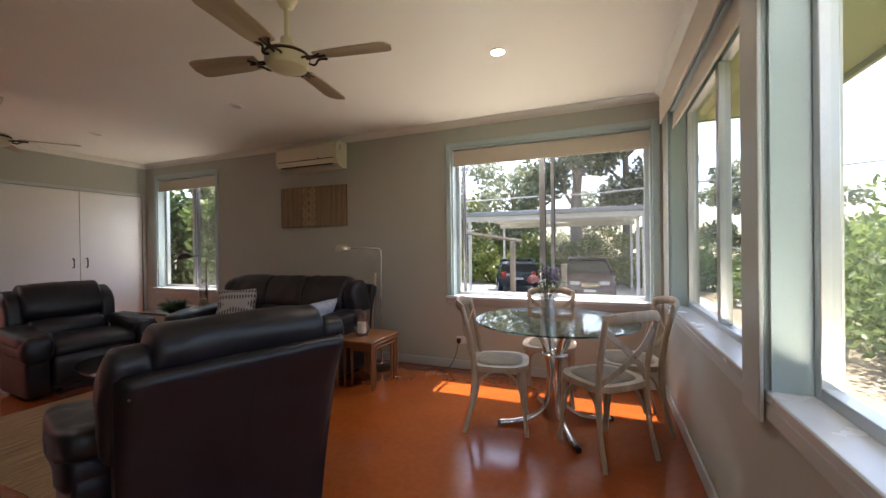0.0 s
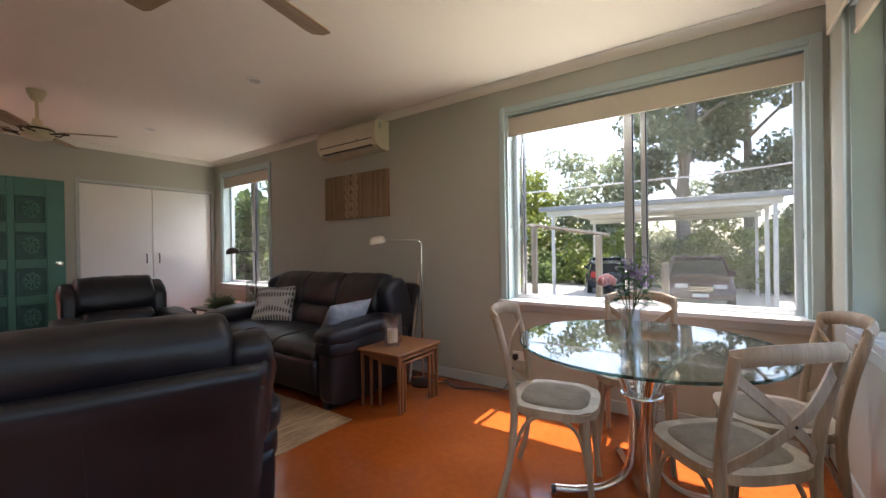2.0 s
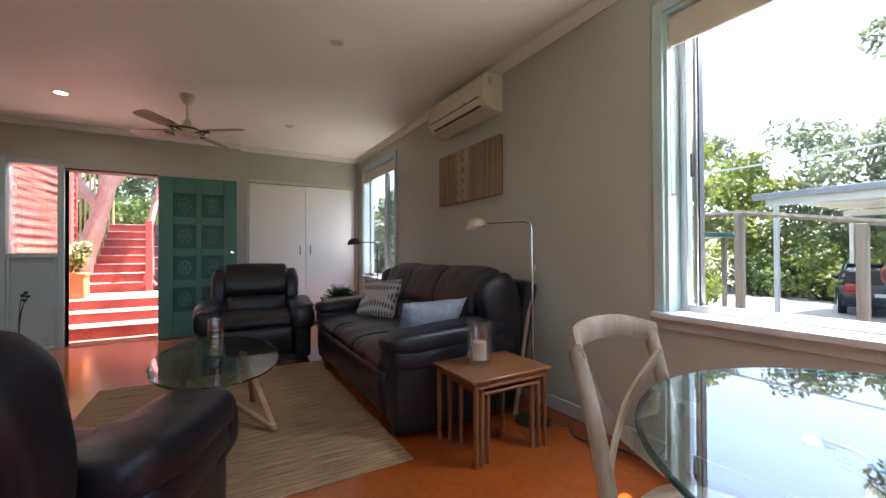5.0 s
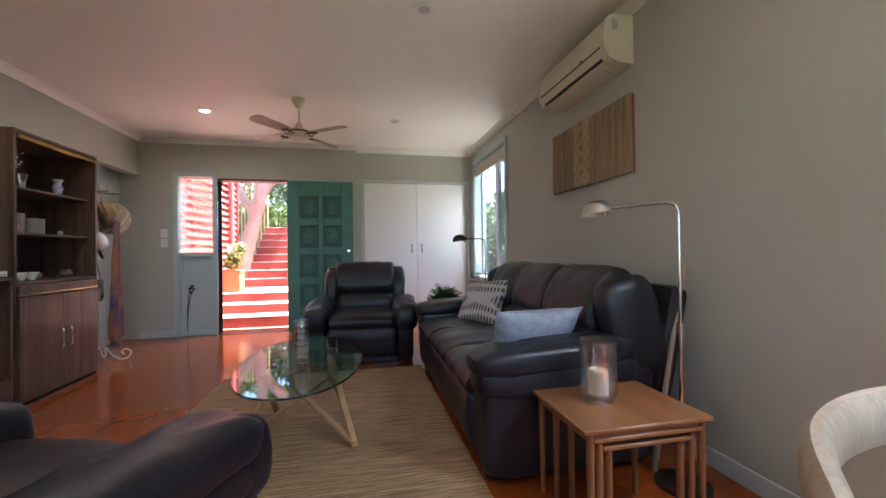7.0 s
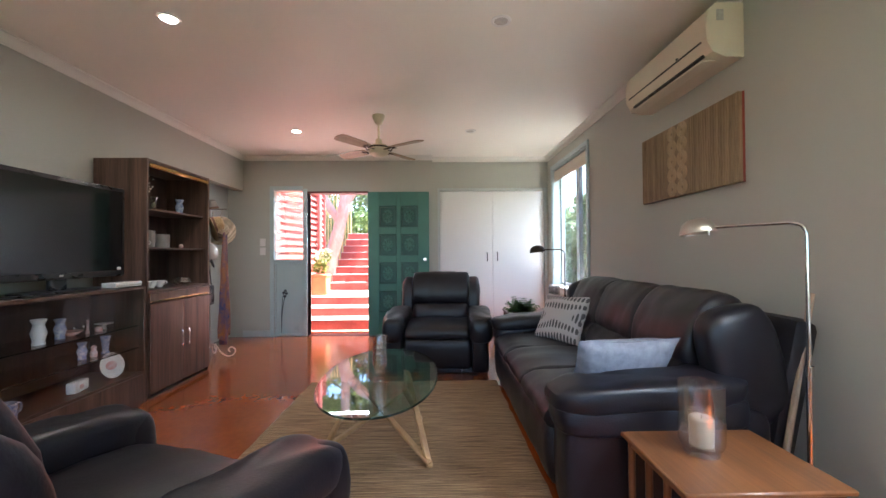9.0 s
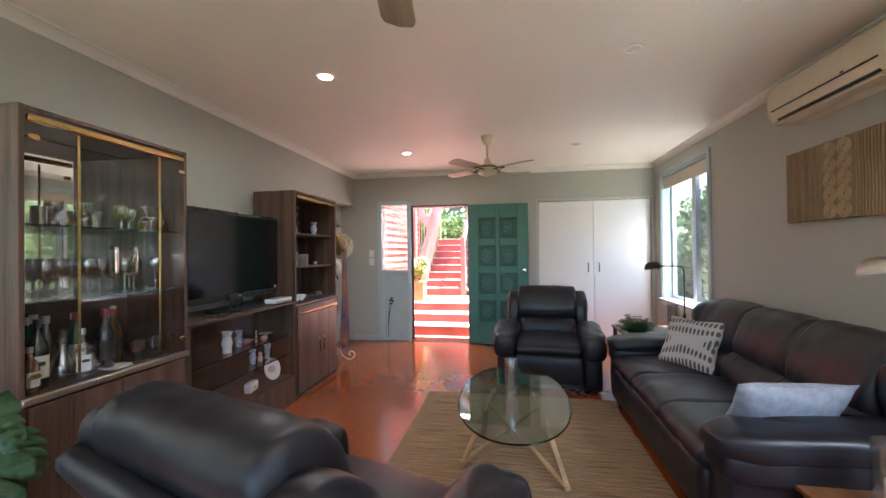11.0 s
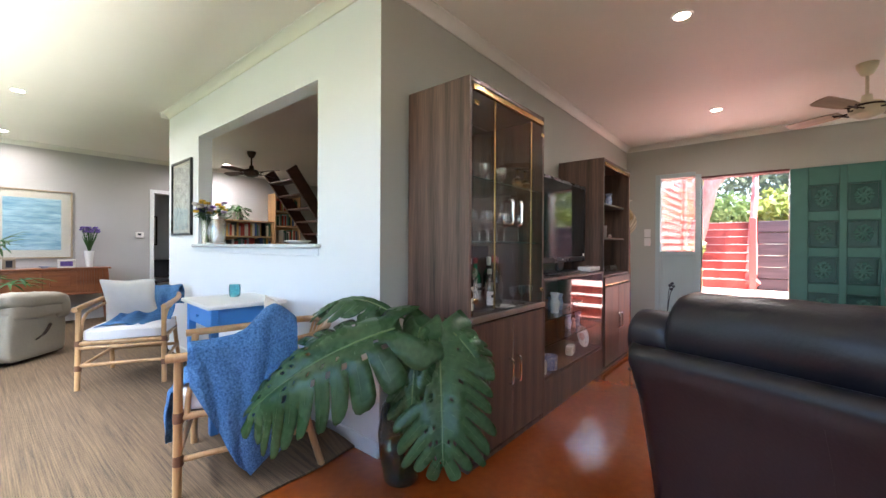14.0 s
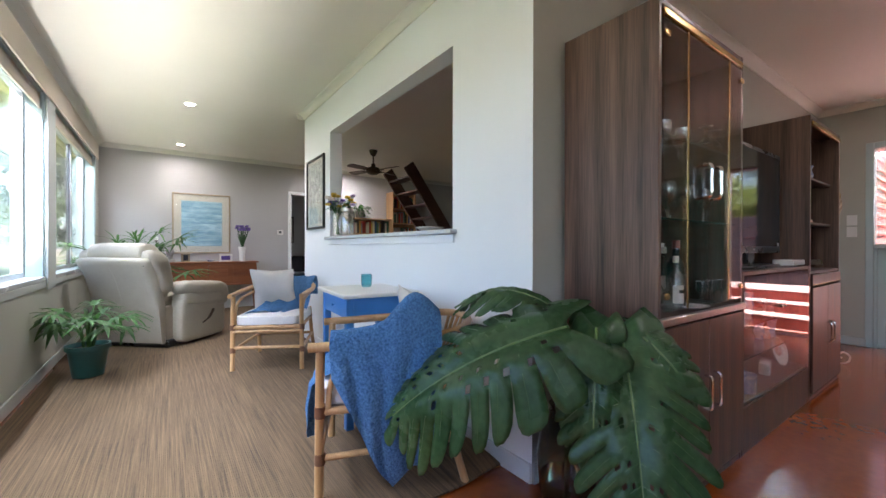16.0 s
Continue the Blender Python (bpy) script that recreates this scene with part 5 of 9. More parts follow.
def tall_glass_cabinet(x0=-2.715, x1=-1.875):
    t = thing("display_cabinet", "tall dark walnut cabinet with smoked glass doors", "cabinet")
    carcass(t, x0, x1, 0.0, 1.99)
    doors_below(t, x0, x1, 0.05, 0.735)
    part("ledge", bx(x0 + 0.002, x1 - 0.002, YC - 0.01, YC + 0.018, 0.745, 0.775, 0.004), STEEL, t, "satin metal ledge strip")
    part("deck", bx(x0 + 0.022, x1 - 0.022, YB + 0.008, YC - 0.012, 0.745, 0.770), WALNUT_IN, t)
    part("light_strip", bx(x0 + 0.03, x1 - 0.03, YC - 0.012, YC + 0.010, 1.925, 1.955, 0.004), BRASS, t, "brass-coloured light pelmet")
    part("mirror_back", bx(x0 + 0.024, x1 - 0.024, YB + 0.009, YB + 0.012, 1.14, 1.96), MIRROR, t, "mirrored back panel")
    for z in (1.165, 1.50):
        part("glass_shelf", bx(x0 + 0.024, x1 - 0.024, YB + 0.014, YC - 0.03, z - 0.008, z), CAB_GLASS, t, "glass shelf")
        part("shelf_edge", bx(x0 + 0.024, x1 - 0.024, YC - 0.0298, YC - 0.027, z - 0.008, z), GLASS_EDGE, t)
    mid = (x0 + x1) / 2
    for a, b, bar, hx in ((x0 + 0.026, mid - 0.002, x0 + 0.20, mid - 0.05), (mid + 0.002, x1 - 0.026, x1 - 0.22, mid + 0.05)):
        d = part("glass_door", bx(a, b, YC + 0.002, YC + 0.007, 0.80, 1.915), CAB_GLASS, t, "smoked glass door")
        d.visible_shadow = False
        part("strip", bx(bar - 0.006, bar + 0.006, YC + 0.008, YC + 0.011, 0.80, 1.915), BRASS, d, "brass inlay strip")
        bm = bmesh.new()
        tube(bm, arc([(hx, YC + 0.008, 1.26), (hx, YC + 0.036, 1.27), (hx, YC + 0.038, 1.33), (hx, YC + 0.036, 1.39), (hx, YC + 0.008, 1.40)], 5), 0.0085, 8)
        part("handle", bm, CHROME, d, "chrome bow handle")
        for z in (0.86, 1.86):
            xh = a + 0.02 if a < mid - 0.1 and b < mid else b - 0.02
            part("hinge", bx(xh - 0.02, xh + 0.02, YC + 0.0072, YC + 0.014, z - 0.012, z + 0.012, 0.004), BRASS, d, "small brass hinge")


def low_unit(x0=-3.93, x1=-2.722):
    t = thing("media_cabinet", "low dark walnut unit with glass doors under the television", "cabinet")
    carcass(t, x0, x1, 0.0, 0.925, (), True)
    for z in (0.62, 0.445):
        part("glass_shelf", bx(x0 + 0.024, x1 - 0.024, YB + 0.012, YC - 0.05, z - 0.007, z), CAB_GLASS, t, "glass shelf")
        part("shelf_edge", bx(x0 + 0.024, x1 - 0.024, YC - 0.0498, YC - 0.047, z - 0.007, z), GLASS_EDGE, t)
    part("plinth", bx(x0 + 0.022, x1 - 0.022, YC - 0.06, YC, 0.022, 0.235), WALNUT, t)
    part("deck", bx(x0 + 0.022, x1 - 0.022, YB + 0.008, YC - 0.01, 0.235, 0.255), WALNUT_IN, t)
    mid = (x0 + x1) / 2
    for a, b in ((x0 + 0.024, mid - 0.002), (mid + 0.002, x1 - 0.024)):
        d = part("glass_door", bx(a, b, YC + 0.001, YC + 0.006, 0.262, 0.895), CAB_GLASS, t, "clear glass door")
        d.visible_shadow = False
    part("knob", bx(mid - 0.04, mid - 0.025, YC + 0.006, YC + 0.02, 0.70, 0.715, 0.003), CHROME, t)
    part("knob", bx(mid + 0.025, mid + 0.04, YC + 0.006, YC + 0.02, 0.70, 0.715, 0.003), CHROME, t)


def open_cabinet(x0=-4.80, x1=-3.937):
    t = thing("bookcase_cabinet", "tall dark walnut cabinet with open shelves and two doors", "cabinet")
    carcass(t, x0, x1, 0.0, 1.95, (1.235, 1.56))
    doors_below(t, x0, x1, 0.05, 0.775)
    part("flap", bx(x0 + 0.024, x1 - 0.024, YC - 0.004, YC + 0.012, 0.785, 0.86, 0.002), WALNUT, t)
    part("trim_strip", bx(x0 + 0.024, x1 - 0.024, YC + 0.0122, YC + 0.016, 0.79, 0.797), BRASS, t, "thin brass strip")
    part("deck", bx(x0 + 0.022, x1 - 0.022, YB + 0.008, YC - 0.004, 0.865, 0.885), WALNUT_IN, t)
    part("light_strip", bx(x0 + 0.03, x1 - 0.03, YC - 0.012, YC + 0.010, 1.885, 1.915, 0.004), BRASS, t, "brass-coloured light pelmet")


tall_glass_cabinet()
low_unit()
open_cabinet()

tv = thing("television", "black flat-screen television, switched off", "television", pose(-3.38, -0.30, 0.926))
part("bezel", bx(-0.53, 0.53, -0.03, 0.02, 0.085, 0.765, 0.012, seg=2), BLACK, tv)
part("screen", bx(-0.50, 0.50, 0.0205, 0.0225, 0.130, 0.735), SCREEN, tv, "dark glossy screen")
part("chin", bx(-0.49, 0.49, 0.0205, 0.024, 0.098, 0.123), BLACK, tv)
part("badge", bx(-0.014, 0.014, 0.0242, 0.0255, 0.105, 0.115), LABEL_GREY, tv)
part("sticker", bx(-0.485, -0.45, 0.0228, 0.0235, 0.133, 0.155), WHITE, tv, "small white sticker")
part("neck", bx(-0.06, 0.06, -0.02, 0.01, 0.016, 0.095, 0.006), BLACK, tv)
part("foot", disc_slab(bmesh.new(), 0.27, 0.12, 0.0, 0.016, 48, (0, 0), 3.0), BLACK, tv)
dvd = thing("set_top_box", "small white media box beside the television", "electronics", pose(-3.79, -0.20, 0.926))
part("case", bx(-0.125, 0.125, -0.06, 0.05, 0.004, 0.042, 0.004), PORCELAIN, dvd)
part("front_strip", bx(-0.12, 0.12, 0.0502, 0.052, 0.012, 0.022), LABEL_GREY, dvd)
remote = solid("remote_control", bx(-0.02, 0.02, -0.07, 0.07, 0, 0.016, 0.005), BLACK, "black remote control lying on the media cabinet", "remote", pose(-3.02, -0.19, 0.926, 0, 0, 60))

# ---- glassware and china ----
GLASS_PROFILES = {
    "wine_glass": [(0, 0), (0.032, 0), (0.032, 0.003), (0.006, 0.008), (0.004, 0.07), (0.010, 0.08), (0.032, 0.10), (0.037, 0.13), (0.031, 0.165), (0.029, 0.165), (0.034, 0.13), (0.028, 0.10), (0, 0.086)],
    "goblet": [(0, 0), (0.03, 0), (0.03, 0.003), (0.007, 0.01), (0.006, 0.05), (0.022, 0.065), (0.034, 0.09), (0.036, 0.13), (0.034, 0.13), (0.031, 0.09), (0, 0.066)],
    "tumbler_glass": [(0, 0), (0.030, 0), (0.034, 0.09), (0.032, 0.09), (0.028, 0.006), (0, 0.006)],
    "sherry_glass": [(0, 0), (0.024, 0), (0.024, 0.002), (0.004, 0.006), (0.004, 0.045), (0.020, 0.06), (0.023, 0.10), (0.021, 0.10), (0.017, 0.06), (0, 0.048)],
}
KINDS = {}


def glassware(kind, x, y, z, label, s=1.0, mat=None):
    if kind not in KINDS:
        KINDS[kind] = finish(kind, lathe(bmesh.new(), GLASS_PROFILES[kind], 18), mat or CLEAR)
    o = new(kind, KINDS[kind])
    o.matrix_basis = pose(x, y, z, 0, 0, 20) @ Matrix.Scale(s, 4)
    return tagged(o, label, "glassware", kind + "s in the display cabinet")


rnd = random.Random(4)
for i in range(8):
    glassware("wine_glass", -2.63 + 0.095 * i, -0.27 - 0.05 * (i % 2), 1.165, "clear stemmed wine glass on a glass shelf", 1.1)
for i in range(7):
    glassware("goblet", -2.60 + 0.105 * i, -0.42, 1.165, "clear glass goblet on a glass shelf", 1.15)
for i in range(8):
    glassware("goblet" if i % 3 else "tumbler_glass", -2.63 + 0.095 * i, -0.29 - 0.06 * (i % 2), 1.50, "clear drinking glass on the top glass shelf", 1.0)
AMBER = glass("amber_glass", (0.80, 0.55, 0.20))
for x in (-2.62, -2.52):
    g = solid("wine_glass", lathe(bmesh.new(), GLASS_PROFILES["goblet"], 18), AMBER, "amber tinted goblet standing upside down", "glassware", pose(x, -0.22, 1.635, 180, 0, 0))
for i in range(5):
    glassware("sherry_glass", -2.66 + 0.055 * i, -0.20 - 0.03 * (i % 2), 0.770, "small clear sherry glass beside the bottles", 1.15)


def bottle(x, y, z, h, r, body, cap, label_mat, label, deck="bottle"):
    b = thing(deck, label, "bottle", pose(x, y, z, 0, 0, rnd.uniform(-30, 30)), "bottles in the display cabinet")
    part("body", lathe(bmesh.new(), [(0, 0), (r * 0.95, 0), (r, 0.008), (r, h * 0.58), (r * 0.85, h * 0.66), (r * 0.38, h * 0.76), (r * 0.36, h * 0.92), (0, h * 0.92)], 20), body, b)
    part("cap", lathe(bmesh.new(), [(0, h * 0.88), (r * 0.40, h * 0.88), (r * 0.40, h), (0, h)], 16), cap, b)
    if label_mat:
        bm = bmesh.new()
        n = 12
        lo = [bm.verts.new(((r + 0.0012) * math.cos(radians(20 + 140 * k / n)), (r + 0.0012) * math.sin(radians(20 + 140 * k / n)), h * 0.16)) for k in range(n + 1)]
        hi = [bm.verts.new((v.co.x, v.co.y, h * 0.48)) for v in lo]
        for k in range(n):
            bm.faces.new((lo[k], lo[k + 1], hi[k + 1], hi[k]))
        lb = part("paper_label", bm, label_mat, b, "paper label")
        part("label_bar", bx(-r * 0.5, r * 0.5, r + 0.0008, r + 0.0024, h * 0.34, h * 0.40), BLACK_LABEL, lb)


GREEN_GLASS = material("green_bottle_glass", (0.016, 0.110, 0.050), 0.08, 0, 0.1, 5, 0.0, coat=0.6)
DARK_GLASS = material("dark_bottle_glass", (0.012, 0.008, 0.008), 0.08, 0, 0.1, 5, 0.0, coat=0.6)
WHISKY = material("whisky_in_glass", (0.085, 0.036, 0.008), 0.08, 0, 0.1, 5, 0.0, coat=0.6)
RED_CAP = material("red_cap", (0.22, 0.020, 0.020), 0.35, 0, 0.1, 10, 0.02)
CREAM_LABEL = material("cream_label", (0.62, 0.58, 0.48), 0.7, 0, 0.05, 30, 0.0)
BLACK_LABEL = material("dark_label", (0.035, 0.03, 0.028), 0.6, 0, 0.1, 30, 0.0)
SILVER_CAP = material("silver_cap", (0.6, 0.6, 0.58), 0.3, 0.9, 0.05, 10, 0.0)
for q in ((-1.95, -0.30, 0.24, 0.034, WHISKY, RED_CAP, CREAM_LABEL, "squat amber spirit bottle with a cream label"), (-2.02, -0.25, 0.31, 0.038, DARK_GLASS, BLACK, CREAM_LABEL, "dark wine bottle with a cream label"),
          (-2.10, -0.42, 0.30, 0.036, GREEN_GLASS, SILVER_CAP, CREAM_LABEL, "green spirit bottle with a pale label"), (-2.20, -0.46, 0.29, 0.036, CLEAR, SILVER_CAP, None, "clear glass decanter-shaped bottle"),
          (-2.31, -0.44, 0.29, 0.037, GREEN_GLASS, SILVER_CAP, CREAM_LABEL, "green bottle with a silver cap"), (-2.40, -0.30, 0.30, 0.040, WHISKY, RED_CAP, BLACK_LABEL, "whisky bottle with a red cap and dark label"),
          (-2.50, -0.42, 0.30, 0.038, GREEN_GLASS, SILVER_CAP, PORCELAIN, "green gin bottle with a white label"),
          (-1.96, -0.20, 0.20, 0.030, WHISKY, SILVER_CAP, CREAM_LABEL, "small amber bottle with a cream label"), (-2.06, -0.33, 0.32, 0.037, GREEN_GLASS, SILVER_CAP, CREAM_LABEL, "tall green wine bottle with a cream label"),
          (-2.17, -0.20, 0.24, 0.030, CLEAR, SILVER_CAP, PORCELAIN, "slim clear spirit bottle with a white label"), (-2.33, -0.27, 0.31, 0.041, DARK_GLASS, RED_CAP, BLACK_LABEL, "dark port bottle with a red cap"),
          (-2.26, -0.36, 0.30, 0.036, GREEN_GLASS, RED_CAP, PORCELAIN, "green bottle with a white label"), (-2.44, -0.38, 0.28, 0.036, DARK_GLASS, SILVER_CAP, CREAM_LABEL, "dark bottle with a silver cap")):
    bottle(q[0], q[1], 0.770, *q[2:])
for x, y, h in ((-2.14, -0.28, 0.22), (-2.25, -0.26, 0.13)):
    d = thing("decanter", "clear glass decanter with a stopper", "decanter", pose(x, y, 0.770))
    part("body", lathe(bmesh.new(), [(0, 0), (0.045, 0), (0.055, 0.02), (0.05, h * 0.35), (0.018, h * 0.6), (0.015, h * 0.8), (0.024, h * 0.85), (0.022, h * 0.85), (0.012, h * 0.78), (0.044, h * 0.33), (0.04, 0.01), (0, 0.01)], 22), CLEAR, d)
    part("stopper", lathe(bmesh.new(), [(0, h * 0.8), (0.011, h * 0.82), (0.012, h * 0.88), (0.022, h * 0.95), (0.014, h * 1.08), (0, h * 1.1)], 16), CLEAR, d)
solid("saucer", lathe(bmesh.new(), [(0, 0), (0.035, 0), (0.07, 0.012), (0.072, 0.014), (0.04, 0.006), (0, 0.005)], 28), PORCELAIN, "white saucer stack on the cabinet deck", "plate", pose(-2.33, -0.20, 0.770))

BLUE_CHINA = material("blue_and_white_china", (0.62, 0.64, 0.68), 0.2, 0, 0.05, 60, 0.0, 200, color2=(0.12, 0.18, 0.42))
PINK_CHINA = material("floral_china", (0.70, 0.62, 0.58), 0.2, 0, 0.05, 45, 0.0, 150, color2=(0.55, 0.24, 0.22))
GREY_CLAY = material("grey_stoneware", (0.25, 0.23, 0.21), 0.55, 0, 0.12, 20, 0.1)


def mug(x, y, z, mat, label, s=1.0, a=0.0):
    m = thing("mug", label, "mug", pose(x, y, z, 0, 0, a) @ Matrix.Scale(s, 4), "mugs and cups in the wall unit")
    part("body", lathe(bmesh.new(), [(0, 0), (0.036, 0), (0.04, 0.006), (0.041, 0.085), (0.038, 0.085), (0.036, 0.01), (0, 0.008)], 24), mat, m)
    part("handle", tube(bmesh.new(), arc([(0.039, 0, 0.072), (0.065, 0, 0.068), (0.068, 0, 0.035), (0.039, 0, 0.018)], 5), 0.005, 8), mat, m)
    return m


def teacup(x, y, z, a=0.0):
    c = thing("teacup", "white floral china teacup on a shelf", "teacup", pose(x, y, z, 0, 0, a), "mugs and cups in the wall unit")
    part("body", lathe(bmesh.new(), [(0, 0), (0.02, 0), (0.022, 0.008), (0.038, 0.035), (0.044, 0.06), (0.042, 0.06), (0.034, 0.034), (0, 0.01)], 24), PORCELAIN, c)
    part("handle", tube(bmesh.new(), arc([(0.039, 0, 0.05), (0.058, 0, 0.046), (0.054, 0, 0.026), (0.032, 0, 0.022)], 5), 0.0035, 8), PORCELAIN, c)


def vase(x, y, z, prof, mat, label, name="vase", s=1.0):
    return solid(name, lathe(bmesh.new(), prof, 24), mat, label, "vase", pose(x, y, z) @ Matrix.Scale(s, 4))


VASE = [(0, 0), (0.028, 0), (0.024, 0.02), (0.034, 0.06), (0.022, 0.10), (0.034, 0.13), (0.031, 0.13), (0.018, 0.10), (0, 0.09)]
CUPV = [(0, 0), (0.02, 0), (0.014, 0.02), (0.016, 0.06), (0.028, 0.09), (0.025, 0.09), (0, 0.05)]
mug(-2.83, -0.20, 0.255, PORCELAIN, "white mug with a blue emblem", 1.05, 200)
mug(-2.97, -0.19, 0.255, BLUE_CHINA, "white mug with a blue pattern", 1.2, 180)
tp = thing("teapot", "floral china teapot with a lid", "teapot", pose(-2.96, -0.34, 0.255, 0, 0, 10))
part("body", lathe(bmesh.new(), [(0, 0), (0.04, 0), (0.045, 0.01), (0.075, 0.05), (0.07, 0.09), (0.04, 0.12), (0.03, 0.122), (0, 0.122)], 28), PINK_CHINA, tp)
part("lid", lathe(bmesh.new(), [(0.035, 0.121), (0.03, 0.135), (0.01, 0.145), (0.012, 0.16), (0, 0.165)], 20), PINK_CHINA, tp)
part("spout", tube(bmesh.new(), arc([(0.06, 0, 0.05), (0.10, 0, 0.07), (0.12, 0, 0.12)], 5), [0.016] * 5 + [0.011] * 6, 10), PINK_CHINA, tp)
part("handle", tube(bmesh.new(), arc([(-0.06, 0, 0.10), (-0.11, 0, 0.10), (-0.11, 0, 0.05), (-0.068, 0, 0.04)], 5), 0.006, 8), PINK_CHINA, tp)
vase(-2.82, -0.36, 0.255, [(0, 0), (0.04, 0), (0.05, 0.04), (0.04, 0.10), (0.025, 0.14), (0.03, 0.17), (0.012, 0.19), (0, 0.20)], PINK_CHINA, "floral china jar with a lid", "china_jar")
vase(-2.78, -0.26, 0.255, [(0, 0), (0.022, 0), (0.022, 0.08), (0, 0.08)], PORCELAIN, "small white china beaker", "beaker")
pl = thing("plate", "white plate with a painted centre, standing upright", "plate", pose(-3.74, -0.25, 0.350, -75, 0, -8) @ Matrix.Scale(1.05, 4))
part("dish", lathe(bmesh.new(), [(0, 0), (0.05, 0), (0.085, 0.014), (0.09, 0.016), (0.052, 0.006), (0, 0.005)], 32), PORCELAIN, pl)
part("motif", disc_slab(bmesh.new(), 0.04, 0.03, 0.0055, 0.007, 24), PINK_CHINA, pl, "painted flower motif")
for x, y, mat, sc in ((-3.30, -0.34, BLUE_CHINA, 0.85), (-3.42, -0.32, BLUE_CHINA, 1.0), (-3.24, -0.28, PORCELAIN, 1.2), (-3.36, -0.40, PINK_CHINA, 0.6)):
    vase(x, y, 0.62, VASE, mat, "small patterned china vase on the middle shelf", "vase", sc)
vase(-3.73, -0.28, 0.445, [(0, 0), (0.026, 0), (0.024, 0.012), (0.018, 0.02), (0.026, 0.10), (0.033, 0.125), (0.030, 0.125), (0, 0.03)], BLUE_CHINA, "blue and white beaker vase on the lower glass shelf", "vase")
vase(-3.63, -0.28, 0.445, [(0, 0), (0.020, 0), (0.022, 0.03), (0.014, 0.05), (0.018, 0.07), (0, 0.085)], PINK_CHINA, "small painted china ornament", "ornament")
vase(-3.56, -0.30, 0.445, VASE, BLUE_CHINA, "blue and white china vase on the lower shelf", "vase", 0.9)
vase(-3.74, -0.30, 0.62, [(0, 0), (0.018, 0), (0.012, 0.012), (0.014, 0.03), (0.055, 0.042), (0.056, 0.045), (0, 0.034)], STEEL, "small metal dish on a foot", "dish")
vase(-3.66, -0.27, 0.62, [(0, 0), (0.02, 0), (0.025, 0.02), (0.015, 0.036), (0, 0.04)], PINK_CHINA, "small pink china pot on the shelf", "pot")
vase(-3.58, -0.28, 0.62, [(0, 0), (0.012, 0), (0.010, 0.02), (0.007, 0.06), (0.010, 0.095), (0.008, 0.095), (0, 0.02)], PINK_CHINA, "slim pink bud vase on the shelf", "vase")
dish = thing("china_dish", "square white china dish with a painted flower", "dish", pose(-3.46, -0.24, 0.255, 0, 0, 12))
part("bowl", bx(-0.07, 0.07, -0.03, 0.03, 0, 0.075, 0.012, seg=2), PORCELAIN, dish)
part("motif", disc_slab(bmesh.new(), 0.022, 0.016, 0.0, 0.0015, 20), PINK_CHINA, dish, "painted flower").matrix_basis = pose(0.01, 0.0302, 0.036, -90, 0, 0)
vase(-2.92, -0.33, 0.62, CUPV, RED_CAP, "small red ornament on the middle shelf", "ornament", 0.9)
vase(-2.84, -0.33, 0.62, [(0, 0), (0.03, 0), (0.035, 0.03), (0.01, 0.05), (0, 0.055)], DARK_GLASS, "small dark ornament on the middle shelf", "ornament", 1.1)
vase(-3.50, -0.32, 0.62, [(0, 0), (0.02, 0), (0.05, 0.02), (0.07, 0.035), (0.068, 0.037), (0, 0.01)], PINK_CHINA, "shallow patterned china bowl", "bowl", 0.9)
for x in (-4.03, -4.13, -4.20, -4.30):
    teacup(x, -0.24 - 0.04 * (x < -4.1), 0.885, 150)
vase(-4.56, -0.25, 0.885, [(0, 0), (0.05, 0), (0.075, 0.03), (0.06, 0.07), (0.03, 0.075), (0.03, 0.07), (0.055, 0.06), (0, 0.01)], CLEAR, "clear cut-glass bowl on the open cabinet", "glass_bowl")
mug(-4.15, -0.30, 1.235, GREY_CLAY, "large grey stoneware mug", 1.7, 180)
mug(-4.33, -0.28, 1.235, GREY_CLAY, "grey stoneware jug with a handle", 1.4, 200)
teacup(-4.0, -0.22, 1.235, 120)
vase(-4.56, -0.26, 1.235, [(0, 0), (0.015, 0), (0.022, 0.02), (0.015, 0.04), (0, 0.045)], PINK_CHINA, "small pink ornament on the open shelf", "ornament", 0.9)
vase(-4.22, -0.28, 1.56, CUPV, CLEAR, "small glass vase on the top shelf", "vase", 1.3)
vase(-4.55, -0.27, 1.56, VASE, BLUE_CHINA, "blue and white china vase on the top shelf", "vase", 1.05)
ph = thing("photo_frame", "small framed picture leaning on the shelf", "picture frame", pose(-4.06, -0.38, 1.565, -14, 0, 12))
part("frame", bx(-0.075, 0.075, -0.006, 0.006, 0, 0.20, 0.003), GREY_CLAY, ph)
part("print", bx(-0.06, 0.06, 0.0062, 0.008, 0.02, 0.18), CREAM_LABEL, ph)
dr = thing("dried_flowers", "small bunch of dried white flowers in a pot", "flowers", pose(-4.04, -0.25, 1.56))
part("pot", lathe(bmesh.new(), [(0, 0), (0.025, 0), (0.03, 0.05), (0.027, 0.05), (0, 0.04)], 18), GREY_CLAY, dr)
bm = bmesh.new()
for k in range(60):
    v = Vector((rnd.gauss(0, 0.03), rnd.gauss(0, 0.03), 0.20 + rnd.gauss(0, 0.035)))
    puff(bm, tuple(v), (0.008, 0.008, 0.006), 1.0, (0, 0, 0), 6, 4)
    if k % 5 == 0:
        tube(bm, [(0, 0, 0.04), tuple(v)], 0.0012, 4)
part("blooms", bm, CREAM_LABEL, dr, "tiny cream flower heads")

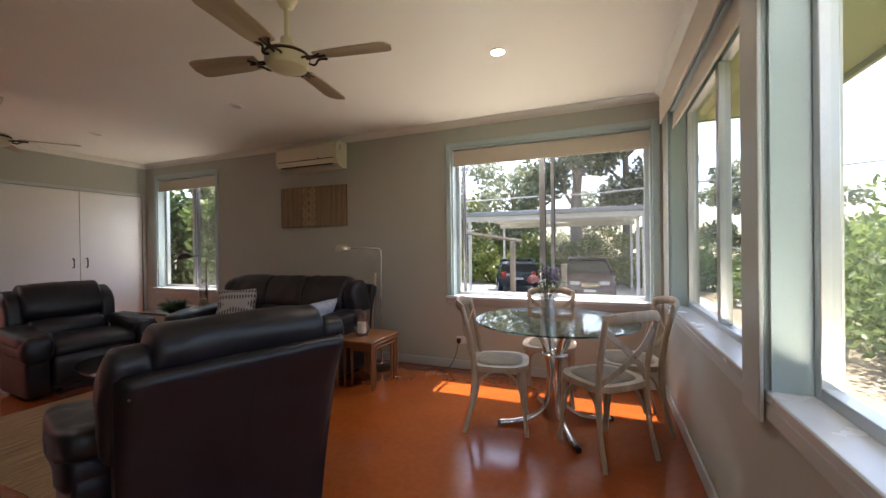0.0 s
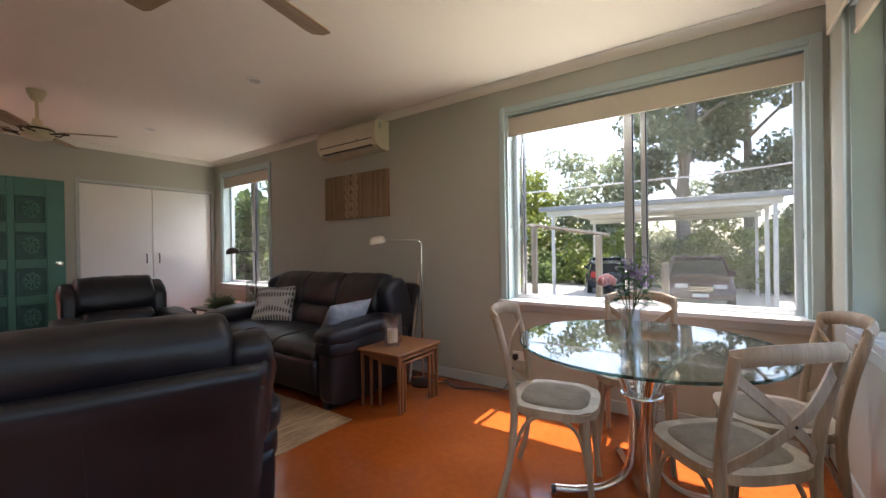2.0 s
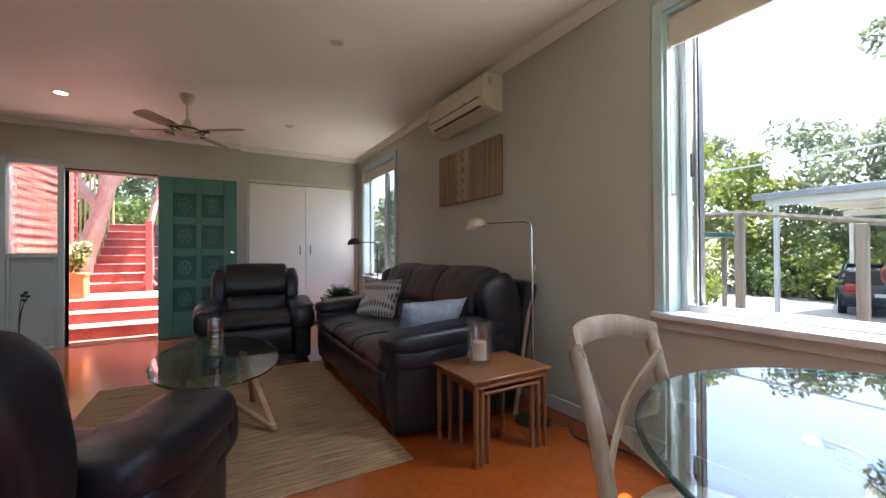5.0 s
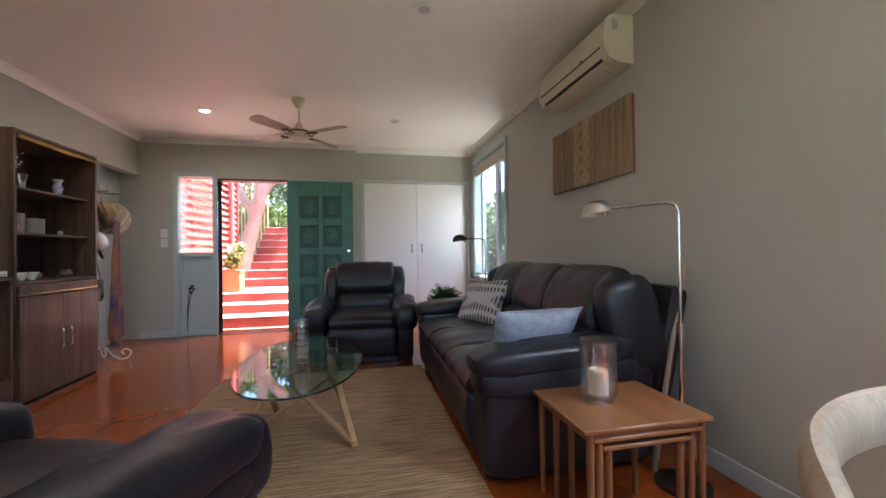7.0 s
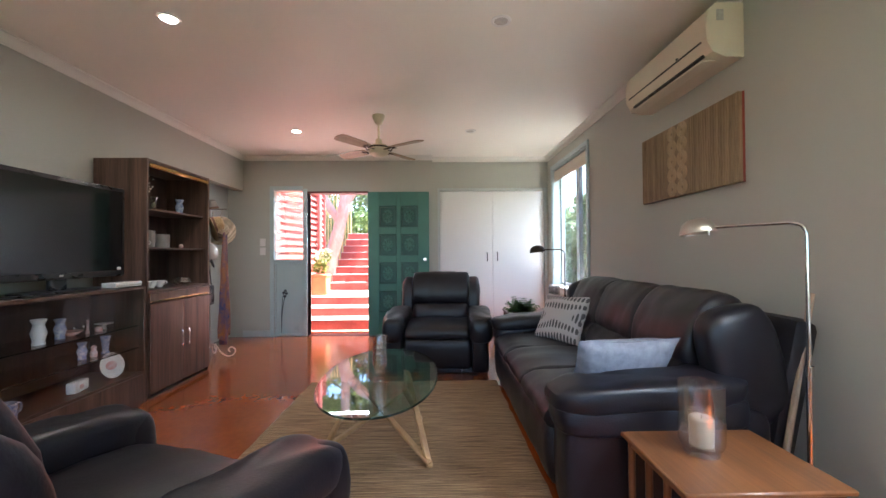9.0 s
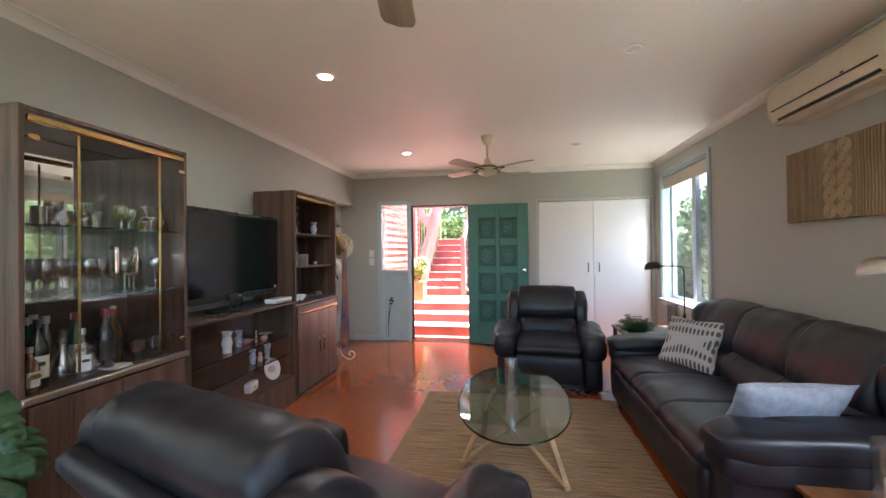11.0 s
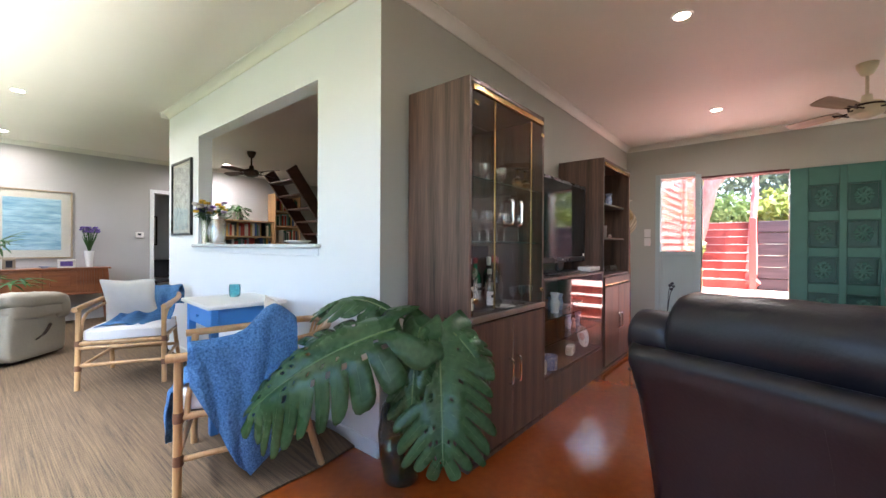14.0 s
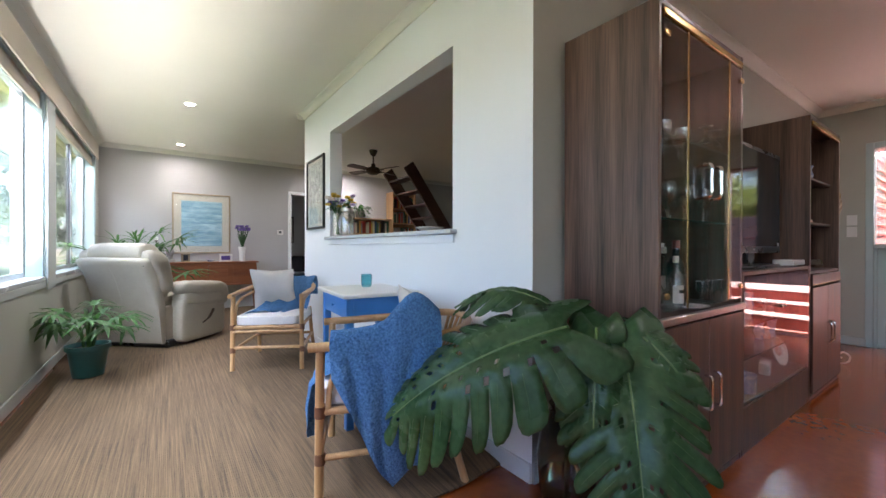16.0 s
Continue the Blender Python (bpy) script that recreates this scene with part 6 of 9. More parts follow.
# ---- coat stand ----
STRAW = woven("straw_weave", (0.42, 0.27, 0.11), (0.62, 0.45, 0.22), (0, 0, 260), 0.8, 0.5, (3, 3, 3))
IRON_WHITE = material("white_iron", (0.62, 0.60, 0.55), 0.45, 0.0, 0.1, 20, 0.1)
cs = thing("coat_stand", "white wrought iron coat stand with scroll feet", "coat stand", pose(-5.28, -0.40, 0))
part("pole", tube(bmesh.new(), [(0, 0, 0.12), (0, 0, 1.68)], 0.011, 10), IRON_WHITE, cs)
for k in range(4):
    a = radians(15 + 90 * k)
    u, v = math.cos(a), math.sin(a)
    part("scroll_foot", tube(bmesh.new(), arc([(r * u, r * v, z) for r, z in ((0.0, 0.16), (0.06, 0.14), (0.12, 0.05), (0.19, 0.008), (0.25, 0.03), (0.26, 0.08), (0.22, 0.11), (0.19, 0.08), (0.21, 0.055))], 5), 0.0075, 8), IRON_WHITE, cs)
    part("hook", tube(bmesh.new(), arc([(r * u, r * v, z) for r, z in ((0.0, 1.55), (0.06, 1.54), (0.10, 1.60), (0.13, 1.68))], 5), 0.006, 8), IRON_WHITE, cs)


def hat(m, mat, label):
    h = thing("sun_hat", label, "hat", m, "hats on the coat stand")
    part("crown", lathe(bmesh.new(), [(0.088, 0), (0.085, 0.05), (0.07, 0.095), (0.03, 0.11), (0, 0.112)], 28), mat, h)
    bm = bmesh.new()
    n = 36
    rings = [[bm.verts.new((r * math.cos(2 * math.pi * k / n), r * math.sin(2 * math.pi * k / n), z + 0.012 * math.sin(4 * math.pi * k / n) * (r - 0.088) / 0.09)) for k in range(n)] for r, z in ((0.087, 0.0), (0.13, -0.004), (0.175, -0.012), (0.176, -0.016), (0.13, -0.009), (0.087, -0.004))]
    for a, b in zip(rings, rings[1:] + rings[:1]):
        for k in range(n):
            bm.faces.new((a[k], a[(k + 1) % n], b[(k + 1) % n], b[k]))
    part("brim", bm, mat, h)
    part("band", lathe(bmesh.new(), [(0.089, 0.002), (0.0915, 0.002), (0.0905, 0.025), (0.088, 0.025)], 28), BINDING, h, "dark hat band")


PALE_STRAW = woven("pale_straw", (0.50, 0.40, 0.27), (0.66, 0.55, 0.40), (0, 0, 260), 0.8, 0.5, (3, 3, 3))
hat(pose(-5.16, -0.30, 1.50, -72, 0, 35), STRAW, "golden straw sun hat hanging on the coat stand")
hat(pose(-5.42, -0.36, 1.46, -78, 0, -50), PALE_STRAW, "pale wide-brim sun hat hanging on the coat stand")
hat(pose(-5.28, -0.40, 1.69, 6, 10, 0), GREY_CLAY, "brown felt hat on top of the coat stand")
cap = thing("cap", "white baseball cap hanging on the coat stand", "cap", pose(-5.12, -0.30, 1.20, -70, 0, 40))
bm = bmesh.new()
puff(bm, (0, 0, 0), (0.085, 0.095, 0.075), 1.0, (0, 0, 0), 20, 10)
part("crown", bm, PORCELAIN, cap)
part("peak", disc_slab(bmesh.new(), 0.07, 0.06, -0.03, -0.026, 24, (0, 0.11)), BLACK, cap)


def hanging_cloth(name, label, m, mat, w, h, folds=5, amp=0.025, flare=1.25):
    bm = bmesh.new()
    nx_, nz_ = 26, 22
    g = {}
    for i in range(nx_ + 1):
        for k in range(nz_ + 1):
            u, v = i / nx_ - 0.5, k / nz_
            wd = w * (0.35 + (flare - 0.35) * min(1, v * 1.6) ** 0.7)
            g[i, k] = bm.verts.new((wd * u, amp * math.sin(u * folds * 6.28 + 1.5 * v) * (0.4 + v) + 0.012 * noise.noise((u * 6, v * 5, w)), -h * v * (1 + 0.05 * math.sin(u * 7))))
    for i in range(nx_):
        for k in range(nz_):
            bm.faces.new((g[i, k], g[i + 1, k], g[i + 1, k + 1], g[i, k + 1]))
    e = bmesh.ops.extrude_face_region(bm, geom=list(bm.faces))
    bmesh.ops.translate(bm, vec=(0, 0.008, 0), verts=[v for v in e["geom"] if isinstance(v, bmesh.types.BMVert)])
    return solid(name, bm, mat, label, "clothing", m, "", 70)


SCARF = material("batik_scarf", (0.42, 0.17, 0.025), 0.85, 0, 0.1, 5, 0.1, 30, color2=(0.055, 0.065, 0.19))
DARK_CLOTH = material("dark_navy_cloth", (0.022, 0.024, 0.032), 0.9, 0, 0.2, 20, 0.2)
hanging_cloth("scarf", "long ochre and blue patterned scarf hanging down", pose(-5.40, -0.30, 1.52, 0, 0, 15), SCARF, 0.22, 1.32)
hanging_cloth("coat", "dark coat hanging on the coat stand", pose(-5.20, -0.42, 1.55, 0, 0, 30), DARK_CLOTH, 0.28, 1.05)
bag = thing("handbag", "small dark shoulder bag hanging from a long strap", "bag", pose(-5.10, -0.32, 0.62))
part("pouch", bx(-0.09, 0.09, -0.03, 0.03, 0, 0.22, 0.02, seg=2), BLACK, bag)
part("strap", tube(bmesh.new(), arc([(-0.07, 0, 0.21), (-0.10, -0.06, 0.60), (-0.12, -0.08, 0.92), (-0.02, -0.05, 0.60), (0.07, 0, 0.21)], 5), 0.006, 6), BLACK, bag)

# ---- corner by the narrow window ----
ct = thing("corner_table", "dark low corner table with a lower shelf", "side table", pose(-4.83, 3.22, 0))
part("tabletop", bx(-0.36, 0.28, -0.30, 0.30, 0.52, 0.545, 0.005), WALNUT, ct)
part("shelf", bx(-0.33, 0.25, -0.27, 0.27, 0.22, 0.238, 0.004), WALNUT, ct)
for x in (-0.33, 0.25):
    for y in (-0.27, 0.27):
        part("leg", bx(x - 0.018, x + 0.018, y - 0.018, y + 0.018, 0, 0.52, 0.003), WALNUT, ct)
for k in range(4):
    solid("book", bx(-0.11, 0.11, -0.08, 0.08, 0, 0.022, 0.003), (CREAM_LABEL, DARK_CLOTH, RED_CAP, GREY_CLAY)[k], "book lying in a pile on the lower shelf", "book", pose(-4.70, 3.05, 0.238 + 0.022 * k, 0, 0, 8 * k), "pile of books")
hurricane(pose(-4.62, 3.34, 0.545), 0.055, 0.30, "glass_cylinder", "tall clear glass cylinder with a candle")
fern = thing("pot_plant", "low bushy green fern in a dark bowl", "plant", pose(-4.66, 3.02, 0.545))
part("bowl", lathe(bmesh.new(), [(0, 0), (0.06, 0), (0.095, 0.04), (0.09, 0.045), (0.05, 0.02), (0, 0.015)], 24), BLACK, fern)
FERN = leafy("fern_leaf", (0.025, 0.085, 0.018), (0.06, 0.16, 0.03))


def leaf_blade(bm, p, d, length, width, droop, n=4, up=Vector((0, 0, 1))):
    """A narrow leaf from p along d that droops."""
    p, d = Vector(p), Vector(d).normalized()
    side = d.cross(up)
    side = side.normalized() if side.length > 1e-4 else Vector((1, 0, 0))
    a = None
    for i in range(n + 1):
        t = i / n
        c = p + d * length * t - up * droop * t * t
        w = width * math.sin(math.pi * min(0.97, 0.12 + 0.86 * t)) ** 0.8 if i < n else 0.001
        r = (bm.verts.new(c - side * w), bm.verts.new(c + up * width * 0.25), bm.verts.new(c + side * w))
        if a:
            bm.faces.new((a[0], a[1], r[1], r[0]))
            bm.faces.new((a[1], a[2], r[2], r[1]))
        a = r
    return bm


bm = bmesh.new()
for k in range(70):
    a, e = rnd.uniform(0, 6.283), rnd.uniform(0.15, 1.1)
    d = Vector((math.cos(a) * math.cos(e), math.sin(a) * math.cos(e), math.sin(e)))
    L = rnd.uniform(0.10, 0.20)
    for j in range(5):
        t = 0.35 + 0.13 * j
        q = Vector((0, 0, 0.03)) + d * L * t
        for s in (-1, 1):
            leaf_blade(bm, q, d * 0.6 + d.cross(Vector((0, 0, 1))).normalized() * s, 0.05, 0.011, 0.02, 2)
part("fronds", bm, FERN, fern, "fine green fronds", 80)

# ---- table flowers, sockets, cables ----
LEAF = leafy("glossy_green_leaf", (0.030, 0.090, 0.025), (0.070, 0.160, 0.050), 0.35)
PINK, LILAC = material("pink_petal", (0.62, 0.14, 0.20), 0.6, 0, 0.15, 20, 0.05, color2=(0.72, 0.45, 0.45)), material("lilac_petal", (0.28, 0.20, 0.38), 0.7, 0, 0.15, 30, 0.05, color2=(0.40, 0.32, 0.46))
fv = thing("flower_vase", "clear glass vase of garden flowers on the dining table", "vase", pose(-0.42, 2.86, 0.7475))
part("glass", lathe(bmesh.new(), [(0, 0), (0.045, 0), (0.047, 0.01), (0.043, 0.10), (0.050, 0.16), (0.048, 0.16), (0.041, 0.10), (0.043, 0.012), (0, 0.012)], 28), CLEAR, fv)
for k in range(9):
    a = 2.4 * k
    tip = (0.07 * math.cos(a) * (0.4 + 0.5 * (k % 3)), 0.07 * math.sin(a) * (0.4 + 0.5 * (k % 3)), 0.27 + 0.045 * (k % 4))
    st = part("stem", tube(bmesh.new(), arc([(-0.02 * math.cos(a), -0.02 * math.sin(a), 0.015), (0.02 * math.cos(a), 0.02 * math.sin(a), 0.16), tip], 4), 0.0028, 6), LEAF, fv)
    bm = bmesh.new()
    for j in range(5):
        b = a + 1.3 * j
        leaf_blade(bm, Vector(tip) * (0.66 + 0.08 * j), (math.cos(b), math.sin(b), 0.35), 0.062, 0.017, 0.03, 4)
    part("leaves", bm, LEAF, st)
bm = bmesh.new()
for j in range(16):
    a = 2.4 * j
    r = 0.006 + 0.0018 * j
    puff(bm, (-0.09 + r * math.cos(a), -0.06 + r * math.sin(a), 0.30 - 0.0012 * j), (0.017, 0.017, 0.022), 1.0, (0, 0, 0), 8, 5)
part("rose", bm, PINK, fv, "pink rose head")
for cx, cy, cz in ((0.0, 0.02, 0.33), (0.05, -0.03, 0.31)):
    bm = bmesh.new()
    for j in range(40):
        puff(bm, (cx + rnd.gauss(0, 0.022), cy + rnd.gauss(0, 0.022), cz + rnd.gauss(0, 0.03)), (0.008, 0.008, 0.008), 1.0, (0, 0, 0), 6, 4)
    part("blossom", bm, LILAC, fv, "cluster of lilac blossom")

pp = thing("power_point", "white double wall socket with a black plug", "socket", pose(-1.42, YN, 0.30))
part("plate", bx(-0.06, 0.06, -0.009, 0, -0.038, 0.038, 0.004), WHITE, pp)
part("plug", bx(-0.045, -0.005, -0.055, -0.009, -0.028, 0.022, 0.008), BLACK, pp, "black plug")
part("switch", bx(0.015, 0.028, -0.013, -0.009, -0.01, 0.012, 0.002), WHITE, pp)
pc = solid("power_cable", tube(bmesh.new(), arc([(-1.445, 3.79, 0.28), (-1.47, 3.76, 0.14), (-1.55, 3.74, 0.02), (-1.75, 3.70, 0.008), (-1.92, 3.62, 0.008), (-2.05, 3.70, 0.008), (-2.12, 3.60, 0.008), (-2.2, 3.58, 0.02)], 7), 0.004, 6), BLACK, "black power cable trailing along the floor", "cable")
stick = solid("walking_stick", tube(bmesh.new(), [(-2.36, 3.54, 0.0), (-2.44, 3.80, 0.98)], [0.014, 0.012], 8), LIMED, "pale timber stick leaning behind the sofa", "stick")

# ---- south room ----
mat_s = structure("floor_matting", bx(-6.4, 0.42, -6.98, -4.06, 0.0, 0.010), SISAL, "straw-coloured sisal matting", "floor")


def floor_rug(name, x0, x1, y0, y1, mat, label, curl=None):
    bm = bmesh.new()
    nx_, ny_ = 30, 60
    g = {}
    for i in range(nx_ + 1):
        for j in range(ny_ + 1):
            x, y = x0 + (x1 - x0) * i / nx_, y0 + (y1 - y0) * j / ny_
            z = 0.012 + 0.0025 * noise.noise((x * 4, y * 4, 1))
            if curl:
                k = max(0.0, 1 - math.hypot(x - curl[0], y - curl[1]) / 0.34)
                z += 0.10 * k * k * (3 - 2 * k)
                x += 0.10 * k * k
            g[i, j] = bm.verts.new((x, y, z))
    for i in range(nx_):
        for j in range(ny_):
            bm.faces.new((g[i, j], g[i + 1, j], g[i + 1, j + 1], g[i, j + 1]))
    e = bmesh.ops.extrude_face_region(bm, geom=list(bm.faces))
    bmesh.ops.translate(bm, vec=(0, 0, -0.009), verts=[v for v in e["geom"] if isinstance(v, bmesh.types.BMVert)])
    return solid(name, bm, mat, label, "rug", None, "", 60)


floor_rug("sisal_rug", -1.66, 0.40, -4.058, -0.74, SISAL_GREY, "natural sisal rug with a curled corner by the wall", (-1.66, -0.98))
structure("trim_pass_sill", bx(XP - 0.155, XP + 0.045, -3.24, -1.13, 1.121, 1.148, 0.006), SILL, "white painted sill of the pass-through", "trim")
structure("trim_pass_apron", bx(XP, XP + 0.012, -3.22, -1.15, 1.07, 1.12, 0.003), WALL_PALE, "white timber apron under the sill", "trim")
for nm, args in (("trim_doorway_1", (-2.28, -2.22, YF, YF + 0.015, 0, 2.08)), ("trim_doorway_2", (-3.16, -3.10, YF, YF + 0.015, 0, 2.08)), ("trim_doorway_3", (-3.10, -2.28, YF, YF + 0.015, 2.02, 2.08))):
    structure(nm, bx(*args, 0.003), WALL_PALE, "white doorway architrave", "trim")

BLUE_THROW = material("blue_woven_throw", (0.026, 0.085, 0.215), 0.95, 0, 0.2, 110, 0.9, 300, color2=(0.120, 0.260, 0.49), spec=0.2)
CREAM_CLOTH = material("cream_cloth", (0.58, 0.53, 0.47), 0.9, 0, 0.05, 10, 0.2, 250)
SEAT_CLOTH = material("white_seat_cloth", (0.64, 0.62, 0.63), 0.9, 0, 0.04, 10, 0.2, 250)


def rattan_chair():
    c = thing("rattan_armchair", "rattan armchair with a white seat pad and a blue throw", "armchair", None, "rattan armchairs")
    for s in (-1, 1):
        part("front_leg", tube(bmesh.new(), [(0.28 * s, 0.28, 0.0), (0.275 * s, 0.275, 0.62)], 0.0185, 12), RATTAN, c)
        part("back_leg", tube(bmesh.new(), arc([(0.26 * s, -0.34, 0.0), (0.245 * s, -0.27, 0.25), (0.235 * s, -0.24, 0.45)], 5), 0.0175, 12), RATTAN, c)
        part("inner_arch", tube(bmesh.new(), arc([(0.275 * s, 0.245, 0.36), (0.272 * s, 0.225, 0.50), (0.27 * s, 0.14, 0.575), (0.265 * s, -0.05, 0.60), (0.25 * s, -0.22, 0.62)], 6), 0.012, 10), RATTAN, c)
        part("side_stretcher", tube(bmesh.new(), [(0.278 * s, 0.275, 0.17), (0.25 * s, -0.29, 0.19)], 0.0135, 10), RATTAN, c)
        part("side_rail", tube(bmesh.new(), [(0.277 * s, 0.275, 0.36), (0.24 * s, -0.24, 0.36)], 0.016, 10), RATTAN, c)
        for z in (0.17, 0.36):
            part("binding", tube(bmesh.new(), [(0.2785 * s, 0.2755, z - 0.022), (0.2785 * s, 0.2755, z + 0.022)], 0.0225, 12), BINDING, c, "dark wrapped cane joint")
    part("arm_hoop", tube(bmesh.new(), arc([(-0.285, 0.32, 0.625), (-0.29, 0.15, 0.632), (-0.295, -0.10, 0.645), (-0.25, -0.30, 0.665), (-0.12, -0.385, 0.68), (0, -0.40, 0.685), (0.12, -0.385, 0.68), (0.25, -0.30, 0.665), (0.295, -0.10, 0.645), (0.29, 0.15, 0.632), (0.285, 0.32, 0.625)], 6), 0.020, 12), RATTAN, c, "bent rattan arm and back hoop")
    part("front_rail", tube(bmesh.new(), [(-0.28, 0.278, 0.36), (0.28, 0.278, 0.36)], 0.0165, 10), RATTAN, c)
    part("front_rail", tube(bmesh.new(), [(-0.28, 0.282, 0.325), (0.28, 0.282, 0.325)], 0.0125, 10), RATTAN, c)
    part("front_stretcher", tube(bmesh.new(), [(-0.28, 0.278, 0.19), (0.28, 0.278, 0.19)], 0.0135, 10), RATTAN, c)
    part("back_stretcher", tube(bmesh.new(), [(-0.25, -0.29, 0.19), (0.25, -0.29, 0.19)], 0.0135, 10), RATTAN, c)
    part("seat_base", bx(-0.26, 0.26, -0.25, 0.27, 0.355, 0.375, 0.004), CANE_SEAT, c, "woven cane seat base")
    for k in range(7):
        u = -0.18 + 0.06 * k
        part("back_cane", tube(bmesh.new(), arc([(u, -0.25, 0.37), (u * 1.1, -0.32, 0.52), (u * 1.15, -0.385 + 0.25 * u * u * 8 * 0.3, 0.675)], 5), 0.008, 8), RATTAN, c)
    bm = bmesh.new()
    puff(bm, (0, 0.02, 0.415), (0.265, 0.265, 0.042), 0.22, (0, 0, 0), 32, 10, 0.004)
    part("seat_pad", bm, SEAT_CLOTH, c, "white seat pad")
    return c


rc = rattan_chair()
rc.matrix_basis = pose(-1.25, -1.13, 0.012, 0, 0, 245.5)
copy_thing(rc, pose(-1.20, -3.19, 0.012, 0, 0, -28))


def throw(m, label, profile, w0, w1, seedv, skew=0.0, amp=0.012):
    """A cloth draped along a path (y, z) with width from w0 to w1."""
    path = arc([(0, y, z) for y, z in profile], 7)
    bm = bmesh.new()
    nw = 26
    rows = []
    for i, p in enumerate(path):
        t = i / (len(path) - 1)
        w = w0 + (w1 - w0) * t
        row = []
        for k in range(nw + 1):
            u = k / nw - 0.5
            fold = amp * math.sin(u * 19 + 4 * t + seedv) * (0.4 + 0.9 * t) + 0.012 * noise.noise((u * 4 + seedv, t * 5, 2))
            row.append(bm.verts.new((u * w + skew * t, p.y + fold, p.z + 0.5 * fold - 0.10 * abs(u - 0.2) * t * (t > 0.6))))
        rows.append(row)
    for a, b in zip(rows, rows[1:]):
        for k in range(nw):
            bm.faces.new((a[k], a[k + 1], b[k + 1], b[k]))
    bm.normal_update()
    e = bmesh.ops.extrude_face_region(bm, geom=list(bm.faces))
    bmesh.ops.translate(bm, vec=(0, -0.004, 0.009), verts=[v for v in e["geom"] if isinstance(v, bmesh.types.BMVert)])
    return solid("throw_blanket", bm, BLUE_THROW, label, "blanket", m, "", 75)


def draped_throw(m):
    """Up from the seat, over the arm beside the wall unit, and down outside it to a point."""
    bm = bmesh.new()
    n, k = 40, 56
    g = {}
    for i in range(n + 1):
        u = i / n
        crest = 0.672 + 0.135 * math.exp(-((u - 0.22) / 0.24) ** 2) + 0.02 * (1 - u)
        low = 0.24 - 0.16 * u / 0.45 if u < 0.45 else 0.08 + 0.44 * ((u - 0.45) / 0.55) ** 1.1
        total = 0.30 + 0.10 + crest - low
        for j in range(k + 1):
            s = total * j / k
            v = j / k
            if s < 0.30:
                x, z = -0.06 - 0.19 * s / 0.30, 0.475 + (crest - 0.475) * (s / 0.30) ** 1.6
            elif s < 0.40:
                a = (s - 0.30) / 0.10 * math.pi
                x, z = -0.25 - 0.045 * (1 - math.cos(a)), crest + 0.022 * math.sin(a)
            else:
                x, z = -0.34 - 0.035 * math.sin((s - 0.40) * 4), crest - (s - 0.40)
            fall = max(0.0, s - 0.35)
            f = 0.030 * math.sin(u * 13 + 2.5 * v + 0.6) * min(1.0, 2.2 * fall) + 0.022 * noise.noise((u * 4, v * 5, 7)) + 0.006 * noise.noise((u * 15, v * 18, 3))
            lean = 0.05 * fall * (0.45 - u)
            g[i, j] = bm.verts.new((x - abs(f) * 0.7 - (0.014 if s > 0.4 else 0), -0.21 + 0.44 * u + 0.03 * math.sin(9 * v + u) * fall + lean, z + 0.35 * f))
    for i in range(n):
        for j in range(k):
            bm.faces.new((g[i, j], g[i + 1, j], g[i + 1, j + 1], g[i, j + 1]))
    e = bmesh.ops.extrude_face_region(bm, geom=list(bm.faces))
    bmesh.ops.translate(bm, vec=(-0.009, 0, 0.004), verts=[v for v in e["geom"] if isinstance(v, bmesh.types.BMVert)])
    return solid("throw_blanket", bm, BLUE_THROW, "blue woven throw draped over the chair arm to a point", "blanket", m, "", 75)


draped_throw(rc.matrix_basis)
throw(rc.matrix_basis, "blue woven throw bunched over the front of the seat", [(-0.10, 0.47), (0.10, 0.485), (0.26, 0.48), (0.325, 0.42), (0.33, 0.30), (0.325, 0.24)], 0.40, 0.34, 1.0, 0.06, 0.018)
c2 = pose(-1.20, -3.19, 0.012, 0, 0, -28)
throw(c2 @ pose(-0.17, 0, 0), "blue woven throw lying over the back hoop and across the seat", [(-0.37, 0.56), (-0.425, 0.68), (-0.37, 0.735), (-0.27, 0.68), (-0.18, 0.555), (-0.06, 0.492), (0.14, 0.480)], 0.24, 0.46, 2.0, 0.17, 0.010)
cushion("cushion", "plain cream cushion leaning in the rattan chair", rc.matrix_basis @ pose(0.10, -0.17, 0.63, 72, 0, 6), CREAM_CLOTH, (0.2, 0.2, 0.06))
cushion("cushion", "plain cream cushion leaning in the rattan chair", c2 @ pose(0.075, -0.16, 0.635, 72, 0, -4), CREAM_CLOTH, (0.2, 0.2, 0.06))

BLUE_PAINT = material("bright_blue_paint", (0.055, 0.22, 0.56), 0.45, 0, 0.08, 8, 0.06, 120)
bt = thing("side_table", "bright blue painted side table with a white top", "side table", pose(-1.42, -1.74, 0.012, 0, 0, -4))
part("tabletop", bx(-0.235, 0.235, -0.29, 0.29, 0.745, 0.768, 0.005), WHITE, bt, "white table top")
for ya, yb, nm in ((-0.25, -0.232, "apron"), (0.232, 0.25, "apron")):
    part(nm, bx(-0.17, 0.17, ya, yb, 0.61, 0.745), BLUE_PAINT, bt)
part("apron", bx(-0.20, -0.182, -0.22, 0.22, 0.61, 0.745), BLUE_PAINT, bt)
dw = part("drawer", bx(0.182, 0.203, -0.215, 0.215, 0.625, 0.735, 0.004), BLUE_PAINT, bt)
part("knob", lathe(bmesh.new(), [(0, 0), (0.006, 0), (0.006, 0.008), (0.011, 0.016), (0, 0.02)], 14), BLUE_PAINT, dw).matrix_basis = pose(0.203, 0, 0.68, 0, 90, 0)
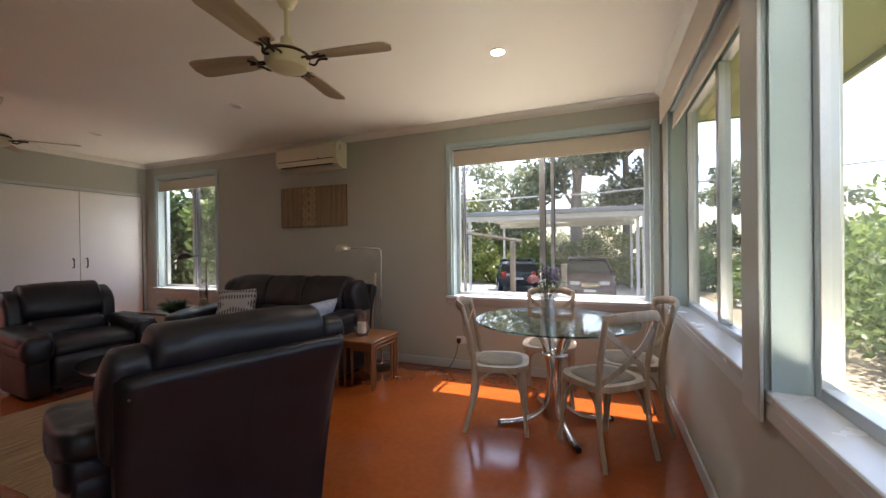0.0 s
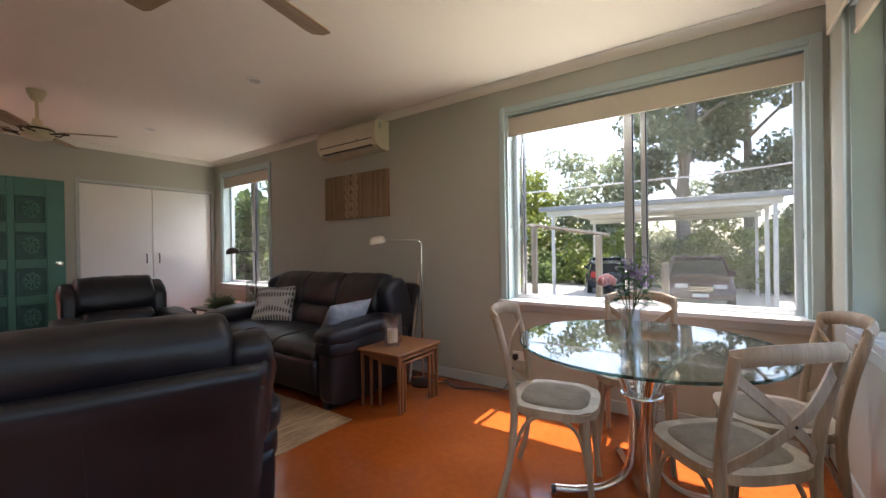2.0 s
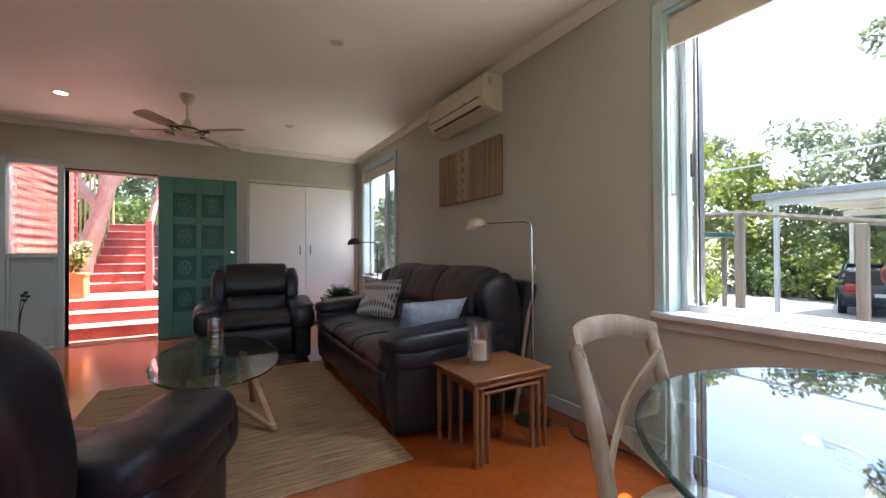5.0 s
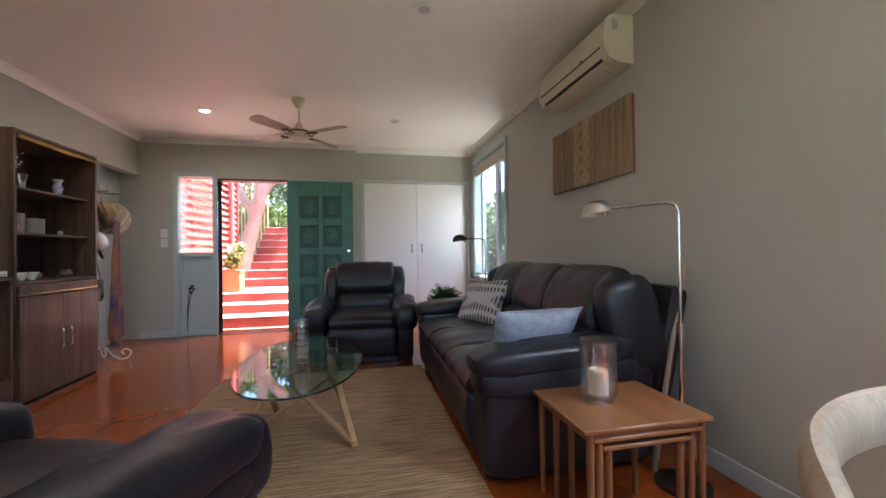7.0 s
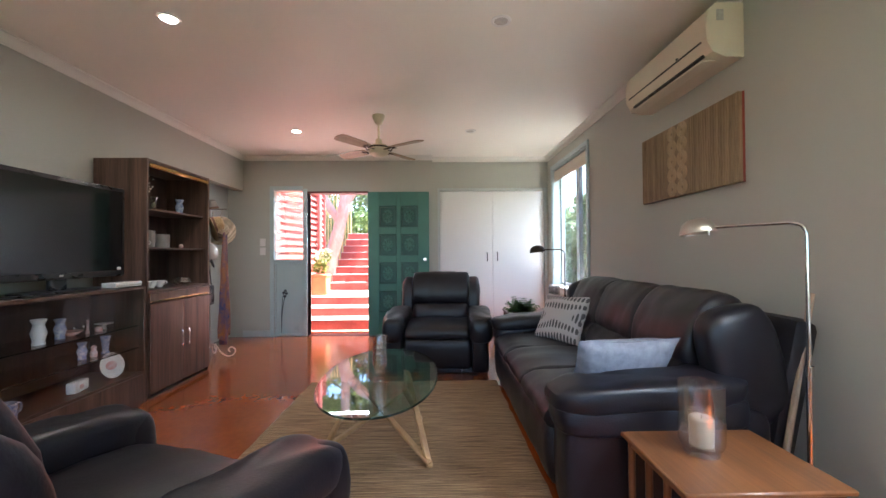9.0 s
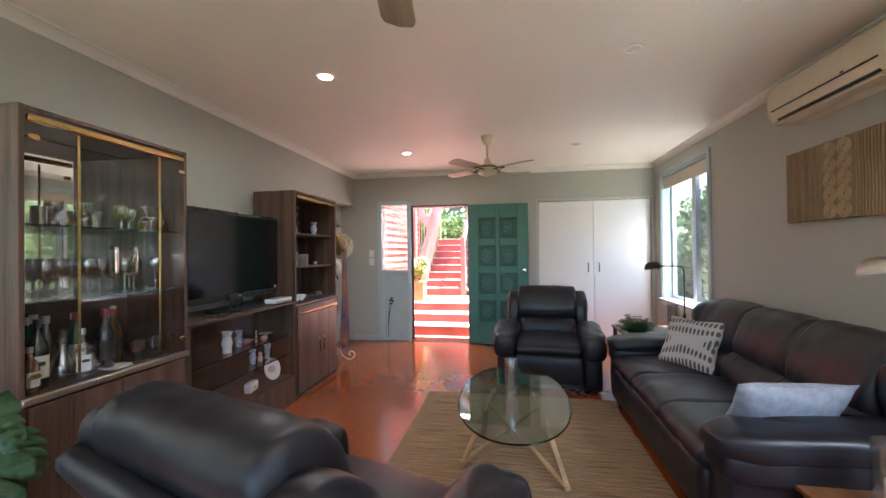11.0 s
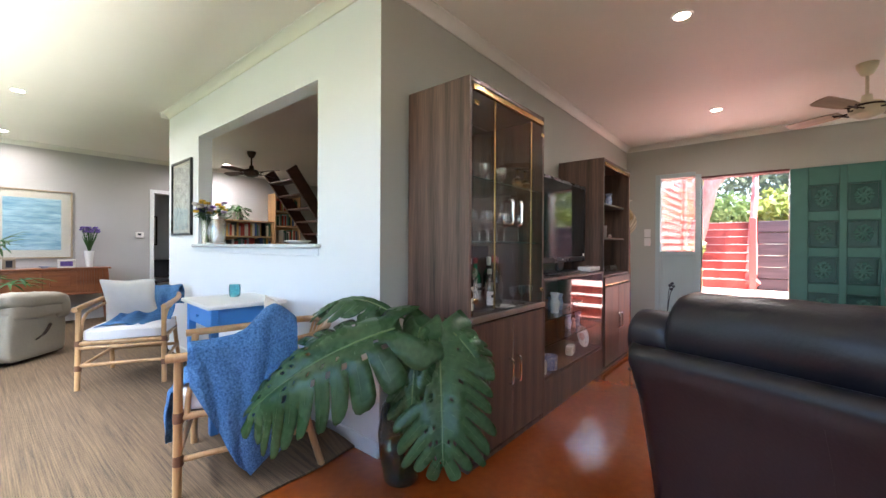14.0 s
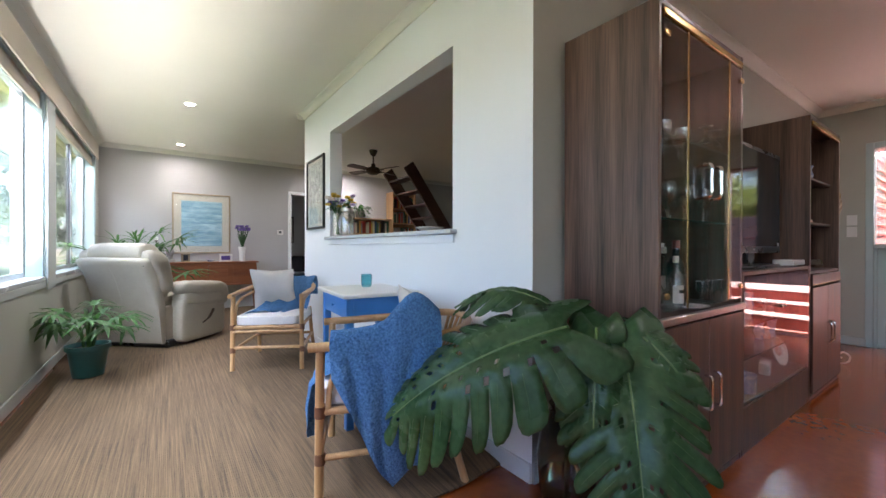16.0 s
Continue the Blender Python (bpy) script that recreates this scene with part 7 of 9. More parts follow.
for x in (-0.185, 0.185):
    for y in (-0.235, 0.235):
        part("leg", bx(x - 0.022, x + 0.022, y - 0.022, y + 0.022, 0.0, 0.744, 0.003), BLUE_PAINT, bt)
AQUA = glass("aqua_glass", (0.35, 0.72, 0.78), 0.25)
solid("tealight_holder", lathe(bmesh.new(), [(0, 0), (0.028, 0), (0.034, 0.012), (0.037, 0.05), (0.034, 0.085), (0.031, 0.085), (0.033, 0.05), (0.03, 0.014), (0, 0.012)], 24), AQUA, "aqua blue glass tealight holder on the side table", "candle holder", pose(-1.47, -1.84, 0.780))

recliner(pose(-0.28, -4.72, 0.012, 0, 0, 136) @ Matrix.Diagonal((0.94, 1.05, 1.06, 1)), "cream leather recliner with padded arms", CREAM_LEATHER, "cream recliner")
lv = solid("recliner_lever", tube(bmesh.new(), arc([(0, 0, 0), (0.03, 0.06, 0.05), (0.02, 0.14, 0.13)], 4), [0.008] * 4 + [0.014] * 5, 8), BRONZE, "dark wooden recliner lever beside the chair", "lever", pose(-0.28, -4.72, 0.012, 0, 0, 136) @ pose(0.487, 0.1, 0.20))

POT_GREEN = material("dark_green_pot", (0.018, 0.075, 0.070), 0.4, 0, 0.15, 8, 0.1)
SOIL = material("soil", (0.03, 0.02, 0.014), 0.95, 0, 0.3, 30, 0.5)
PALM = leafy("palm_leaf", (0.030, 0.095, 0.020), (0.085, 0.19, 0.045), 0.4)


def palm(m, label, pot, potmat, stems, height, leaf=0.24, seedv=1):
    r_, h_ = pot
    q = random.Random(seedv)
    p = thing("potted_palm", label, "plant", m)
    part("pot", lathe(bmesh.new(), [(0, 0), (r_ * 0.72, 0), (r_ * 0.96, h_ * 0.86), (r_ * 1.06, h_ * 0.86), (r_ * 1.06, h_), (r_ * 0.96, h_), (r_ * 0.90, h_ * 0.86), (0, h_ * 0.85)], 32), potmat, p)
    part("soil", lathe(bmesh.new(), [(0, h_ * 0.875), (r_ * 0.9, h_ * 0.865), (0, h_ * 0.86)], 20), SOIL, p)
    for k in range(stems):
        a = 2.4 * k + q.uniform(-0.3, 0.3)
        e = q.uniform(0.35, 1.35)
        L = height * q.uniform(0.55, 1.0)
        d = Vector((math.cos(a) * math.cos(e), math.sin(a) * math.cos(e), math.sin(e)))
        base_p = Vector((0.03 * math.cos(a), 0.03 * math.sin(a), h_ * 0.86))
        tip = base_p + d * L
        st = part("stem", tube(bmesh.new(), arc([base_p, base_p + Vector((0, 0, L * 0.4)) + d * L * 0.2, tip], 4), [0.006] * 8 + [0.003], 6), PALM, p)
        bm = bmesh.new()
        out = Vector((d.x, d.y, d.z * 0.5)).normalized()
        side = out.cross(Vector((0, 0, 1))).normalized()
        nb = q.randint(7, 9)
        for j in range(nb):
            b = (j / (nb - 1) - 0.5) * 3.5
            dd = out * math.cos(b) + side * math.sin(b) + Vector((0, 0, 0.12))
            leaf_blade(bm, tip, dd, leaf * q.uniform(0.8, 1.05) * (0.75 + 0.25 * math.cos(b)), 0.0155, 0.10 + 0.05 * q.random(), 5)
        part("frond", bm, PALM, st, "", 80)


palm(pose(0.14, -3.62, 0.012), "potted lady palm in a dark green pot", (0.135, 0.25), POT_GREEN, 15, 0.42, 0.23, 3)
palm(pose(0.05, -6.10, 0.010), "tall bushy palm in a pot by the window", (0.17, 0.36), POT_GREEN, 34, 1.02, 0.36, 8)

con = thing("console_table", "red cherry wood console table with two drawers", "console table", pose(-0.85, -6.78, 0.010))
part("tabletop", bx(-0.80, 0.80, -0.19, 0.19, 0.775, 0.80, 0.005), CHERRY, con)
part("body", bx(-0.72, 0.45, -0.17, 0.165, 0.44, 0.775), CHERRY, con)
part("bottom_board", bx(-0.74, -0.72 + 0.0, -0.17, 0.17, 0.42, 0.775), CHERRY, con)
part("bottom_rail", bx(-0.74, 0.74, -0.175, 0.178, 0.415, 0.44, 0.003), CHERRY, con)
for a, b in ((-0.42, -0.07), (-0.05, 0.30)):
    d = part("drawer", bx(a, b, 0.166, 0.182, 0.465, 0.755, 0.004), CHERRY, con)
    part("raised_panel", bx(a + 0.07, b - 0.07, 0.182, 0.192, 0.535, 0.685, 0.008), CHERRY, d)
for k in range(9):
    part("spindle", bx(-0.71 + 0.03 * k, -0.70 + 0.03 * k, 0.166, 0.178, 0.44, 0.775), CHERRY, con)
for s in (-1, 1):
    for y in (-0.15, 0.15):
        bm = bmesh.new()
        mm = Matrix.Translation((0.77 * s, y, 0.39)) @ pose(0, 0, 0, 0, -5 * s, 0)
        box(bm, -0.028, 0.028, -0.022, 0.022, -0.385, 0.385, 0.003, mm)
        part("leg", bm, CHERRY, con)
CX, CY, CZ = -0.85, -6.78, 0.81
VIOLET = material("violet_petal", (0.10, 0.055, 0.28), 0.7, 0, 0.2, 30, 0.05, color2=(0.20, 0.13, 0.42))
iv = thing("flower_vase", "tall white vase of violet irises on the console", "vase", pose(-1.42, -6.74, CZ))
part("body", lathe(bmesh.new(), [(0, 0), (0.042, 0), (0.048, 0.10), (0.062, 0.24), (0.056, 0.24), (0.045, 0.10), (0, 0.02)], 24), PORCELAIN, iv)
for k in range(16):
    a = 2.4 * k
    r = 0.02 + 0.10 * ((k % 5) / 5)
    tip = (r * math.cos(a), r * math.sin(a), 0.52 + 0.03 * (k % 3))
    st = part("stem", tube(bmesh.new(), arc([(0, 0, 0.16), (r * 0.4 * math.cos(a), r * 0.4 * math.sin(a), 0.34), tip], 4), 0.004, 5), LEAF, iv)
    bm = bmesh.new()
    for j in range(6):
        puff(bm, (tip[0] + 0.018 * math.cos(j), tip[1] + 0.018 * math.sin(j), tip[2] + 0.008 * (j % 2)), (0.016, 0.016, 0.014), 1.0, (0, 0, 0), 6, 4)
    part("bloom", bm, VIOLET, st, "violet iris bloom")
    bm = bmesh.new()
    leaf_blade(bm, (0, 0, 0.22), (math.cos(a + 1) * 0.35, math.sin(a + 1) * 0.35, 1), 0.27, 0.010, 0.02, 4)
    part("blade_leaf", bm, LEAF, st)


def picture(name, m, w, h, label, art, frame_mat, mount=0.09, d=0.025):
    """Hangs in the local xz plane and faces +y."""
    p = thing(name, label, "picture", m)
    t = 0.022
    for a in ((-w / 2, w / 2, h / 2 - t, h / 2), (-w / 2, w / 2, -h / 2, -h / 2 + t), (-w / 2, -w / 2 + t, -h / 2 + t, h / 2 - t), (w / 2 - t, w / 2, -h / 2 + t, h / 2 - t)):
        part("frame", bx(a[0], a[1], 0.0, d, a[2], a[3], 0.003), frame_mat, p)
    part("mount", bx(-w / 2 + t, w / 2 - t, 0.002, 0.008, -h / 2 + t, h / 2 - t), CREAM_CLOTH, p, "cream card mount")
    part("print", bx(-w / 2 + t + mount, w / 2 - t - mount, 0.0082, 0.010, -h / 2 + t + mount, h / 2 - t - mount), art, p, "printed image")
    pg = part("glazing", bx(-w / 2 + t, w / 2 - t, 0.014, 0.0165, -h / 2 + t, h / 2 - t), PANE, p, "picture glass")
    pg.visible_shadow = False
    return p


SEA = material("blue_sea_print", (0.14, 0.36, 0.60), 0.7, 0, 0.3, 4, 0.0, 18, (0.6, 1, 4), color2=(0.48, 0.66, 0.74))
SKETCH = material("grey_sketch_print", (0.30, 0.30, 0.28), 0.7, 0, 0.3, 16, 0.0, 60, color2=(0.60, 0.60, 0.56))
GILT = material("pale_gilt_frame", (0.36, 0.29, 0.20), 0.4, 0.3, 0.1, 12, 0.05)
picture("picture_frame", pose(-0.86, YF, 1.43), 0.82, 0.98, "large blue seascape print in a pale gilt frame", SEA, GILT, 0.10)
picture("picture_frame", pose(XP, -3.62, 1.62, 0, 0, -90), 0.58, 0.76, "grey botanical sketch in a thin black frame", SKETCH, BLACK, 0.03)
picture("picture_frame", pose(-2.62, -9.0, 1.45), 0.42, 0.62, "small framed print in the room beyond", SKETCH, BLACK, 0.08)
for x, w, h, art, lab in ((-1.17, 0.19, 0.12, VIOLET, "white photo frame with a violet picture on the console"), (-0.62, 0.12, 0.14, GILT, "small brass photo frame on the console")):
    f = thing("photo_frame", lab, "picture frame", pose(x, -6.70, CZ, -10, 0, 0))
    part("frame", bx(-w / 2, w / 2, -0.008, 0.008, 0, h, 0.004), PORCELAIN if w > 0.15 else GILT, f)
    part("print", bx(-w / 2 + 0.03, w / 2 - 0.03, 0.0082, 0.010, 0.025, h - 0.025), art if w > 0.15 else DARK_PAINT, f)
solid("dish", lathe(bmesh.new(), [(0, 0), (0.03, 0), (0.06, 0.03), (0.058, 0.032), (0, 0.01)], 20), BLUE_CHINA, "small blue and white dish on the console", "dish", pose(-0.95, -6.68, CZ))
bm = bmesh.new()
puff(bm, (0, 0, 0.17), (0.055, 0.065, 0.075), 0.9, (0, 0, 0), 16, 10)
puff(bm, (0, -0.01, 0.255), (0.03, 0.03, 0.03), 1.0, (0, 0, 0), 12, 8)
puff(bm, (0, -0.01, 0.085), (0.04, 0.045, 0.06), 0.8, (0, 0, 0), 12, 8)
puff(bm, (0, 0, 0.025), (0.08, 0.06, 0.035), 0.5, (0, 0, 0), 16, 8)
solid("statue", bm, GREY_CLAY, "dark stone carved head ornament on the console", "ornament", pose(-0.42, -6.72, CZ - 0.012))
wc = thing("candlestick", "slim candlestick with a white candle", "candlestick", pose(-0.25, -6.76, CZ))
part("stem", lathe(bmesh.new(), [(0, 0), (0.04, 0), (0.03, 0.012), (0.006, 0.02), (0.006, 0.32), (0.03, 0.33), (0.03, 0.335), (0, 0.335)], 18), BRONZE, wc)
part("candle", lathe(bmesh.new(), [(0, 0.335), (0.028, 0.335), (0.028, 0.39), (0, 0.392)], 18), PORCELAIN, wc)
th = thing("thermostat", "small white wall control panel", "control panel", pose(-2.08, YF, 1.31))
part("case", bx(-0.055, 0.055, 0, 0.02, -0.045, 0.045, 0.005), WHITE, th)
part("display", bx(-0.02, 0.025, 0.0202, 0.022, -0.01, 0.025), DARK_PAINT, th)
bp = thing("pot_plant", "wiry branching plant in a cobalt blue pot", "plant", pose(-1.80, -6.45, 0.010))
COBALT = material("cobalt_glaze", (0.015, 0.035, 0.20), 0.15, 0, 0.1, 8, 0.02)
part("pot", lathe(bmesh.new(), [(0, 0), (0.08, 0), (0.12, 0.10), (0.13, 0.20), (0.115, 0.20), (0.10, 0.10), (0, 0.17)], 28), COBALT, bp)
bm = bmesh.new()
for k in range(9):
    a = 2.4 * k
    tube(bm, arc([(0, 0, 0.16), (0.05 * math.cos(a), 0.05 * math.sin(a), 0.30), (0.16 * math.cos(a + 0.6), 0.16 * math.sin(a + 0.6), 0.38 + 0.03 * (k % 4)), (0.22 * math.cos(a + 1.2), 0.22 * math.sin(a + 1.2), 0.36 + 0.04 * (k % 3))], 4), 0.004, 5)
part("branches", bm, BINDING, bp)

# ---- pass-through and the room behind it ----
YELLOW = material("yellow_petal", (0.60, 0.38, 0.03), 0.7, 0, 0.2, 30, 0.05)
pv = thing("flower_vase", "glass jar of mixed wild flowers on the pass-through sill", "vase", pose(-1.72, -3.06, 1.148))
part("glass", lathe(bmesh.new(), [(0, 0), (0.045, 0), (0.047, 0.20), (0.052, 0.22), (0.049, 0.22), (0.043, 0.01), (0, 0.01)], 24), CLEAR, pv)
for k in range(22):
    a = 2.4 * k
    r = 0.05 + 0.13 * ((k * 7) % 11) / 11
    tip = (r * math.cos(a), r * math.sin(a), 0.30 + 0.11 * ((k * 3) % 7) / 7)
    st = part("stem", tube(bmesh.new(), arc([(-0.02 * math.cos(a), -0.02 * math.sin(a), 0.02), (0.02 * math.cos(a), 0.02 * math.sin(a), 0.20), tip], 4), 0.0025, 5), LEAF, pv)
    bm = bmesh.new()
    for j in range(6):
        puff(bm, (tip[0] + 0.016 * math.cos(1.05 * j), tip[1] + 0.016 * math.sin(1.05 * j), tip[2] + 0.006 * (j % 2)), (0.013, 0.013, 0.011), 1.0, (0, 0, 0), 6, 4)
    part("bloom", bm, (VIOLET, YELLOW, YELLOW, CREAM_CLOTH, LILAC)[k % 5], st)
    bm = bmesh.new()
    for j in range(3):
        leaf_blade(bm, Vector(tip) * 0.85, (math.cos(a + 2 * j), math.sin(a + 2 * j), 0.3), 0.06, 0.011, 0.03, 3)
    part("leaves", bm, LEAF, st)
jar = thing("glass_jar", "clear glass storage jar with a steel lid", "jar", pose(-1.74, -2.86, 1.148))
part("body", lathe(bmesh.new(), [(0, 0), (0.06, 0), (0.065, 0.01), (0.065, 0.20), (0.05, 0.23), (0.046, 0.23), (0.061, 0.20), (0.061, 0.012), (0, 0.01)], 24), CLEAR, jar)
part("lid", lathe(bmesh.new(), [(0, 0.23), (0.054, 0.23), (0.054, 0.255), (0, 0.26)], 24), STEEL, jar)
solid("spoon_rest", lathe(bmesh.new(), [(0, 0), (0.05, 0), (0.09, 0.02), (0.086, 0.024), (0, 0.008)], 20), PORCELAIN, "white china dish on the pass-through sill", "dish", pose(-1.72, -1.45, 1.148))
ceiling_fan("ceiling_fan", pose(-3.05, -5.10, H), "dark bronze ceiling fan with cane-panelled blades", 20, BRONZE, WALNUT_IN, BRONZE, 0.46, 0.33)
downlight(-3.2, -6.4, True)
downlight_beam(-3.2, -6.4, 4)


def bookcase(m, w, h, d, shelves, label, seedv):
    q = random.Random(seedv)
    b = thing("bookcase", label, "bookcase", m)
    for x in (-w / 2, w / 2 - 0.02):
        part("side_panel", bx(x, x + 0.02, 0, d, 0, h), OAK, b)
    part("top_panel", bx(-w / 2 + 0.02, w / 2 - 0.02, 0, d, h - 0.02, h), OAK, b)
    part("back_panel", bx(-w / 2 + 0.02, w / 2 - 0.02, 0, 0.01, 0, h - 0.02), OAK, b)
    for z in shelves:
        part("shelf", bx(-w / 2 + 0.02, w / 2 - 0.02, 0.01, d - 0.005, z - 0.02, z), OAK, b)
        x = -w / 2 + 0.03
        while x < w / 2 - 0.08 and z + 0.28 < h:
            t, hh = q.uniform(0.018, 0.045), q.uniform(0.19, 0.27)
            solid("book", bx(0, t, 0, d * 0.62, 0, hh, 0.002), q.choice(BOOKS), "book standing in a row on the shelf", "book", m @ pose(x, 0.04, z), "books on the bookcase")
            x += t + (0.002 if q.random() < 0.9 else 0.08)
    return b


BOOKS = [material("book_cover_" + n, c, 0.6, 0, 0.1, 12, 0.03) for n, c in (("red", (0.30, 0.03, 0.02)), ("blue", (0.04, 0.07, 0.18)), ("cream", (0.50, 0.45, 0.36)), ("black", (0.02, 0.02, 0.02)), ("green", (0.04, 0.11, 0.07)), ("ochre", (0.42, 0.24, 0.05)), ("grey", (0.22, 0.22, 0.22)))]
bookcase(pose(-3.72, YF + 0.015, 0.010), 1.0, 1.62, 0.28, (0.30, 0.66, 1.02, 1.32), "oak bookcase filled with books", 5)
bookcase(pose(-4.52, YF + 0.015, 0.010), 0.56, 2.20, 0.30, (0.40, 0.80, 1.20, 1.55, 1.86), "tall oak bookcase with books", 9)
trail = thing("pot_plant", "trailing green plant on top of the bookcase", "plant", pose(-3.55, -6.80, 1.63))
part("pot", lathe(bmesh.new(), [(0, 0), (0.07, 0), (0.09, 0.14), (0.08, 0.14), (0, 0.12)], 20), GREY_CLAY, trail)
bm = bmesh.new()
q = random.Random(11)
for k in range(160):
    a = q.uniform(0, 6.283)
    r = q.uniform(0.02, 0.22)
    leaf_blade(bm, (r * math.cos(a), r * math.sin(a), 0.14 + q.uniform(-0.05 - 0.5 * r, 0.16 - 0.3 * r)), (math.cos(a), math.sin(a), 0.2), 0.09, 0.013, 0.06, 3)
part("foliage", bm, FERN, trail, "", 80)
DARK_WOOD = grain("dark_stained_stair", (0.040, 0.014, 0.009), (0.075, 0.028, 0.017), 0.4, 0, 9, 0.05)
stair = thing("loft_stair", "steep dark-stained timber loft stair", "stairs")
for y in (-6.22, -5.42):
    bm = bmesh.new()
    p, e = Vector((-5.72, y, 0.0)), Vector((-3.84, y, 2.56))
    mm = Matrix.Translation((p + e) / 2) @ (e - p).to_track_quat("Z", "Y").to_matrix().to_4x4()
    box(bm, -0.02, 0.02, -0.11, 0.11, -(e - p).length / 2 + 0.06, (e - p).length / 2 - 0.06, 0.004, mm)
    part("stringer", bm, DARK_WOOD, stair)
for k in range(1, 11):
    t = k / 11
    x, z = -5.72 + 1.88 * t, 2.56 * t
    part("tread", bx(x - 0.11, x + 0.11, -6.20, -5.44, z - 0.03, z, 0.003), DARK_WOOD, stair)
bin_ = thing("side_chair", "dark chair in the room beyond the doorway", "chair", pose(-2.75, -8.2, 0))
part("seat", bx(-0.2, 0.2, -0.2, 0.2, 0.42, 0.46, 0.01), DARK_CLOTH, bin_)
part("backrest", bx(-0.2, 0.2, -0.2, -0.17, 0.5, 0.85, 0.01), DARK_CLOTH, bin_)
for x in (-0.18, 0.18):
    for y in (-0.18, 0.18):
        part("leg", bx(x - 0.015, x + 0.015, y - 0.015, y + 0.015, 0, 0.42), DARK_WOOD, bin_)

# ---- monstera ----
MONSTERA = leafy("monstera_leaf", (0.042, 0.112, 0.038), (0.088, 0.180, 0.074), 0.27, 5)
VEIN = material("leaf_vein", (0.085, 0.175, 0.055), 0.35, 0, 0.1, 10, 0.05)
RIB = material("leaf_rib", (0.13, 0.22, 0.07), 0.4, 0, 0.1, 10, 0.05)
SMOKE = glass("smoky_glass", (0.55, 0.58, 0.56), 0.02)


def monstera_leaf(parent, base_p, tip_p, up, width, bow, seedv, fold=0.30, fingers=10):
    """One split leaf from its stalk at base_p to tip_p: a heart-shaped blade cut into broad blunt fingers, with holes by the rib."""
    q = random.Random(seedv)
    base_p, tip_p = Vector(base_p), Vector(tip_p)
    length = (tip_p - base_p).length
    d = (tip_p - base_p).normalized()
    side = d.cross(Vector(up)).normalized()
    nrm = side.cross(d).normalized()
    bm = bmesh.new()

    def place(u, t, lift=0.0):
        """u: signed share of the half width; t along the rib."""
        w = width * float(np.interp(t, (0, 0.08, 0.2, 0.38, 0.55, 0.72, 0.86, 0.95, 1.0), (0.55, 0.78, 0.96, 1.0, 0.93, 0.74, 0.48, 0.24, 0.10)))
        au = abs(u)
        sweep = au ** 1.3 * float(np.interp(t, (0, 0.12, 0.3, 0.7, 1.0), (-0.22, -0.02, 0.19, 0.27, 0.10)))
        y = (t + sweep) * length
        rise = bow * length * (1 - (2 * min(1.15, max(-0.2, t + sweep)) - 1) ** 2)
        z = rise - fold * w * au ** 1.8 + 0.10 * w * math.sin(math.pi * min(1, au * 1.6)) + lift
        return base_p + d * y + side * (u * w) + nrm * z

    for s in (-1, 1):
        for k in range(fingers):
            t0, t1 = k / fingers, (k + 1) / fingers
            gap = 0.05 + 0.08 * q.random() if 0 < k else 0.0
            gap_n = 0.05 + 0.08 * q.random()
            cut = 0.40 + 0.20 * q.random()
            reach = 1.0 + 0.07 * q.uniform(-1, 1)
            droop = 0.02 * q.uniform(-1, 1)
            cols = [0.0, 0.09, 0.16, 0.23, 0.33, 0.42, cut + 0.05, 0.76, 0.88, 0.96, 1.0]
            grid_ = []
            for c in sorted(cols):
                g_ = max(0.0, c - cut) / (1 - cut)
                a0, a1 = t0 + gap * g_ ** 0.7 * (t1 - t0), t1 - gap_n * g_ ** 0.7 * (t1 - t0)
                tipk = 1.0 if c < 0.86 else (0.93 if c < 0.9 else (0.72 if c < 0.98 else 0.34))
                m_ = a0 + (a1 - a0) * 0.55
                a0, a1 = m_ + (a0 - m_) * tipk, m_ + (a1 - m_) * tipk
                grid_.append([bm.verts.new(place(s * c * (reach if c > 0.5 else 1), a0 + (a1 - a0) * j / 4, 0.004 * math.sin(math.pi * j / 4) * min(1, c * 3) + droop * g_)) for j in range(5)])
            for i in range(len(cols) - 1):
                for j in range(4):
                    if k > 0 and ((i == 2 and j in (1, 2) and q.random() < 0.40) or (i == 4 and j == 0 and q.random() < 0.45)):
                        continue
                    f = (grid_[i][j], grid_[i + 1][j], grid_[i + 1][j + 1], grid_[i][j + 1])
                    bm.faces.new(f if s > 0 else f[::-1])
    bmesh.ops.remove_doubles(bm, verts=bm.verts, dist=0.0006)
    lf = part("leaf", bm, MONSTERA, parent, "large split green leaf", 80)
    so = lf.modifiers.new("thickness", "SOLIDIFY")
    so.thickness = 0.0022
    part("midrib", tube(bmesh.new(), [place(0, t / 12, 0.002) for t in range(13)], [0.0050 - 0.0003 * t for t in range(13)], 6), RIB, lf, "pale leaf rib")
    bm = bmesh.new()
    for s in (-1, 1):
        for k in range(1, fingers):
            t = (k + 0.55) / fingers
            tube(bm, [place(s * c, t, 0.0042 * min(1, c * 3) + 0.0006) for c in (0.0, 0.25, 0.5, 0.75, 0.9)], [0.0018, 0.0015, 0.0012, 0.0009, 0.0005], 4)
    part("venation", bm, VEIN, lf, "slightly paler side veins")
    return lf


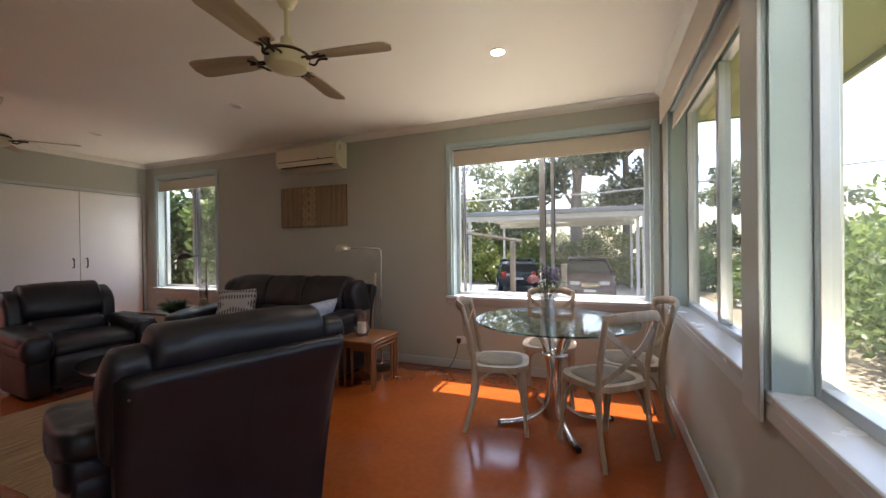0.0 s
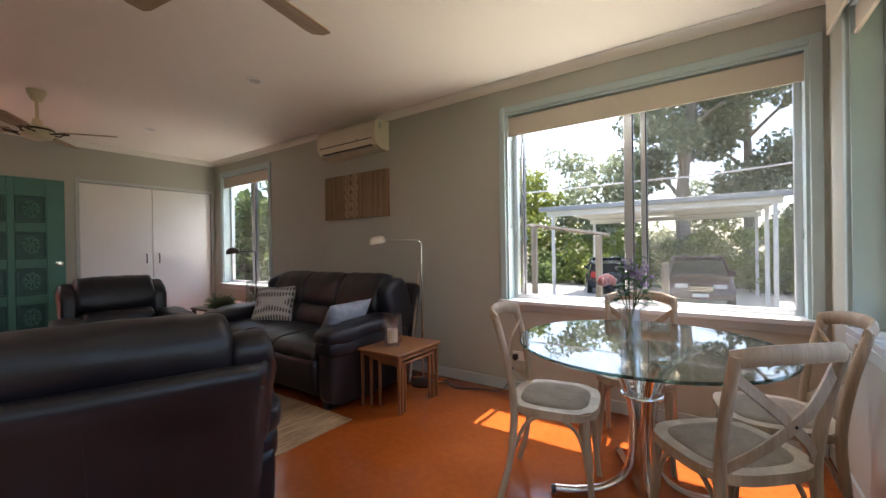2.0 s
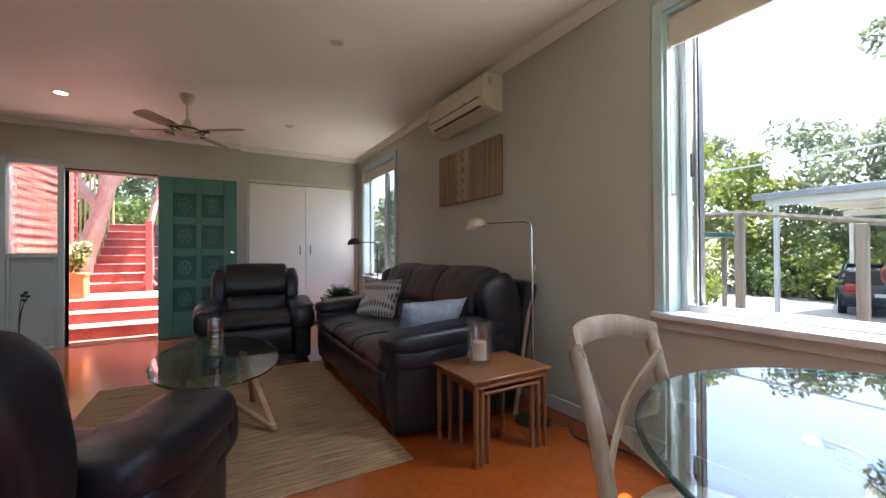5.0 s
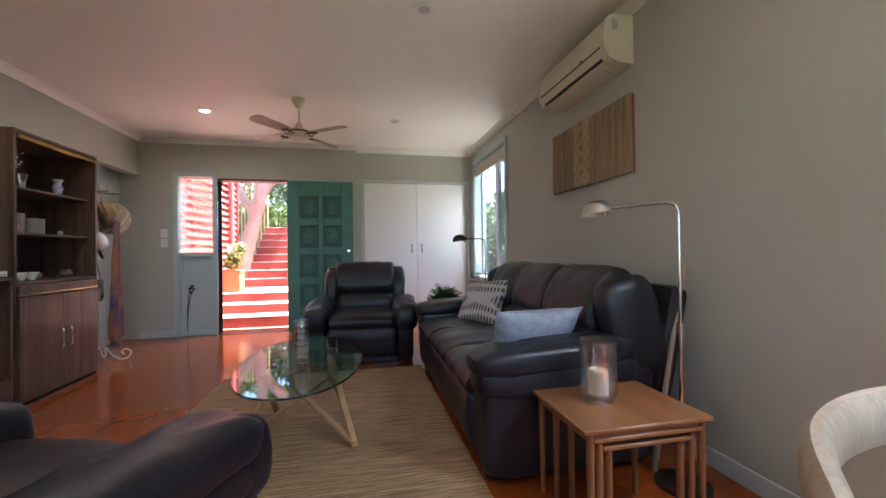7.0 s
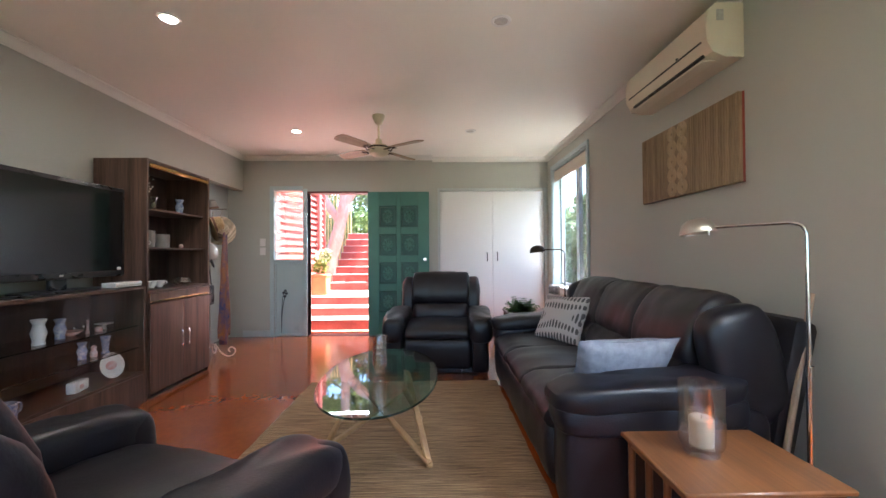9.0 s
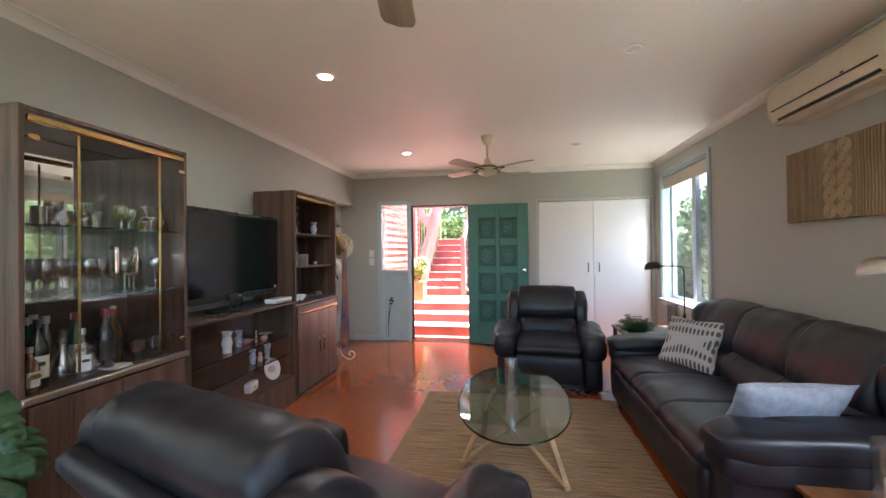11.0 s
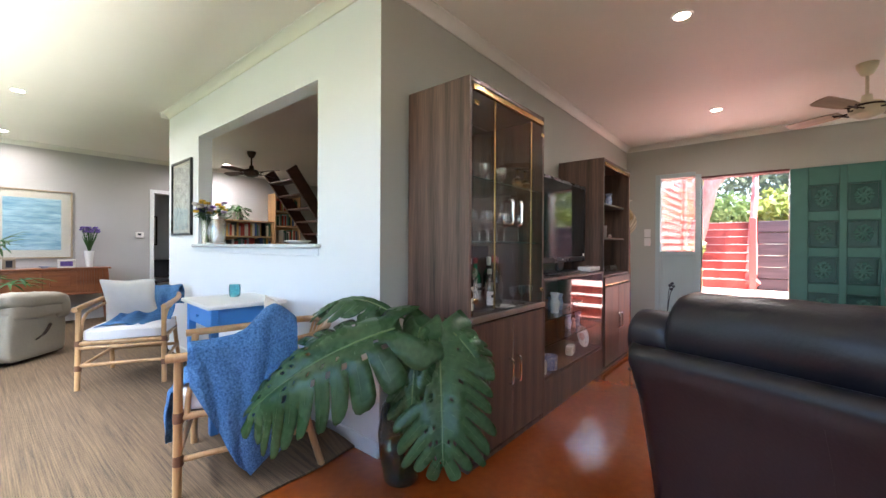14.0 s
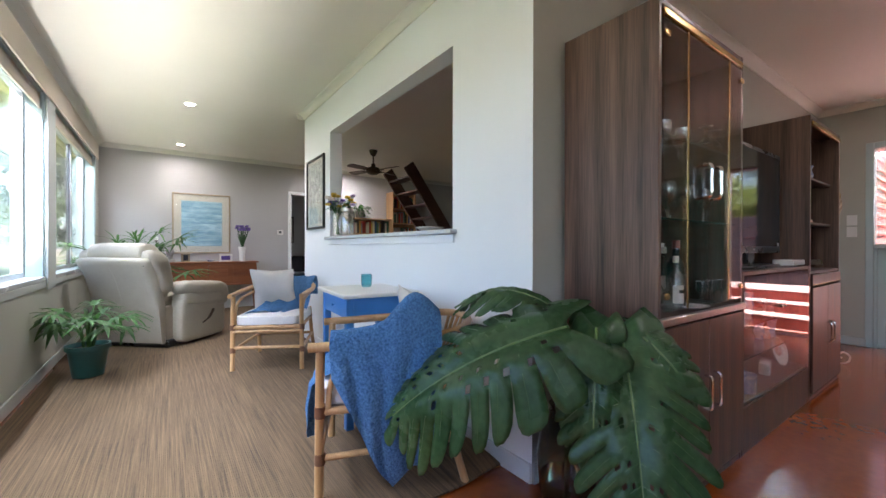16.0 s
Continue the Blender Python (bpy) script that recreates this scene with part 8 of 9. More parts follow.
mon = thing("monstera_plant", "large split-leaf monstera stems in a smoky glass vase", "plant", pose(-1.64, -0.36, 0))
gv = part("vase", lathe(bmesh.new(), [(0, 0), (0.075, 0), (0.085, 0.01), (0.105, 0.12), (0.115, 0.24), (0.095, 0.36), (0.06, 0.42), (0.066, 0.44), (0.062, 0.44), (0.056, 0.42), (0.09, 0.36), (0.11, 0.24), (0.10, 0.12), (0.08, 0.015), (0, 0.012)], 36), SMOKE, mon, "smoky glass vase")
part("water", lathe(bmesh.new(), [(0, 0.016), (0.078, 0.017), (0.097, 0.12), (0.10, 0.16), (0, 0.16)], 28), glass("vase_water", (0.45, 0.50, 0.30)), mon)
LEAVES = (((0.158, 0.118, 0.775), (0.585, -0.325, 0.42), (0.45, 0.45, 0.8), 0.250, 0.10, 1, 0.42, 11),
          ((-0.085, 0.165, 0.765), (0.135, 0.375, 0.255), (0.72, 0.62, 0.42), 0.235, 0.07, 2, 0.22, 10),
          ((0.03, 0.0, 0.79), (0.17, -0.43, 0.80), (0.1, 0.2, 1.0), 0.135, 0.16, 3, 0.5, 8),
          ((-0.10, 0.20, 0.75), (-0.165, 0.385, 0.52), (0.5, 0.8, 0.5), 0.105, 0.16, 4, 0.45, 7),
          ((0.02, 0.14, 0.76), (0.15, 0.215, 0.36), (0.8, 0.5, 0.3), 0.125, 0.14, 5, 0.55, 8))
for base_at, tip_at, facing, wid, bow, sd, fold, fing in LEAVES:
    bx_, by_, bz_ = base_at
    part("stem", tube(bmesh.new(), arc([(0, 0, 0.03), (bx_ * 0.1, by_ * 0.1, 0.42), (bx_ * 0.5, by_ * 0.5, 0.66), base_at], 5), 0.008, 8), MONSTERA, mon)
    monstera_leaf(mon, base_at, tip_at, facing, wid, bow, sd, fold, fing)

# ---- outside: house shell ----
EAVE = material("eave_lining", (0.24, 0.25, 0.075), 0.6, 0, 0.05, 4, 0.05, 80)
ROOF = material("roof_steel", (0.30, 0.31, 0.32), 0.5, 0.3, 0.1, 5, 0.05)
structure("eave_north", bx(-6.75, 1.5, 4.0, 4.30, 2.43, 2.47), EAVE, "olive painted eave lining", "eave")
structure("eave_east", bx(0.62, 1.5, -7.8, 3.999, 2.43, 2.47), EAVE, "olive painted eave lining", "eave")
structure("fascia_north", bx(-6.75, 1.53, 4.30, 4.33, 2.42, 2.57, 0.004), EAVE, "painted timber fascia board", "fascia")
structure("fascia_east", bx(1.5, 1.53, -7.8, 4.299, 2.38, 2.55, 0.004), EAVE, "painted timber fascia board", "fascia")
structure("roof", bx(-6.75, 1.5, -9.4, 4.30, 2.70, 2.76), ROOF, "grey steel roof sheet", "roof")

GROUND = material("dry_ground_and_leaf_litter", (0.16, 0.12, 0.075), 0.95, 0, 0.25, 0.5, 0.5, 14, color2=(0.30, 0.25, 0.17))
LAWN = material("lawn", (0.050, 0.075, 0.022), 0.95, 0, 0.25, 0.6, 0.5, 40, color2=(0.105, 0.130, 0.045))
DRIVE = material("concrete_drive", (0.42, 0.39, 0.34), 0.9, 0, 0.12, 0.8, 0.2, 30)
bm = bmesh.new()
xs = [-300, -120, -60, -30, -18, -13, -9, -6.6, -3, 0, 0.6, 3, 7, 14, 30, 60, 120, 300]
ys = [-300, -120, -60, -30, -15, -9, -4, 0, 4, 5, 8, 12, 17, 24, 32, 60, 120, 300]
slope = lambda y: -0.42 - 0.030 * max(0.0, min(y, 24) - 5)
vg = [[bm.verts.new((x, y, slope(y))) for y in ys] for x in xs]
for i in range(len(xs) - 1):
    for j in range(len(ys) - 1):
        bm.faces.new((vg[i][j], vg[i + 1][j], vg[i + 1][j + 1], vg[i][j + 1]))
structure("ground", bm, GROUND, "dry ground with leaf litter", "ground")
structure("lawn", bx(1.7, 40, -45, 1.5, -0.46, -0.40), LAWN, "green mown lawn beside the house", "lawn")
bm = bmesh.new()
ps = [(-9.5, 12.5), (-3.6, 13.2), (3.4, 13.4), (3.6, 24), (-3.0, 24.5), (-13, 22)]
lo, hi = [bm.verts.new((x, y, slope(y) - 0.05)) for x, y in ps], [bm.verts.new((x, y, slope(y) + 0.015)) for x, y in ps]
bm.faces.new(hi)
for i in range(6):
    bm.faces.new((lo[i], lo[(i + 1) % 6], hi[(i + 1) % 6], hi[i]))
structure("road_drive", bm, DRIVE, "pale concrete driveway", "driveway")

# ---- foliage ----
BARK = material("pale_bark", (0.26, 0.21, 0.17), 0.9, 0, 0.25, 6, 0.5, 30, (1, 1, 0.3))
PINK_BARK = material("smooth_pink_bark", (0.42, 0.25, 0.19), 0.6, 0, 0.2, 4, 0.2, 25, (1, 1, 0.4), color2=(0.55, 0.38, 0.30))
GUM = leafy("gum_leaf", (0.145, 0.175, 0.110), (0.28, 0.31, 0.20), 0.5, 0.8)
SHRUB = leafy("shrub_leaf", (0.085, 0.140, 0.040), (0.21, 0.27, 0.095), 0.5, 1.2)
LIME = leafy("yellow_green_leaf", (0.12, 0.17, 0.03), (0.30, 0.33, 0.08), 0.5, 1.2)
ORANGE_LEAF = leafy("orange_leaf", (0.40, 0.13, 0.03), (0.30, 0.26, 0.07), 0.5, 2)
PALE_FLOWER = leafy("cream_blossom", (0.55, 0.50, 0.30), (0.68, 0.62, 0.42), 0.6, 3)
nrg = np.random.default_rng(7)


def leaf_cloud(name, centres, radii, count, size, mat, parent, seedv=0, long=2.2):
    """Many small pointed leaves scattered round clump centres, joined into one mesh."""
    g = np.random.default_rng(seedv)
    centres, radii = np.array(centres, float), np.array(radii, float)
    which = g.choice(len(centres), count, p=radii ** 2 / (radii ** 2).sum())
    d = g.normal(size=(count, 3))
    d /= np.linalg.norm(d, axis=1)[:, None]
    p = centres[which] + d * (radii[which] * (0.35 + 0.65 * g.random(count) ** 0.5))[:, None] * np.array([1, 1, 0.8])
    a = g.normal(size=(count, 3)) + np.array([0, 0, -0.4])
    a /= np.linalg.norm(a, axis=1)[:, None]
    b = np.cross(a, g.normal(size=(count, 3)))
    b /= np.linalg.norm(b, axis=1)[:, None]
    s = size * (0.6 + 0.8 * g.random(count))[:, None]
    v = np.stack([p - a * s * long / 2, p + b * s / 2, p + a * s * long / 2, p - b * s / 2], 1).reshape(-1, 3)
    me = bpy.data.meshes.new(name)
    me.from_pydata(v.tolist(), [], np.arange(count * 4).reshape(-1, 4).tolist())
    me.materials.append(mat)
    ob = new(name, me)
    ob.parent = parent
    return ob


def tree(m, label, height, spread, count, size, mat, bark=BARK, seedv=1, trunk=0.16, bare=0.35, clump=0.22, name="tree"):
    """Tapered trunk, limbs, and a crown of leaf clumps at the limbs' ends."""
    q = random.Random(seedv)
    t = thing(name, label, "tree", m)
    top = Vector((q.uniform(-0.4, 0.4), q.uniform(-0.4, 0.4), height * 0.86))
    bm = bmesh.new()
    spine = arc([(0, 0, -0.1), (q.uniform(-0.2, 0.2), q.uniform(-0.2, 0.2), height * 0.3), (top.x * 0.6, top.y * 0.6, height * 0.6), top], 5)
    tube(bm, spine, [trunk * (1.15 - i / (len(spine) - 1)) for i in range(len(spine))], 9)
    cs_, rs_ = [tuple(top)], [spread * 0.36]
    for k in range(11):
        u = bare + (0.95 - bare) * k / 10
        p = spine[min(len(spine) - 1, int(u * (len(spine) - 1)))]
        a = 2.4 * k + q.uniform(-0.5, 0.5)
        r = spread * (1.0 - 0.55 * abs(u - 0.55)) * q.uniform(0.6, 1.0)
        e = p + Vector((r * math.cos(a), r * math.sin(a), r * q.uniform(0.25, 0.7)))
        tube(bm, arc([p, (p + e) / 2 + Vector((0, 0, 0.12 * r)), e], 4), [trunk * 0.32 * (1.1 - i / 8) for i in range(9)], 6)
        for j in range(4):
            f = 0.55 + 0.17 * j
            c = p.lerp(e, f) + Vector((q.gauss(0, 0.15), q.gauss(0, 0.15), q.gauss(0.1, 0.15))) * spread * 0.5
            cs_.append(tuple(c))
            rs_.append(spread * clump * q.uniform(0.7, 1.25))
    part("trunk", bm, bark, t)
    leaf_cloud("crown", cs_, rs_, count, size, mat, t, seedv)
    return t


def shrub(m, label, rx, ry, h, count, size, mat, seedv=1, name="shrub"):
    q = random.Random(seedv)
    s = thing(name, label, "shrub", m)
    bm = bmesh.new()
    cs_, rs_ = [], []
    for k in range(16):
        a = 2.4 * k
        f = math.sqrt((k + 0.5) / 16)
        e = Vector((rx * f * math.cos(a), ry * f * math.sin(a), h * q.uniform(0.35, 0.95) * (1.05 - 0.45 * f)))
        if k % 3 == 0:
            tube(bm, arc([(e.x * 0.15, e.y * 0.15, -0.05), e * 0.6, e], 3), [0.03, 0.028, 0.024, 0.02, 0.016, 0.012, 0.006], 5)
        cs_.append(tuple(e))
        rs_.append(min(rx, ry, h) * q.uniform(0.28, 0.5))
        cs_.append((e.x, e.y, e.z * 0.45))
        rs_.append(min(rx, ry, h) * q.uniform(0.3, 0.45))
    part("stems", bm, BARK, s)
    leaf_cloud("foliage", cs_, rs_, count, size, mat, s, seedv)
    return s


# north garden
tree(pose(-1.3, 25, -1.0), "tall grey-barked gum tree with a wide crown", 15, 5.0, 15000, 0.15, GUM, seedv=2, trunk=0.38, bare=0.28)
tree(pose(1.6, 29, -1.0), "tall gum tree with an open crown", 15, 5.2, 16000, 0.15, GUM, seedv=3, trunk=0.34, bare=0.25)
tree(pose(9.5, 30, -1.0), "gum tree beyond the garden", 8, 3.6, 9000, 0.15, GUM, seedv=4, trunk=0.24, bare=0.2)
tree(pose(-5.8, 27, -1.0), "round leafy green tree behind the drive", 7.5, 3.4, 8000, 0.14, GUM, seedv=5, trunk=0.25, bare=0.2, clump=0.3)
tree(pose(-10.5, 27, -1.0), "leafy green tree behind the drive", 6.5, 3.4, 7000, 0.14, LIME, seedv=6, trunk=0.25, bare=0.2, clump=0.3)
tree(pose(-16, 30, -1.0), "blue-green gum tree in the distance", 11, 4.2, 9000, 0.16, GUM, seedv=7, trunk=0.3, bare=0.3)
tree(pose(-6.9, 11.5, -0.65), "yellow-green small garden tree", 4.3, 2.0, 9000, 0.085, LIME, seedv=8, trunk=0.1, bare=0.25, clump=0.3)
tree(pose(-9.6, 9.0, -0.55), "yellow-green leafy garden tree", 3.8, 2.0, 8000, 0.085, LIME, seedv=9, trunk=0.1, bare=0.25, clump=0.3)
for i, (x, y, rx, ry, h, mt) in enumerate(((-1.2, 23.5, 3.6, 1.6, 2.6, SHRUB), (4.2, 22.5, 2.8, 1.6, 2.8, SHRUB), (8.0, 20, 3.0, 2.0, 3.0, SHRUB), (-7.5, 24.5, 3.2, 1.8, 2.8, SHRUB), (-12.5, 22, 3.0, 2.0, 3.0, LIME), (5.4, 15.5, 1.8, 1.6, 2.0, SHRUB), (1.6, 22.2, 3.0, 1.6, 3.6, LIME), (-4.4, 23.2, 3.0, 1.6, 3.8, LIME), (0.0, 29, 5.0, 2.0, 7.5, GUM), (9.0, 34, 6.0, 2.0, 4.5, GUM), (-6.0, 31, 5.0, 2.0, 5.0, GUM))):
    shrub(pose(x, y, slope(y) - 0.02), "dense green shrub behind the driveway", rx, ry, h, 5200, 0.10, mt, 20 + i)
for i, (x, y) in enumerate(((-2.9, 6.6), (-2.2, 6.9), (-3.8, 7.4), (-1.7, 8.2))):
    shrub(pose(x, y, slope(y) - 0.02), "garden shrub with orange and green leaves", 0.55, 0.45, 0.95, 1700, 0.05, ORANGE_LEAF, 40 + i)
shrub(pose(-4.6, 8.6, slope(8.6)), "pale yellow-green garden shrub", 1.1, 0.9, 1.9, 3600, 0.06, LIME, 47)
for i, (x, y, h) in enumerate(((-6.6, 5.9, 3.0), (-7.9, 6.2, 3.6), (-9.4, 7.6, 3.9), (-8.6, 5.2, 2.6))):
    tree(pose(x, y, slope(y)), "small leafy tree close to the narrow window", h, 1.3, 5200, 0.07, SHRUB, seedv=50 + i, trunk=0.08, bare=0.2, clump=0.32)
# east garden
for i, (x, y, rx, ry, h) in enumerate(((4.6, 7.2, 1.7, 1.9, 3.3), (5.8, 10.5, 2.0, 2.0, 2.5), (6.8, 15, 2.2, 2.2, 2.6), (5.6, 4.0, 1.5, 1.5, 2.2))):
    shrub(pose(x, y, slope(y) - 0.02), "tall green hedge shrub beside the house", rx, ry, h, 9000, 0.062, SHRUB, 60 + i, "hedge_shrub")
for i, (x, y) in enumerate(((12, -14), (16, -20), (10, -24), (20, -12), (7.5, -30), (14, -34), (24, -26), (4, -38))):
    tree(pose(x, y, -0.42), "shade tree at the edge of the lawn", 7.0 + i % 3, 3.2, 6500, 0.16, GUM if i % 2 else SHRUB, seedv=70 + i, trunk=0.22, bare=0.25, clump=0.3)
shrub(pose(2.9, -7.2, -0.42), "leafy shrub by the south-east corner", 0.9, 0.9, 1.9, 3000, 0.06, SHRUB, 88)

# ---- carport and cars ----
STEEL_WHITE = material("white_steel", (0.62, 0.62, 0.60), 0.5, 0.1, 0.06, 3, 0.05)
cp = thing("carport", "white steel carport with a flat roof", "carport", pose(0, 0, 0))
Z1 = 2.36
part("roof_sheet", bx(-5.2, 1.55, 14.4, 20.5, Z1 + 0.14, Z1 + 0.19), STEEL_WHITE, cp)
part("front_gutter", bx(-5.25, 1.6, 14.28, 14.4, Z1 + 0.06, Z1 + 0.22, 0.01), ROOF, cp, "grey gutter")
part("front_beam", bx(-5.0, 1.4, 14.42, 14.5, Z1 - 0.12, Z1 + 0.06), STEEL_WHITE, cp)
part("back_beam", bx(-5.0, 1.4, 20.3, 20.4, Z1 - 0.14, Z1 + 0.06), STEEL_WHITE, cp)
for k in range(6):
    y = 14.9 + 1.0 * k
    part("purlin", bx(-5.0, 1.4, y, y + 0.06, Z1 + 0.06, Z1 + 0.139), STEEL_WHITE, cp)
for x, y in ((-4.8, 14.5), (1.25, 14.5), (1.1, 14.9), (-4.8, 20.3), (1.25, 20.3)):
    part("post", bx(x - 0.05, x + 0.05, y - 0.05, y + 0.05, slope(y) - 0.05, Z1 - 0.121), STEEL_WHITE, cp)

CAR_GLASS = material("car_window", (0.02, 0.025, 0.028), 0.06, 0, 0.05, 3, 0.0, coat=0.5)
TYRE = material("tyre_rubber", (0.018, 0.018, 0.019), 0.8, 0, 0.1, 20, 0.1)
LIGHT_LENS = material("lamp_lens", (0.62, 0.62, 0.60), 0.12, 0, 0.05, 12, 0.0, coat=0.6)
TAIL = material("tail_lamp_lens", (0.45, 0.02, 0.02), 0.15, 0, 0.05, 12, 0.0, coat=0.5)


def car(m, label, paint, wagon=False, front=True):
    """Points its nose along -y."""
    c = thing("parked_car", label, "car", m)
    prof = [(-2.15, 0.32), (-2.18, 0.55), (-2.05, 0.74), (-1.15, 0.93), (-0.98, 0.96), (1.95 if wagon else 1.75, 0.99), (2.15, 0.93), (2.2, 0.6), (2.15, 0.32)]
    bm = bmesh.new()
    rings = []
    for x, k in ((-0.88, 0.90), (-0.84, 0.97), (-0.6, 1.0), (0, 1.02), (0.6, 1.0), (0.84, 0.97), (0.88, 0.90)):
        rings.append([bm.verts.new((x * (1 - 0.12 * max(0, abs(y) - 1.5)), y * (1 - 0.02 * abs(x)), 0.32 + (z - 0.32) * k)) for y, z in prof])
    for a, b in zip(rings, rings[1:]):
        for i in range(len(prof)):
            j = (i + 1) % len(prof)
            bm.faces.new((a[i], a[j], b[j], b[i]))
    bm.faces.new(rings[0])
    bm.faces.new(rings[-1][::-1])
    body = part("body", bm, paint, c, smooth=45)
    cab = [(-1.05, 0.93), (-0.25, 1.42), (0.2, 1.48), (1.1 if wagon else 0.9, 1.46), (1.95 if wagon else 1.7, 1.30 if wagon else 0.97), (2.1 if wagon else 1.75, 0.95)]
    bm = bmesh.new()
    rings = [[bm.verts.new((x * (1 - 0.30 * (z - 0.93)), y, z)) for y, z in cab] for x in (-0.82, 0.82)]
    for i in range(len(cab)):
        j = (i + 1) % len(cab)
        bm.faces.new((rings[0][i], rings[0][j], rings[1][j], rings[1][i]))
    bm.faces.new(rings[0])
    bm.faces.new(rings[1][::-1])
    part("greenhouse", bm, CAR_GLASS, c, "dark tinted windows")
    bm = bmesh.new()
    for s in (-1, 1):
        tube(bm, [(s * 0.82, -1.05, 0.94), (s * 0.70, -0.25, 1.43), (s * 0.68, 0.2, 1.49), (s * 0.69, cab[3][0], 1.47), (s * 0.76, cab[4][0], cab[4][1])], 0.035, 6)
        tube(bm, [(s * 0.81, 0.25, 0.95), (s * 0.70, 0.2, 1.47)], 0.035, 6)
    part("pillars", bm, paint, c)
    part("roof_panel", bx(-0.68, 0.68, -0.2, cab[3][0], 1.465, 1.51, 0.02, seg=2), paint, c)
    for x in (-0.80, 0.80):
        for y in (-1.35, 1.35):
            w = part("wheel", lathe(bmesh.new(), [(0, -0.10), (0.20, -0.10), (0.32, -0.09), (0.335, 0), (0.32, 0.09), (0.20, 0.10), (0, 0.10)], 24), TYRE, c)
            w.matrix_basis = pose(x, y, 0.335, 0, 90, 0)
            part("rim", lathe(bmesh.new(), [(0, -0.112), (0.18, -0.104), (0.2, -0.095), (0.2, 0.095), (0.18, 0.104), (0, 0.112)], 18), ALU, w)
    for s in (-1, 1):
        part("headlight", bx(0.48 * s - 0.17, 0.48 * s + 0.17, -2.16, -2.02, 0.62, 0.75, 0.03, seg=2), LIGHT_LENS, c, "clear headlight")
        part("tail_light", bx(0.66 * s - 0.11, 0.66 * s + 0.11, 2.08, 2.17, 0.72, 0.98, 0.02, seg=2), TAIL, c, "red tail light")
        part("mirror", bx(0.90 * s - 0.09, 0.90 * s + 0.09, -0.85, -0.72, 0.96, 1.08, 0.03, seg=2), paint, c)
    gr = part("grille", bx(-0.32, 0.32, -2.20, -2.14, 0.52, 0.72, 0.02), BLACK, c)
    for z in (0.57, 0.62, 0.67):
        part("bar", bx(-0.30, 0.30, -2.212, -2.2002, z - 0.012, z + 0.008), CHROME, gr)
    part("number_plate", bx(-0.20, 0.20, -2.215, -2.19, 0.38, 0.47), WHITE, c, "white number plate")
    part("bumper", bx(-0.78, 0.78, -2.19, -2.05, 0.30, 0.50, 0.05, seg=2), paint, c)
    part("rear_plate", bx(-0.20, 0.20, 2.19, 2.21, 0.62, 0.71), WHITE, c)


MAROON = material("maroon_car_paint", (0.060, 0.012, 0.018), 0.30, 0.0, 0.08, 3, 0.0, coat=0.7)
NAVY = material("dark_blue_car_paint", (0.015, 0.020, 0.035), 0.25, 0.2, 0.08, 3, 0.0, coat=0.7)
car(pose(-0.60, 16.7, slope(15.5), 0, 0, 4), "maroon hatchback parked nose-out under the carport", MAROON)
car(pose(-4.1, 19.6, slope(19.0), 0, 0, 196), "dark blue wagon parked beside the carport", NAVY, True)

GREY_TIMBER = grain("weathered_timber", (0.17, 0.145, 0.115), (0.30, 0.26, 0.21), 0.85, 2, 10, 0.3)
rf = thing("timber_rail_fence", "weathered timber rail on posts in the garden", "fence")
for x, y, z in ((-3.05, 8.3, 1.62), (-1.80, 8.2, 1.38), (-0.75, 8.1, 0.9)):
    part("post", bx(x - 0.05, x + 0.05, y - 0.05, y + 0.05, slope(y) - 0.05, z, 0.006), GREY_TIMBER, rf)
part("rail", tube(bmesh.new(), [(-4.2, 8.36, 1.62), (-3.05, 8.3, 1.62), (-1.62, 8.2, 1.38)], 0.04, 6), GREY_TIMBER, rf)
sh = thing("garden_shed", "low grey-green garden shelter", "shed", pose(-7.2, 13.0, slope(13)))
part("roof", bx(-1.6, 1.6, -1.2, 1.2, 2.1, 2.22, 0.01), POT_GREEN, sh)
for x in (-1.4, 1.4):
    for y in (-1.0, 1.0):
        part("post", bx(x - 0.05, x + 0.05, y - 0.05, y + 0.05, -0.1, 2.1), GREY_TIMBER, sh)
wire = solid("overhead_cable", tube(bmesh.new(), arc([(-14, 8.6, 2.9), (-5, 8.9, 2.42), (-1.1, 9.0, 2.40), (0.8, 9.0, 2.44), (9, 9.3, 3.0)], 6), 0.016, 6), ALU, "overhead service cable across the garden", "cable")
pole = solid("cable_pole", tube(bmesh.new(), [(9, 9.3, slope(9.3) - 0.1), (9, 9.3, 3.1)], 0.07, 8), GREY_TIMBER, "timber pole that carries the cable", "pole")
pole = solid("cable_pole", tube(bmesh.new(), [(-14, 8.6, slope(8.6) - 0.1), (-14, 8.6, 3.0)], 0.07, 8), GREY_TIMBER, "timber pole that carries the cable", "pole")
ch = thing("clothes_hoist", "rotary clothes hoist with bare lines", "clothes line", pose(3.6, 9.2, slope(9.2)))
part("mast", tube(bmesh.new(), [(0, 0, -0.05), (0, 0, 1.9)], 0.025, 10), ALU, ch)
for k in range(4):
    a = radians(20 + 90 * k)
    part("arm", tube(bmesh.new(), [(0, 0, 1.25), (1.5 * math.cos(a), 1.5 * math.sin(a), 1.75)], 0.016, 8), ALU, ch)
for r in (0.7, 1.1, 1.45):
    ptl = [(r * math.cos(radians(20 + 90 * k)), r * math.sin(radians(20 + 90 * k)), 1.25 + 0.333 * r) for k in range(4)]
    part("line", tube(bmesh.new(), ptl, 0.004, 4, closed=True), ALU, ch)

